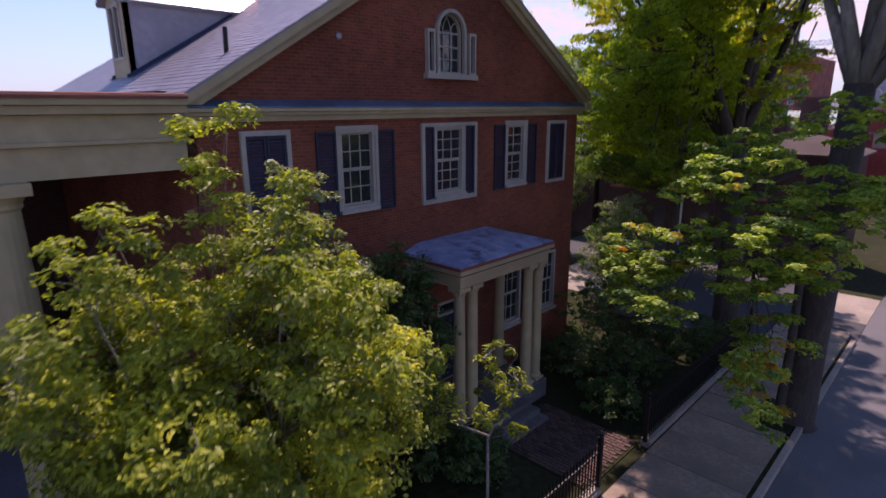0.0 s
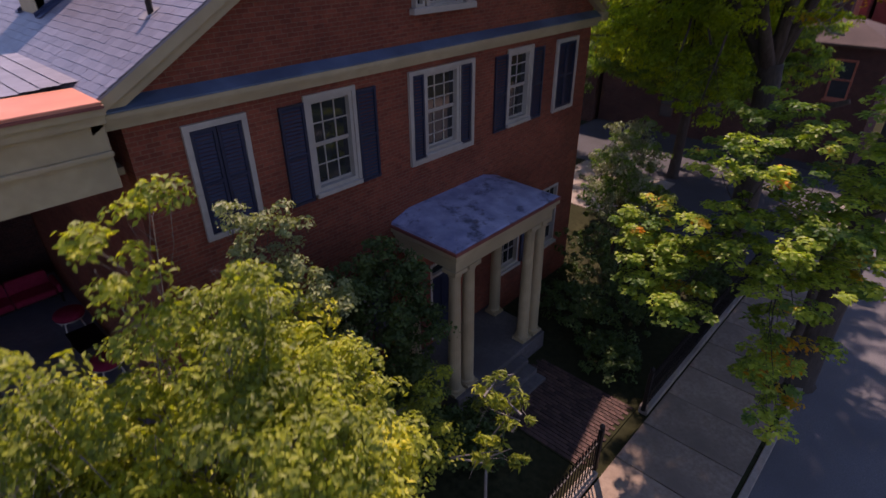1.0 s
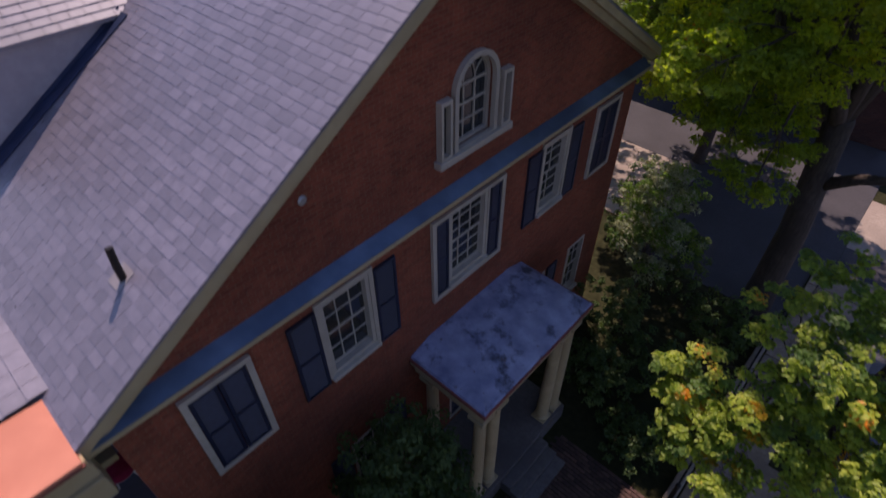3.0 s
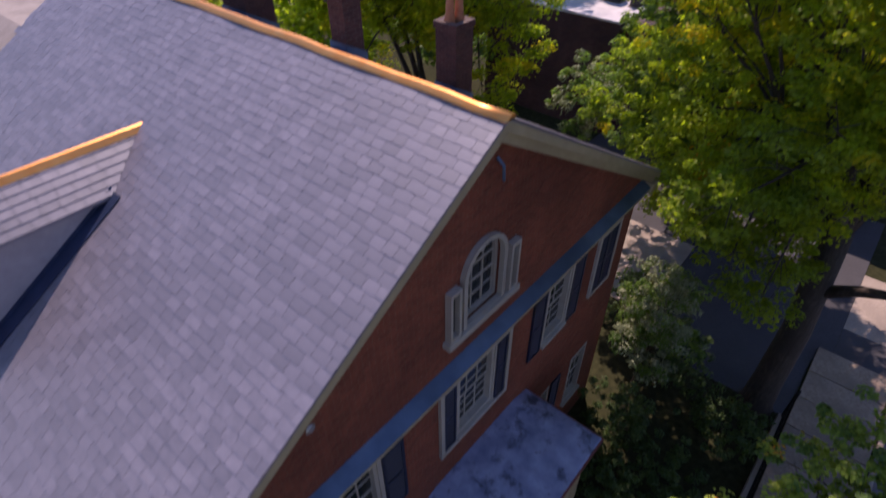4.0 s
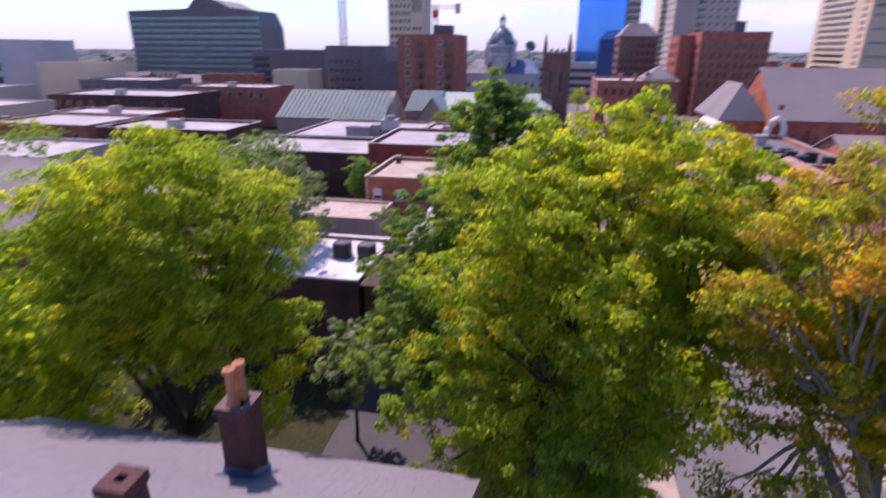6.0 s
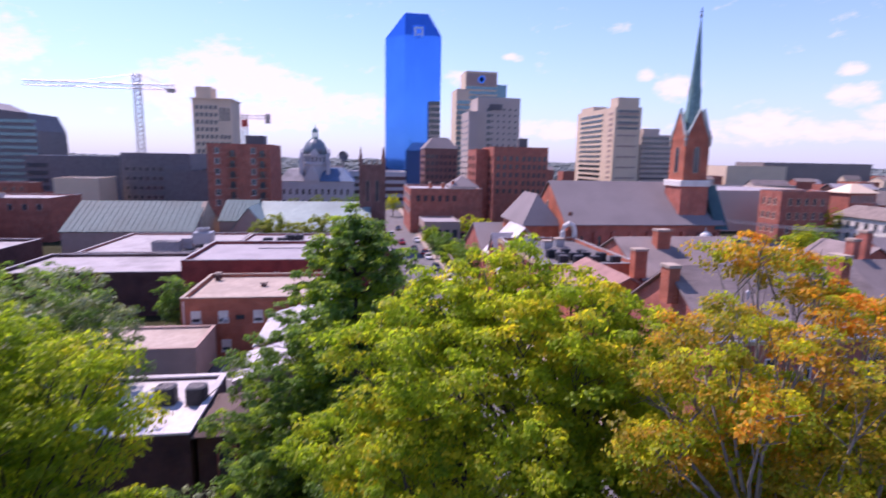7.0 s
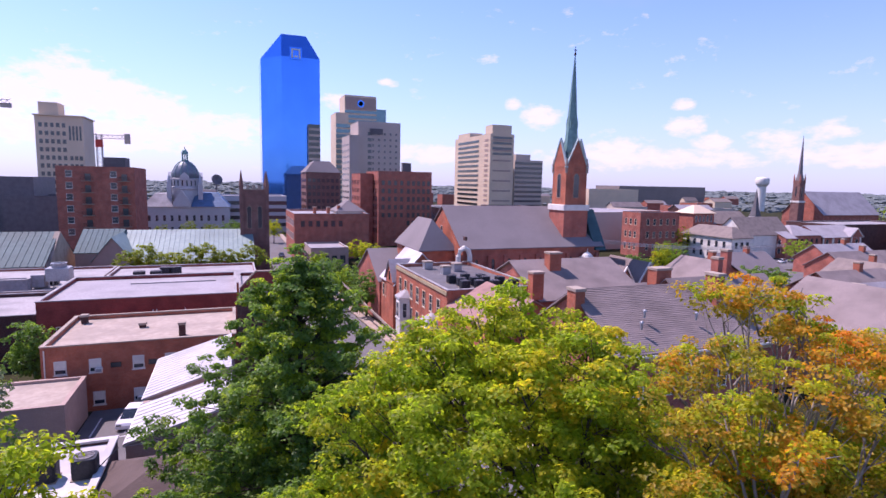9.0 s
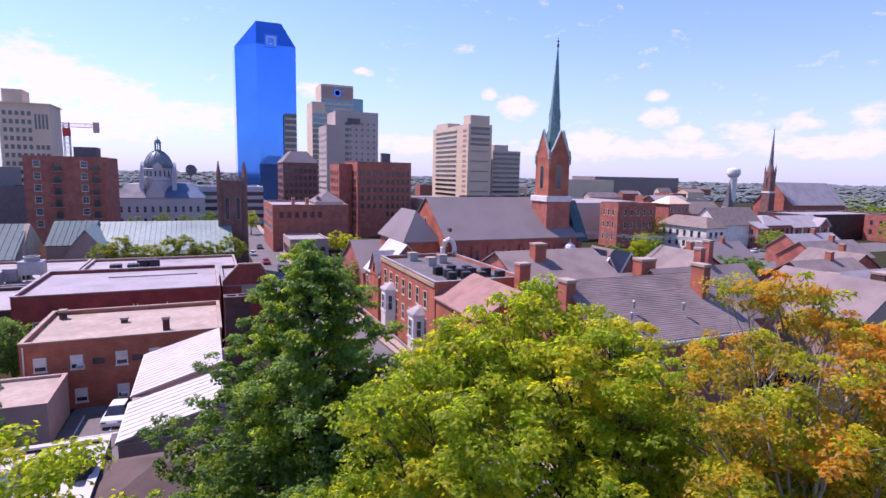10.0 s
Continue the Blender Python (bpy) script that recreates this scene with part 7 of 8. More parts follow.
Geo().lathe(0, 0, [(5.0, 0), (4.6, 3), (4.5, 24), (4.8, 30)], 24).part("fluted_pillar", WHITE, wt)
nb = block("brick_neighbour", "dark brick town block", "building", 129.0, 147.5, 175.7, 186.0, 10.8, BRICK_ANY, WHITEROOF, 0.5)
windows(nb, "S", 175.7, 131, 146.5, 5, (-3.4, 1.2, 6.0), 1.3, 2.4, BEIGE, org=nb.location)
windows(nb, "W", 129.0, 177, 185, 3, (-3.4, 1.2, 6.0), 1.3, 2.4, BEIGE, org=nb.location)

# large grey office on the west side of town, low grey blocks
bg = thing("dark_glass_office", "large dark grey office block with rounded roofline", "skyscraper", (-205, 330, -6))
Geo().prism([(-60, 0), (27, 0), (26, 36), (22, 45), (8, 46.5), (-2, 51), (-14, 51.5), (-20, 46), (-60, 45)], "y", 0, 30).part("facade", MACHINE, bg)
for i in range(11):
    Geo().box(-60, 26, -0.3, -0.02, 6 + i * 3.4, 7.6 + i * 3.4).part("window_band", GREENGLASS, bg)
b5 = block("striped_deck", "pale banded parking deck", "building", -170, -128, 300, 330, 17.5, MACHINE, GREYROOF, 0.5, LIMESTONE)
# shade of the open floors is laid on as dark strips
for i in range(5):
    Geo().box(-20, -11, -0.3, -0.02, 4 + i * 3.6, 6 + i * 3.6).part("opening_shade_strip", GLASS_FAR, b5)
b6 = block("grey_slab", "grey office slab", "building", -112, -84, 262, 290, 19.5, MACHINE, DARKROOF, 0.5, MACHINE)
windows(b6, "S", 262, -111, -95, 6, (0, 4, 8, 12), 1.8, 1.6, GREYCON, "bare", org=b6.location)
block("grey_slab_low", "dark low office wing", "building", -92, -66, 255, 280, 12.5, MACHINE, DARKROOF, 0.5, DARKROOF)
block("cream_block", "low cream painted office building", "building", -128, -112, 240, 256, 9.5, BEIGE, GREYROOF, 0.4, BEIGE)
b7 = gabled("brick_terrace", "long red brick terrace with tan roof and small pediment", "building", -79.5, -50.5, 42.5, 54.5, 4.6, 9.2, BRICK_ANY, PALESHINGLE, "x", 0.5)
windows(b7, "S", 42.5, -78.5, -51.5, 11, (-1.6, 1.8), 1.0, 1.8, org=b7.location)
Geo().prism([(-8.2, 5.75), (0.2, 5.75), (-4.0, 9.4)], "y", -0.6, 4).part("pediment", BRICK_ANY, b7)
for s_ in (-1, 1):
    Geo().prism([(-4.0 + s_ * 4.7, 5.62), (-4.0, 9.5), (-4.0, 9.68), (-4.0 + s_ * 4.7, 5.8)], "y", -0.75, 4).part("pediment_roof", PALESHINGLE, b7)
for s_ in (-1, 1):
    Geo().tube([(-4.0 + s_ * 4.6, -0.65, 5.6), (-4.0, -0.65, 9.6)], 0.2, 4).part("pediment_trim", WHITE, b7)
Geo().box(-14.7, 14.7, -0.62, -0.3, 5.3, 5.7).part("eave_band", WHITE, b7)
Geo().lathe(0, 0, [(0.7, 0), (0.7, 0.1), (0.42, 0.1), (0.42, 0)], 16).part("round_vent", WHITE, b7).matrix_local = pose(-4.0, -0.65, 7.2, 90, 0, 0)
wgs = block("arched_wing", "orange brick wing with dark arched doorways", "building", -96, -81.3, 38.0, 52.0, 3.0, BRICK_ORANGE, WHITEROOF, 0.4)
windows(wgs, "S", 38.0, -95, -82, 5, (0.2,), 1.0, 1.7, WHITE, "bare", org=wgs.location)
for u in (-2.6, 1.6):
    piece("doorway", win_mesh(2.0, 2.0, BRICK_DARK, "arch"), wgs, (u, 0, 0.6))
block("far_red_block", "red brick block with white roof", "building", -60, -30, 88, 103, 3.4, BRICK_DARK, WHITEROOF, 0.4)

# houses and a car park between the shingle roofs and the white house
strip("car_park_east", "asphalt car park between houses", 60, 150, [84, 100, 116, 134], ASPHALT, 0.02)
for x0, x1, y0, y1, ze, zr, rdg, top in ((86, 104, 72, 84, 1.6, 5.4, "x", SHINGLE), (112, 126, 84, 96, 0.8, 4.6, "y", BROWNROOF), (130, 152, 100, 112, 0.4, 4.4, "x", SHINGLE), (66, 80, 86, 97, 2.4, 6.4, "y", SHINGLE), (96, 112, 104, 116, 0.6, 4.6, "x", CHSLATE), (150, 172, 118, 130, -0.2, 4.0, "x", GREYROOF), (106, 128, 62, 74, 3.0, 6.4, "x", SHINGLE)):
    hb = gabled("side_street_house", "brick house with weathered shingle roof", "house", x0, x1, y0, y1, ze, zr, BRICK_ANY, top, rdg, 0.4, "side street houses")
    windows(hb, "S", y0, x0 + 1, x1 - 1, max(3, int((x1 - x0) / 4)), (ze - 2.6,), 1.0, 1.7, WHITE, "bare", org=hb.location)
    stack((x0 + x1) / 2 + 2, (y0 + y1) / 2, zr - 0.6, zr + 1.6, 0.5, 0.6)
for x, y, turn, p, lab in ((84, 100, 10, CARWHITE, "white car in the car park"), (88, 101, 10, CARRED, "red car in the car park"), (92, 101, 12, CARGREY, "grey car in the car park"), (118, 122, 15, CARWHITE, "white car in the car park"), (123, 123, 15, CARRED, "red car in the car park"), (128, 124, 15, CARGREY, "grey car in the car park")):
    car(x, y, turn, p, lab)

# west side: pale garage, tall dark office, low white-roofed shops
wg = block("pale_garage", "long pale stone garage with rows of dark openings", "building", -330, -215, 196, 230, 21, LIMESTONE, GREYROOF, 0.6, LIMESTONE)
# garage openings: dark strips on solid wall, for the shade within
for i in range(4):
    for k in range(12):
        Geo().box(-56 + k * 9.4, -49.5 + k * 9.4, -0.3, -0.02, 6 + i * 5.0, 8.8 + i * 5.0).part("opening_shade_strip", GLASS_FAR, wg)
block("yellow_stucco_block", "pale yellow stucco block", "building", -196, -174, 190, 208, 13, BEIGE, GREYROOF, 0.5, BEIGE)
for k, (x0, x1, y0, y1, zt, wall, top) in enumerate(((-140, -112, 70, 84, 3.0, BRICK_ANY, WHITEROOF), (-108, -80, 74, 90, 3.6, GREYCON, WHITEROOF), (-150, -126, 96, 112, 4.0, BRICK_DARK, WHITEROOF), (-120, -96, 100, 118, 4.4, BRICK_ANY, GREYROOF),
                                                     (-92, -66, 98, 112, 4.6, BRICK_DARK, WHITEROOF), (-170, -140, 120, 138, 5.0, BEIGE, WHITEROOF), (-128, -100, 124, 136, 3.8, BRICK_RED, WHITEROOF), (-190, -160, 84, 104, 4.2, BRICK_ANY, WHITEROOF),
                                                     (-150, -110, 146, 168, 6.0, BRICK_DARK, GREYROOF), (-210, -172, 140, 165, 7.0, GREYCON, WHITEROOF), (-130, -98, 178, 196, 6.5, BRICK_ANY, WHITEROOF), (-170, -140, 180, 200, 8.0, MACHINE, GREYROOF),
                                                     (-62, -46, 66, 76, 1.6, BRICK_ANY, WHITEROOF), (-240, -205, 100, 130, 6.0, BRICK_ANY, GREYROOF), (-160, -105, 40, 56, 4.2, BRICK_ORANGE, GREYROOF), (-210, -168, 46, 66, 6.0, BRICK_ANY, WHITEROOF))):
    b = block("shop_building", "low shop building with pale flat roof", "building", x0, x1, y0, y1, zt, wall, top, 0.4, group="west side roofs")
    windows(b, "S", y0, x0 + 1, x1 - 1, int((x1 - x0) / 4), (zt - 3.4,), 1.2, 1.8, WHITE, "bare", org=b.location)
    if k % 2 == 0:
        stack((x0 + x1) / 2, y0 + 5, zt - 0.4, zt + 1.2, 1.2, 1.0, STEEL, "rooftop steel duct box")

# low roofs that fill the town behind
rr = random.Random(77)
taken = [(60, 180, 55, 140), (-340, -60, 35, 235), (-70, 0, 60, 240), (-8, 9, 20, 460), (9, 50, 60, 260), (85, 235, 120, 240), (230, 340, 145, 260), (-110, -60, 200, 360), (-50, 45, 260, 440), (60, 245, 380, 520), (265, 335, 205, 260)]
for k in range(150):
    y = 70 + 620 * rr.random() ** 1.3
    x = -0.9 * y + 1.75 * y * rr.random() * 1.15
    w, d = rr.uniform(12, 32), rr.uniform(10, 24)
    if any(x + w / 2 > a and x - w / 2 < b and y + d > c and y < e for a, b, c, e in taken):
        continue
    taken.append((x - w / 2 - 3, x + w / 2 + 3, y - 4, y + d + 4))
    z = -4 + rr.uniform(3.0, 9.0) + y * 0.006
    wall = rr.choice((BRICK_ANY, BRICK_ANY, BRICK_ORANGE, BRICK_DARK, GREYCON, BEIGE))
    if rr.random() < 0.6:
        b = block("town_building", "low brick town building with pale flat roof", "building", x - w / 2, x + w / 2, y, y + d, z, wall, rr.choice((WHITEROOF, GREYROOF, GREYROOF, DARKROOF)), 0.4, group="town roofs")
    else:
        b = gabled("town_house", "town house with pitched shingle roof", "house", x - w / 2, x + w / 2, y, y + d * 0.7, z - 0.5, z + rr.uniform(2, 4), wall, rr.choice((SHINGLE, CHSLATE, GREYROOF, BROWNROOF)), "x", 0.4, group="town roofs")
    if y < 330 and wall not in (GREYCON,):
        windows(b, "S", y, x - w / 2 + 1, x + w / 2 - 1, int(w / 3.4), (z - 3.2,) if z < 0 else (z - 3.4, z - 6.6), 1.1, 1.7, WHITE, "bare", org=b.location)

# cars along the far street and car park
for i, (x, y, t, p, lab) in enumerate(((1.0, 172, 90, CARRED, "red car on the far street"), (3.6, 160, 90, CARGREY, "grey car on the far street"), (5.8, 112, 90, CARWHITE, "white car at the kerb"), (5.9, 146, 90, CARWHITE, "white car at the kerb"), (5.9, 153, 90, CARRED, "red car at the kerb"), (-1.2, 138, 270, CARGREY, "grey car at the kerb"), (5.9, 176, 90, CARWHITE, "white van-like car at the kerb"), (-1.2, 190, 270, CARWHITE, "white car on the far street"), (2.0, 205, 90, CARGREY, "grey car on the far street"), (5.6, 128, 90, CARGREY, "grey car at the kerb"),
                                       (166, 150, 20, CARGREY, "grey car in the car park"), (172, 150.5, 20, CARWHITE, "white car in the car park"), (212, 152, 20, CARRED, "red car in the car park"), (218, 152, 20, CARWHITE, "white car in the car park"), (178, 151, 20, CARGREY, "grey car in the car park"),
                                       (5.6, 20.5, 92, CARGREY, "grey car parked across the street"))):
    car(x, y, t, p, lab)
strip("car_park_far", "asphalt car park among the houses", 150, 262, [134.5, 150, 159], ASPHALT, 0.02)
# overhead wires
for k in range(3):
    Geo().tube([(52 + 46 * i / 12, 100 - 6 * i / 12, 9.5 + 0.25 * k - 2.2 * math.sin(math.pi * i / 12) * 0.5 - i * 0.12) for i in range(13)], 0.05, 4).part("overhead_wire", STEEL, label="overhead utility wire", kind="structure")


# ---- trees ----
def leaves_mesh(name, centres, radius, per, size, mat, rng, droop=0.0, flat=0.7, narrow=0.55, up=0.55):
    """Small folded leaves in rounded tufts round the given places: most leaves sit on the upper side of a tuft and face outwards."""
    c = np.asarray(centres, float)
    n = len(c) * per
    base = np.repeat(c, per, axis=0)
    d0 = rng.normal(size=(n, 3))
    d0 /= np.linalg.norm(d0, axis=1)[:, None]
    d0[:, 2] = np.where(rng.uniform(size=n) < 0.72, np.abs(d0[:, 2]), d0[:, 2])
    r = np.repeat(np.asarray(radius, float).reshape(-1), per)[:, None] * (0.35 + 0.75 * rng.uniform(size=(n, 1)) ** 0.6)
    pos = base + d0 * r * np.array([1, 1, flat])
    nor = d0 * 0.8 + rng.normal(size=(n, 3)) * 0.45 + np.array([0, 0, up])
    nor /= np.linalg.norm(nor, axis=1)[:, None]
    d = np.cross(nor, rng.normal(size=(n, 3)))
    d /= np.linalg.norm(d, axis=1)[:, None] + 1e-9
    d[:, 2] -= droop
    side = np.cross(d, nor)
    side /= np.linalg.norm(side, axis=1)[:, None] + 1e-9
    L = size * rng.uniform(0.65, 1.3, size=(n, 1))
    W = L * narrow
    v = np.empty((n, 4, 3))
    v[:, 0] = pos - d * L * 0.5
    v[:, 1] = pos + side * W * 0.5 + nor * L * 0.10
    v[:, 2] = pos + d * L * 0.5 - nor * L * 0.08
    v[:, 3] = pos - side * W * 0.5 + nor * L * 0.10
    me = bpy.data.meshes.new(name)
    me.vertices.add(n * 4)
    me.vertices.foreach_set("co", v.reshape(-1))
    idx = np.arange(n)[:, None] * 4
    tri = np.concatenate([idx + np.array([[0, 1, 2]]), idx + np.array([[0, 2, 3]])], axis=1).reshape(-1)
    me.loops.add(len(tri))
    me.loops.foreach_set("vertex_index", tri.astype(np.int32))
    me.polygons.add(n * 2)
    me.polygons.foreach_set("loop_start", (np.arange(n * 2) * 3).astype(np.int32))
    me.update(calc_edges=True)
    me.materials.append(mat)
    return me


def tree(label, at, fork, trunk_r, blobs, clumps, per, leaf, mat, seed, spread=0.3, lean=(0, 0), bark=BARK, bare=0, droop=0.1, narrow=0.6, inner=0.55, flat=0.75, category="tree", name="tree", low=(), turn=0.0, leader=0.0, up=0.55):
    """Trunk, a limb to each bough, twigs, and a crown of many tufts with gaps between them. blobs: centre and half sizes, relative to the foot. low: leaf kinds below the height turn. leader: height of a straight stem to the top."""
    rng = np.random.default_rng(seed)
    t = thing(name, label, category, at)
    g = Geo()
    top = Vector((lean[0], lean[1], fork))
    bend = Vector((lean[0] * 0.3 + 0.05, lean[1] * 0.3 - 0.04, fork * 0.5))
    if trunk_r > 0.02:
        g.tube([(0, 0, -0.1), (0, 0, 0.12), (bend.x * 0.4, bend.y * 0.4, fork * 0.2), tuple(bend), tuple(top)],
               [trunk_r * 1.5, trunk_r * 1.15, trunk_r, trunk_r * 0.9, trunk_r * 0.78], 12)
        if leader:
            g.tube([tuple(top), (0.05, 0.0, (fork + leader) * 0.5), (0, 0, leader)], [trunk_r * 0.78, trunk_r * 0.5, 0.03], 10)
        g.part("trunk", BARK if bark is PALEBARK else bark, t, smooth=True)
    twigs = Geo()
    # main limbs: one to the middle of each sector of the crown; the boughs spring from their ends
    nodes = []
    if trunk_r > 0.1 and len(blobs) > 14 and not leader:
        for k in range(6):
            sect = [Vector(b[:3]) for b in blobs if int((math.atan2(b[1] - lean[1], b[0] - lean[0]) + math.pi) / (2 * math.pi) * 5.999) == k]
            if sect:
                mean = sum(sect, Vector()) / len(sect)
                node = top.lerp(mean, 0.62) + Vector((rng.normal() * 0.2, rng.normal() * 0.2, 0.1))
                bow = top.lerp(node, 0.5) + Vector((rng.normal() * 0.25, rng.normal() * 0.25, -0.1))
                Geo().tube([tuple(top - Vector((0, 0, 0.25))), tuple(bow), tuple(node)], [trunk_r * 0.5, trunk_r * 0.34, trunk_r * 0.2], 8).part("limb", bark, t, smooth=True)
                nodes.append(node)
    vol = np.array([b[3] * b[4] * b[5] for b in blobs]) ** 0.6667
    share = np.maximum(3, (clumps * vol / vol.sum()).astype(int))
    cs, sp = [], []
    for b, k in zip(blobs, share):
        c = Vector(b[:3])
        root = top
        r0 = trunk_r * 0.5 * min(1.0, (b[3] * b[4] * b[5]) ** 0.333 / 1.6)
        if leader:
            root = Vector((0, 0, max(1.5, c.z - 0.3 - 0.25 * math.hypot(c.x, c.y))))
            r0 = min(r0, 0.05)
        elif nodes:
            root = min(nodes, key=lambda q: (q - c).length)
            r0 = min(r0, trunk_r * 0.13)
        mid = root.lerp(c, 0.55) + Vector((rng.normal() * 0.2, rng.normal() * 0.2, -0.05 * (c - root).length))
        if trunk_r > 0.05:
            Geo().tube([tuple(root - Vector((0, 0, 0.08))), tuple(root.lerp(mid, 0.5) + Vector((0, 0, 0.08))), tuple(mid), tuple(c)], [r0, r0 * 0.8, r0 * 0.6, r0 * 0.25], 7).part("limb", bark, t, smooth=True)
        else:
            twigs.tube([tuple(root), tuple(mid), tuple(c)], [r0, r0 * 0.7, r0 * 0.4], 5)
        d = rng.normal(size=(k, 3))
        d /= np.linalg.norm(d, axis=1)[:, None]
        rad = inner + (1 - inner) * rng.uniform(0, 1, size=(k, 1)) ** 0.6
        rad *= 1 + 0.13 * rng.normal(size=(k, 1))
        p = np.array(b[:3]) + d * rad * np.array(b[3:6])
        cs.append(p)
        sp.append(spread * rng.uniform(0.6, 1.35, size=k))
        step = max(1, k // 6)
        for q in p[::step]:
            q = Vector(q)
            s0 = mid.lerp(c, rng.uniform(0.2, 1.0))
            m2 = s0.lerp(q, 0.55) + Vector(rng.normal(size=3) * 0.14)
            rt0 = min(r0 * 0.25, 0.026)
            twigs.tube([tuple(s0), tuple(m2), tuple(q)], [rt0, rt0 * 0.6, 0.006], 5)
    for i in range(bare):
        b = blobs[i % len(blobs)]
        d = Vector(rng.normal(size=3)).normalized()
        q = Vector(b[:3]) + Vector((d.x * b[3], d.y * b[4], abs(d.z) * b[5])) * 1.12
        c = (min(nodes, key=lambda p: (p - q).length) if nodes else top).lerp(Vector(b[:3]), rng.uniform(0.3, 1.0)) + Vector(rng.normal(size=3) * 0.25)
        twigs.tube([tuple(c), tuple(c.lerp(q, 0.5) + Vector(rng.normal(size=3) * 0.2)), tuple(q)], [0.026, 0.016, 0.006], 5)
    twigs.part("twig_work", TWIG if bare else bark, t, kind="stuff")
    mats = mat if isinstance(mat, (list, tuple)) else [mat]
    allc, alls = np.concatenate(cs), np.concatenate(sp)
    pick = rng.integers(0, len(mats), size=len(allc))
    if low:
        under = allc[:, 2] + rng.normal(size=len(allc)) * 1.3 < turn
        pick[under] = len(mats) + rng.integers(0, len(low), size=under.sum())
        mats = list(mats) + list(low)
    for i, m in enumerate(mats):
        ob = new("crown", leaves_mesh("crown", allc[pick == i], alls[pick == i], per, leaf, m, rng, droop, flat, narrow, up))
        ob.parent = t
    return t


def boughs(cx, cy, cz, rx, ry, rz, n, size, seed):
    """Uneven boughs spread over a crown of the given centre and half sizes."""
    r = random.Random(seed)
    out = [(cx, cy, cz, rx * 0.62, ry * 0.62, rz * 0.62)]
    for i in range(n):
        z = 1 - 2 * (i + 0.5) / n
        a = i * 2.39996 + r.uniform(-0.3, 0.3)
        q = math.sqrt(max(0.0, 1 - z * z))
        k = r.uniform(0.62, 0.86)
        s = size * r.uniform(0.75, 1.25)
        out.append((cx + rx * k * q * math.cos(a), cy + ry * k * q * math.sin(a), cz + rz * k * z, s, s, s * 0.8))
    return out


# magnolia in front of the house, a silvery tree close behind it
tree("leafy magnolia with yellow-green top beside the porch", (-6.7, 3.2, 0), 2.6, 0.13,
     boughs(0, 0.1, 4.6, 2.3, 2.3, 2.8, 46, 0.62, 2) + [(-0.7, 0.2, 8.2, 0.28, 0.28, 0.4), (-0.5, -0.1, 7.4, 0.45, 0.45, 0.45), (-0.4, -0.5, 8.0, 0.22, 0.22, 0.4), (-0.2, -1.9, 6.7, 0.45, 0.45, 0.4), (0.1, -2.5, 6.1, 0.5, 0.5, 0.4), (-0.5, -1.4, 7.1, 0.4, 0.4, 0.35), (-0.6, -2.6, 5.4, 0.6, 0.6, 0.5), (0.3, -2.2, 5.2, 0.6, 0.6, 0.5), (0.2, 0.7, 7.5, 0.3, 0.3, 0.35), (1.0, -1.3, 3.4, 0.9, 0.9, 0.9), (-0.2, 1.9, 3.6, 0.8, 0.8, 0.8), (0.2, 2.9, 3.3, 0.6, 0.6, 0.6), (-0.1, 3.5, 3.8, 0.4, 0.4, 0.3), (-1.4, -1.4, 3.8, 1.0, 1.0, 1.0), (-0.6, -1.9, 3.0, 0.9, 0.9, 0.9), (-1.2, -1.6, 5.4, 0.6, 0.6, 0.6), (-1.0, -1.5, 6.3, 0.35, 0.35, 0.45), (-1.1, -1.9, 4.7, 0.7, 0.7, 0.7)],
     1400, 64, 0.10, LF_NEAR, 21, 0.22, up=0.8, droop=0.0, narrow=0.5, flat=0.6, bark=TWIG)
tree("silvery small-leaved tree by the house corner", (-8.3, 5.0, 0), 2.4, 0.11,
     boughs(0, 0, 4.6, 1.2, 1.3, 2.2, 20, 0.42, 5) + [(0, -0.5, 7.3, 0.2, 0.2, 0.5), (0.1, 0.4, 6.9, 0.24, 0.24, 0.4), (-0.1, -0.1, 6.9, 0.3, 0.3, 0.45)], 340, 64, 0.085, LF_SAGE, 22, 0.18, droop=0.0, narrow=0.5)
# sapling near the walk
tree("thin sapling with long glossy leaves", (-5.9, 7.2, 0), 2.4, 0.035,
     [(0.1, 0.1, 4.1, 0.35, 0.35, 0.3), (0.25, 0.45, 3.5, 0.4, 0.4, 0.3), (-0.2, 0.5, 3.1, 0.4, 0.35, 0.3), (0.4, 0.0, 2.8, 0.4, 0.4, 0.3), (0.3, -0.5, 3.2, 0.35, 0.3, 0.2)],
     34, 22, 0.17, LF_NEAR, 5, 0.13, narrow=0.28, bark=TWIG, bare=6)
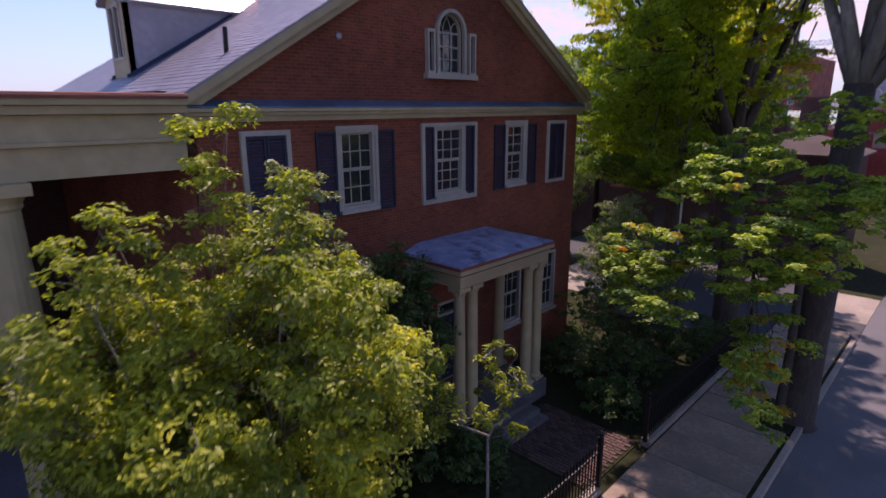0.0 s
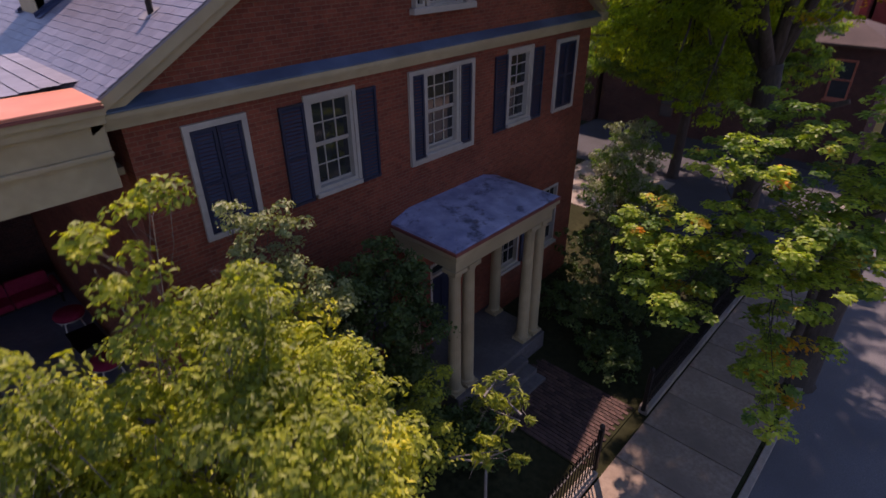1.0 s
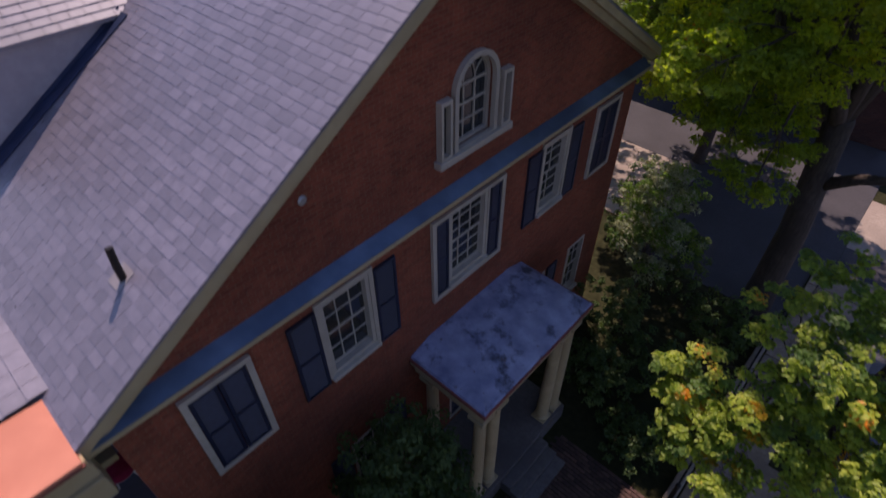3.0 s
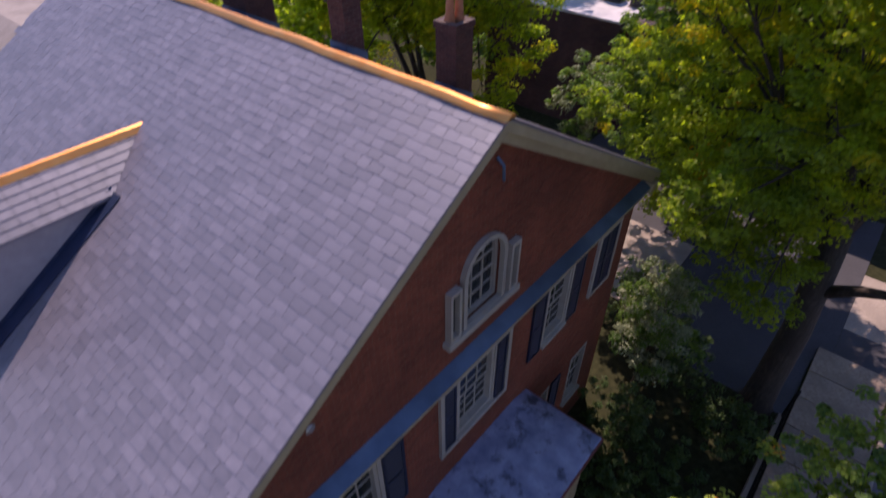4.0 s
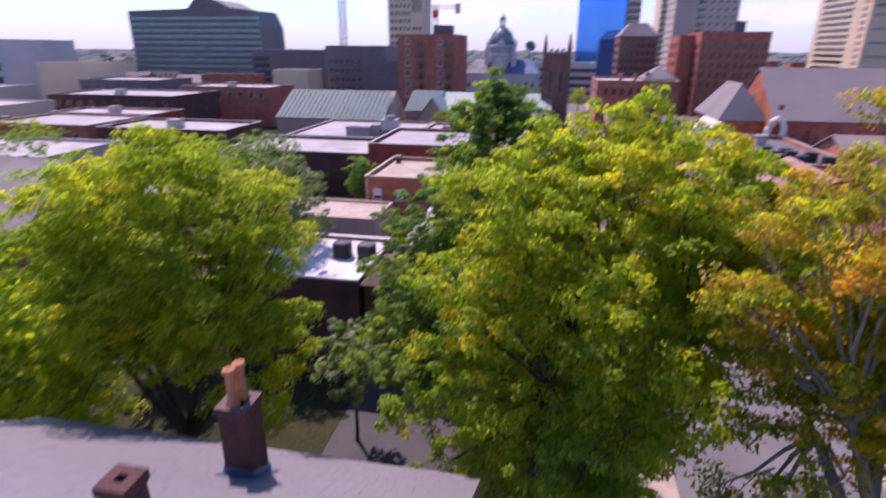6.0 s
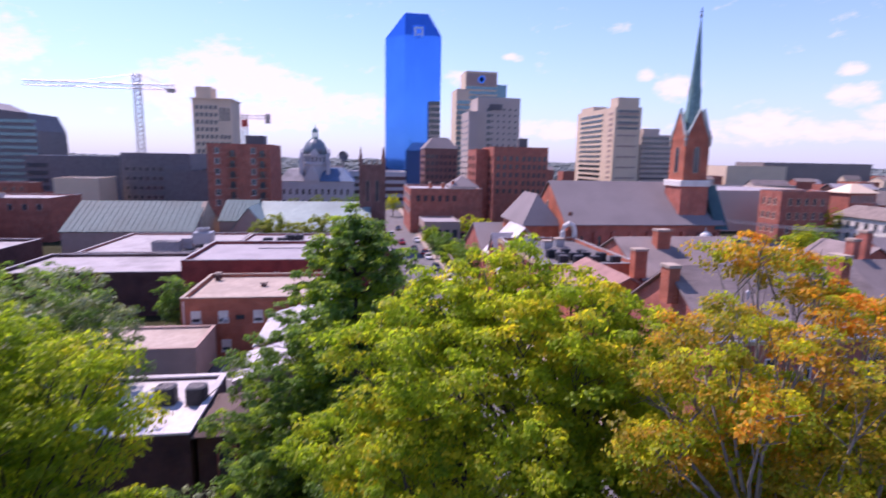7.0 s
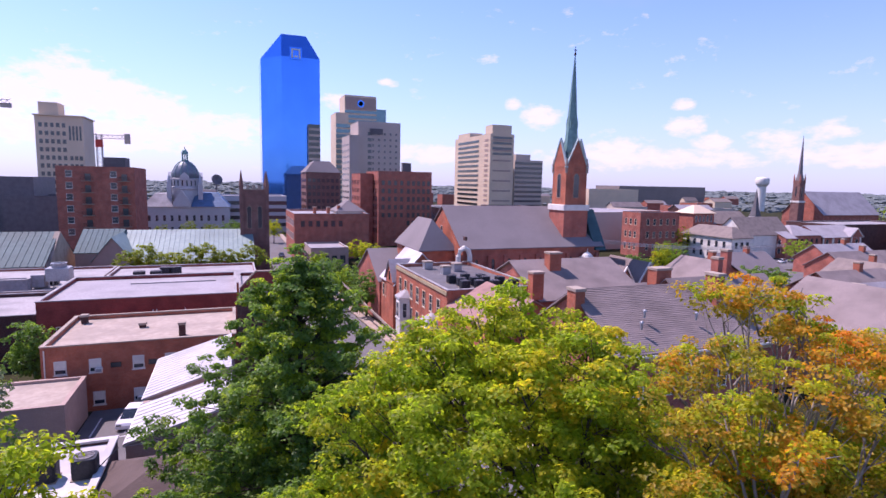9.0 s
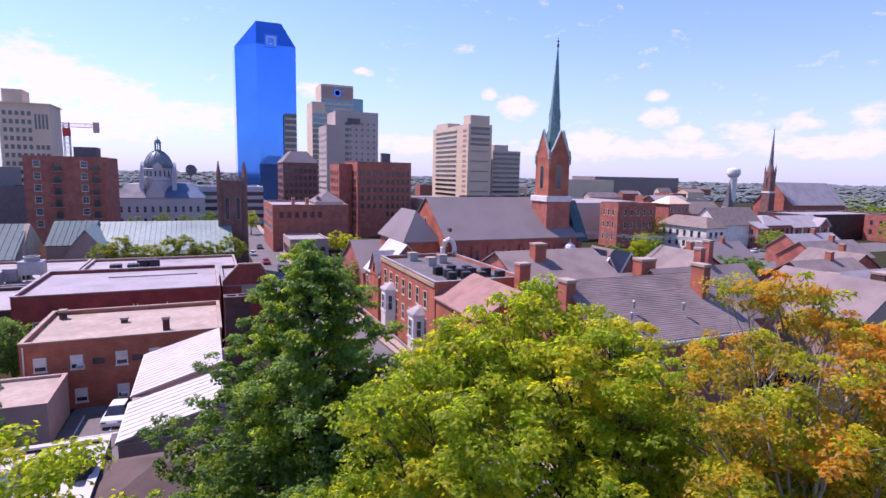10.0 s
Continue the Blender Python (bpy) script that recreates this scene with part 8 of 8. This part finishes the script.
# kerbside maple: pale limbs fanning up through a thin orange top, fuller yellow-green boughs below
MAPLE_TOP = random.Random(71)
maple_fan = []
for i in range(26):
    a, q = i * 2.39996, math.sqrt((i + 0.5) / 26)
    maple_fan.append((0.3 + 3.6 * q * math.cos(a), 1.0 + 2.8 * q * math.sin(a), 17.9 - 2.6 * q * q + MAPLE_TOP.uniform(-0.7, 0.5), MAPLE_TOP.uniform(0.45, 0.8), MAPLE_TOP.uniform(0.45, 0.8), MAPLE_TOP.uniform(0.3, 0.55)))
tree("tall kerbside maple turning orange, with bare pale limbs", (-2.6, 16.5, 0), 9.0, 0.42,
     maple_fan + [b for b in boughs(0.9, 0.6, 13.2, 3.2, 3.0, 2.5, 34, 0.9, 7) if b[2] > 12.2 or b[0] > 0.4] + [(1.9, -0.6, 8.8, 1.2, 1.2, 0.8), (-2.4, 0.5, 13.4, 0.6, 0.6, 0.4), (-1.8, 0.3, 10.6, 0.5, 0.5, 0.3), (-2.6, 0.9, 10.0, 0.5, 0.5, 0.25), (-2.0, 1.3, 8.8, 0.55, 0.55, 0.25), (-1.1, 1.0, 9.6, 0.6, 0.6, 0.3), (-1.2, -0.4, 11.4, 0.6, 0.6, 0.3), (-2.4, 0.6, 11.8, 0.5, 0.5, 0.3), (-2.9, 0.8, 14.0, 0.7, 0.7, 0.4), (-3.0, 0.2, 14.8, 0.6, 0.6, 0.4), (2.4, 0.2, 11.0, 1.3, 1.3, 0.9), (3.6, 1.6, 12.4, 1.2, 1.2, 1.0), (-2.0, 0.4, 15.9, 0.8, 0.8, 0.6), (-0.9, 0.3, 15.2, 0.9, 0.9, 0.7)],
     2300, 60, 0.098, (LF_ORANGE, LF_YELLOW, LF_ORANGE), 31, 0.27, lean=(0.15, 0.25), bare=70, bark=PALEBARK, low=(LF_YELLOW, LF_LIME, LF_ORANGE, LF_YELLOW), turn=14.6, flat=0.55)
tree("slim maple with green and orange-tipped boughs over the pavement", (-2.9, 16.0, 0), 4.6, 0.12,
     2 * [(-3.1, -3.6, 5.1, 0.6, 0.6, 0.35), (-2.5, -4.0, 4.8, 0.65, 0.65, 0.35), (-2.0, -3.9, 5.0, 0.5, 0.5, 0.3), (-1.7, -4.5, 4.4, 0.55, 0.55, 0.3)] + [(-3.3, -3.4, 4.9, 0.5, 0.5, 0.3), (-2.8, -3.8, 4.8, 0.65, 0.65, 0.4), (-2.2, -4.2, 4.5, 0.65, 0.65, 0.35), (-1.4, -4.7, 4.1, 0.5, 0.5, 0.25), (-2.9, -3.3, 5.4, 0.55, 0.55, 0.35), (-2.1, -3.6, 4.9, 0.6, 0.6, 0.3), (-2.5, -4.3, 4.2, 0.5, 0.5, 0.25), (0.5, -5.1, 2.9, 0.35, 0.35, 0.3), (0.3, -4.6, 3.5, 0.5, 0.5, 0.35),
      (-2.4, -2.1, 6.6, 0.6, 0.6, 0.4), (-2.0, -1.5, 7.6, 0.6, 0.6, 0.4), (-1.2, -3.4, 5.5, 0.9, 0.9, 0.5), (-0.4, -2.2, 7.0, 1.1, 1.1, 0.6), (0.2, -3.2, 5.0, 0.9, 0.9, 0.45),
      (0.4, -3.0, 1.6, 0.4, 0.4, 0.5), (0.1, -3.2, 2.6, 0.6, 0.6, 0.5), (0.2, -3.0, 3.6, 0.8, 0.8, 0.5),
      (-1.1, -2.5, 7.6, 0.8, 0.8, 0.45), (-1.4, -3.0, 5.5, 0.9, 0.9, 0.5), (-0.2, -2.5, 6.3, 1.0, 1.0, 0.5), (-0.1, -3.0, 2.6, 0.6, 0.6, 0.5), (0.5, -2.0, 5.1, 1.0, 1.0, 0.5), (-0.7, -2.6, 4.6, 0.9, 0.9, 0.5), (-1.8, -2.6, 6.6, 0.7, 0.7, 0.4), (1.6, -1.4, 6.6, 1.1, 1.1, 0.6), (0.8, -1.6, 8.2, 1.2, 1.2, 0.6), (1.3, -2.8, 6.4, 1.1, 1.1, 0.6), (0.4, -0.2, 6.2, 1.2, 1.2, 0.7),
      (-1.2, -3.7, 7.0, 0.8, 0.8, 0.4), (-0.1, -3.1, 6.0, 0.9, 0.9, 0.45), (0.0, -3.7, 5.0, 0.8, 0.8, 0.4), (0.5, -4.2, 6.0, 0.9, 0.9, 0.45)],
     720, 54, 0.11, (LF_MAPLE, LF_MAPLE, LF_DARK), 33, 0.2, flat=0.4, low=(LF_MAPLE, LF_MAPLE, LF_MAPLE, LF_ORANGE), turn=4.2, up=1.5)
# the great yellow-green tree behind
# low boughs on its north side are unseen, added to shade the pavement
great = tree("broad street tree turning yellow-green", (-5.9, 20.9, 0), 7.2, 0.44,
     [b for b in boughs(-1.5, -0.1, 12.1, 5.0, 4.6, 5.5, 88, 0.98, 11) if b[2] > 7.3 and not (b[0] < -1.6 and b[1] < -2.4 and b[2] > 10.4) and b[0] < -0.9 + max(0.0, b[2] - 10.2) * 0.9] +
     [(-2.2, -2.8, 7.2, 0.9, 0.9, 0.6), (-3.4, -1.9, 7.8, 1.1, 1.1, 0.7), (-1.2, -3.0, 6.4, 0.8, 0.8, 0.6), (-5.3, -1.8, 8.2, 1.0, 1.0, 0.7), (-4.2, -1.8, 7.5, 1.0, 1.0, 0.7), (-2.6, -4.8, 9.6, 0.8, 0.8, 0.6), (-6.6, -1.2, 9.2, 0.8, 0.8, 0.6), (-6.0, -0.6, 10.6, 0.9, 0.9, 0.7),
      (-1.4, -1.6, 7.0, 1.1, 1.1, 0.8), (-2.6, -0.6, 7.4, 1.4, 1.3, 0.9), (-4.2, 0.6, 7.8, 1.3, 1.3, 0.9), (2.9, 0.5, 14.4, 0.9, 0.9, 0.7), (3.5, 0.6, 13.0, 1.0, 1.0, 0.8), (-0.6, 0.3, 16.3, 0.9, 0.9, 0.7), (1.6, 0.4, 15.9, 0.9, 0.9, 0.7), (-2.6, 0.6, 15.8, 0.9, 0.9, 0.7), (-5.3, -0.5, 15.3, 0.7, 0.7, 0.5), (-4.3, -0.6, 15.8, 0.8, 0.8, 0.55), (-3.2, -0.3, 16.4, 0.8, 0.8, 0.55), (-2.0, 0.0, 17.1, 0.75, 0.75, 0.5), (-1.0, 0.2, 17.3, 0.75, 0.75, 0.5), (0.2, 0.0, 16.6, 0.8, 0.8, 0.55), (1.2, 0.2, 16.0, 0.8, 0.8, 0.55), (2.1, 0.1, 15.6, 0.7, 0.7, 0.55), (3.0, 0.2, 14.4, 0.8, 0.8, 0.6), (-1.6, 3.6, 8.4, 1.2, 1.2, 0.8), (-0.9, 3.2, 10.4, 1.2, 1.2, 0.8), (-3.0, 4.0, 9.4, 1.2, 1.2, 0.8), (-0.2, 2.2, 9.2, 0.9, 0.9, 0.7), (2.4, -0.6, 13.6, 0.9, 0.9, 0.7), (1.7, -1.2, 14.4, 0.9, 0.9, 0.7), (0.8, 0.6, 12.6, 1.0, 1.0, 0.8), (0.2, -2.0, 12.4, 1.1, 1.1, 0.9), (-0.6, -3.0, 11.6, 1.1, 1.1, 0.9), (-1.6, -3.4, 12.8, 1.1, 1.1, 0.9), (0.9, -2.2, 13.6, 0.9, 0.9, 0.7), (-1.7, -2.3, 14.3, 1.0, 1.0, 0.7), (-2.6, -2.5, 13.8, 0.9, 0.9, 0.7), (-0.8, -2.0, 14.5, 1.0, 1.0, 0.7), (-0.9, -2.3, 13.2, 1.0, 1.0, 0.8), (0.3, -1.2, 15.0, 0.9, 0.9, 0.7)],
     3300, 60, 0.12, (LF_YELLOW, LF_LIME, LF_LIME, LF_YELLOW), 41, 0.29, lean=(-0.4, 0.0), bark=BARK, low=(LF_LIME, LF_GREEN, LF_GREEN), turn=11.6, flat=0.55, inner=0.6)
Geo().tube([(-0.15, 0.0, 5.2), (0.7, -0.35, 6.0), (1.9, -0.6, 6.6)], [0.2, 0.15, 0.07], 8).part("limb", BARK, great, "short dead side limb", smooth=True)
# dark pyramid-shaped tree: whorls of rising branches that lengthen downwards
cone = [(0.0, 0.0, 17.6, 0.4, 0.4, 0.5), (0.0, 0.0, 16.9, 0.7, 0.7, 0.6), (0.0, 0.0, 16.2, 1.0, 1.0, 0.6)]
cone += [((0.5 + 0.28 * (k // 5)) * math.cos(k * 1.3), (0.5 + 0.28 * (k // 5)) * math.sin(k * 1.3), 17.2 - 0.3 * (k // 5), 0.42, 0.42, 0.36) for k in range(20)]
CONE_R = random.Random(53)
for k in range(15):
    z = 16.4 - 0.78 * k
    reach = 5.5 * (1 - math.exp(-(18.0 - z) / 4.2))
    n = 5 + k // 2
    for i in range(n):
        a = 2 * math.pi * (i + 0.5 * (k % 2)) / n + CONE_R.uniform(-0.25, 0.25)
        R0 = reach * CONE_R.uniform(0.82, 1.16)
        for f, s in ((0.42, 0.85), (0.72, 0.7), (0.98, 0.42)):
            if R0 * f > 0.5 or f > 0.9:
                size = min(1.1, s * (0.45 + 0.14 * R0))
                cone.append((R0 * f * math.cos(a), R0 * f * math.sin(a), z - 0.55 + 0.5 * f * f * R0 / 3, size, size, size * 0.6))
tree("dark green pyramid-shaped tree", (-11.1, 28.4, 0), 6.0, 0.25, cone, 4700, 60, 0.135, (LF_DARK, LF_DARK, LF_DARK, LF_GREEN), 51, 0.27, flat=0.55, leader=17.4)
# lime green tree behind the house
tree("tall bright green tree behind the house", (-21.6, 22.2, 0), 5.0, 0.35,
     boughs(0, 0, 12.0, 4.2, 3.8, 4.7, 46, 1.05, 13) + [(4.0, -0.3, 13.2, 0.9, 0.9, 0.7), (4.5, 0.0, 14.2, 0.7, 0.7, 0.5), (3.4, 0.0, 14.7, 0.8, 0.8, 0.6), (4.6, 0.2, 12.4, 0.7, 0.7, 0.5), (3.8, -0.8, 10.6, 1.1, 1.1, 0.8), (3.9, 0.4, 8.8, 1.2, 1.2, 0.9), (3.0, -0.4, 7.0, 1.4, 1.4, 1.0), (4.8, -0.2, 10.6, 0.8, 0.8, 0.5), (3.8, -0.6, 12.0, 1.0, 1.0, 0.7), (4.6, -0.6, 14.9, 0.8, 0.8, 0.5), (5.0, -0.8, 13.6, 0.8, 0.8, 0.5), (-4.6, 0.2, 8.4, 1.8, 1.8, 1.5), (-3.8, -0.6, 6.4, 1.7, 1.7, 1.4)],
     1900, 62, 0.13, (LF_LIME, LF_LIME, LF_YELLOW), 61, 0.36, flat=0.6)
tree("grey-green round tree among the roofs", (-27.2, 40.0, 0), 4.0, 0.25,
     boughs(0, 0, 9.6, 4.0, 3.8, 4.2, 18, 1.5, 15), 520, 40, 0.2, (LF_SILVER, LF_DARK), 71, 0.42)
tree("small pale-flowering tree behind the house", (-17.6, 29.0, 0), 2.4, 0.1,
     boughs(0, 0, 4.6, 2.0, 1.8, 2.2, 14, 0.6, 17), 200, 44, 0.13, (LF_SILVER, LF_DARK), 81, 0.24)
tree("small tree with pale dappled leaves by the house corner", (-9.4, 18.9, 0), 1.6, 0.07,
     boughs(0, 0, 3.4, 1.2, 1.5, 2.0, 12, 0.6, 19), 300, 60, 0.09, (LF_SILVER, LF_DARK), 82, 0.2)
tree("dark evergreen tree beside the portico", (-9.1, 7.5, 0), 1.4, 0.07,
     boughs(0.0, 0.1, 3.3, 1.3, 1.4, 2.6, 22, 0.5, 29), 380, 56, 0.09, (LF_DEEP,), 83, 0.2)
# bushes against the front
for i, (x, y, r, h) in enumerate(((-8.6, 7.7, 1.1, 1.9), (-9.3, 6.2, 1.0, 2.4), (-7.4, 8.7, 0.8, 1.2), (-8.4, 14.6, 1.1, 1.5), (-7.3, 15.8, 1.3, 1.3), (-9.2, 16.6, 1.0, 2.6), (-6.6, 13.6, 0.9, 0.9), (-8.6, 19.6, 1.2, 3.0), (-10.8, 20.9, 1.1, 3.2), (-6.4, 18.8, 1.3, 1.5))):
    tree("dark evergreen shrub by the house front", (x, y, 0), 0.4, 0.03, [(0, 0, h * 0.5, r, r, h * 0.5), (r * 0.3, -r * 0.2, h * 0.75, r * 0.6, r * 0.6, h * 0.3)],
         90, 40, 0.10, LF_DEEP, 100 + i, 0.16, category="shrub", name="shrub")

# trees among the roofs and along the streets
for i, (x, y, h, r, mat) in enumerate(((11.5, 118, 9, 3.2, LF_DARK), (8.6, 104, 8, 2.6, LF_DARK), (8.2, 122, 7, 2.4, LF_GREEN), (70, 112, 6, 3.4, LF_DARK), (76, 118, 6, 3.6, LF_GREEN), (83, 122, 6, 3.4, LF_DARK), (64, 108, 6, 3.2, LF_DARK), (90, 130, 7, 3.6, LF_DARK), (8.3, 132, 8, 2.6, LF_DARK), (8.2, 146, 7, 2.4, LF_DARK), (8.3, 160, 7, 2.4, LF_GREEN), (23.5, 182, 8, 4.0, LF_YELLOW), (27, 178, 7, 3.0, LF_YELLOW), (62, 98, 8, 4.0, LF_DARK), (68, 100, 7, 4.0, LF_GREEN), (74, 101, 7, 3.4, LF_DARK),
                                       (96, 128, 10, 2.4, LF_YELLOW), (238, 140, 13, 6.0, LF_GREEN), (250, 136, 15, 8.0, LF_DARK), (226, 120, 14, 7.0, LF_SILVER), (262, 146, 14, 7.0, LF_GREEN), (340, 215, 20, 9.0, LF_LIME), (352, 205, 18, 9.0, LF_GREEN), (320, 196, 16, 8.0, LF_LIME), (120, 150, 9, 5.0, LF_DARK), (82, 88, 8, 3.6, LF_DARK), (96, 94, 7, 3.0, LF_DARK), (160, 136, 10, 4.5, LF_GREEN), (112, 142, 8, 4.0, LF_GREEN), (149, 176, 12, 3.5, LF_YELLOW), (-98, 62, 9, 4.5, LF_LIME), (-110, 62, 9, 5.0, LF_YELLOW), (-68, 30, 7, 3.4, LF_LIME), (-38, 31, 7, 3.0, LF_GREEN), (-27.4, 21.6, 12.6, 2.3, LF_LIME), (-48, 26.5, 5, 3.4, LF_HEDGE), (-53.5, 27.5, 5, 3.6, LF_YELLOW), (-58, 33, 4, 3.0, LF_HEDGE), (-41, 27, 5, 3.0, LF_GREEN), (-76, 34, 8, 3.6, LF_DARK), (-30, 33, 7, 3.0, LF_DARK), (-125, 90, 10, 5.0, LF_DARK), (-155, 112, 11, 6.0, LF_GREEN), (-100, 92, 10, 5.0, LF_GREEN), (-180, 75, 12, 7.0, LF_DARK), (-40, 250, 8, 3.0, LF_HEDGE), (-30, 255, 9, 3.0, LF_HEDGE), (-22, 258, 8, 3.0, LF_HEDGE), (-14, 252, 10, 4.0, LF_DARK),
                                       (-68, 60, 11, 6.0, LF_DARK), (-52, 76, 10, 4.0, LF_DARK), (-58, 80, 9, 4.0, LF_LIME), (-32, 74, 8, 2.0, LF_DARK), (2.5, 250, 10, 3.5, LF_YELLOW), (48, 100, 6, 3.0, LF_GREEN))):
    tree("leafy town tree among the roofs", (x, y, ground_z(y)), h * 0.35, 0.2, [(0, 0, h * 0.66, r, r, h * 0.34), (r * 0.4, 0, h * 0.5, r * 0.7, r * 0.8, h * 0.28), (-r * 0.45, 0.2, h * 0.55, r * 0.7, r * 0.7, h * 0.28)],
         150, 30, 0.34, mat, 200 + i, 0.5, name="town_tree")
tree("long hedge of feathery trees below the green roof", (-21.5, 136, ground_z(136)), 1.5, 0.15, [(-12 + 3.0 * i, 0.4 * math.sin(i * 2), 8.2 + 1.0 * math.sin(i * 1.7), 2.6, 2.2, 2.6) for i in range(9)], 620, 40, 0.34, LF_HEDGE, 300, 0.55, name="town_tree")
# far woods on the horizon
woods = Geo()
rr = random.Random(6)
for band, (rad, h, w, n) in enumerate(((820, 6, 7, 900), (980, 7, 11, 700), (1250, 8, 12, 900), (1600, 10, 18, 700), (2100, 12, 22, 800), (2700, 15, 32, 600), (3600, 17, 40, 700))):
    for i in range(n):
        a = radians(-75 + 170 * (i + rr.random() * 0.8) / n)
        R0 = rad * rr.uniform(0.88, 1.12)
        x, y = R0 * math.sin(a), R0 * math.cos(a)
        tall = 0.75 + 0.4 * noise.noise((x * 0.006, y * 0.006, band))
        hh, ww = h * rr.uniform(0.55, 1.15) * tall, w * rr.uniform(0.7, 1.5) * 0.5
        dx, dy = rr.uniform(-0.3, 0.3) * ww, rr.uniform(-0.3, 0.3) * ww
        rings = []
        for k, (s, z) in enumerate(((0.9, -0.1), (1.15, 0.3), (1.0, 0.6), (0.62, 0.85), (0.15, 1.0))):
            rings.append([(x + dx * z + ww * s * rr.uniform(0.6, 1.35) * math.cos(t), y + dy * z + ww * s * rr.uniform(0.6, 1.35) * math.sin(t), -6 + hh * z * rr.uniform(0.88, 1.1)) for t in (2 * math.pi * j / 7 for j in range(7))])
        woods.loft(rings)
# leaf colour already carries the haze of the distance
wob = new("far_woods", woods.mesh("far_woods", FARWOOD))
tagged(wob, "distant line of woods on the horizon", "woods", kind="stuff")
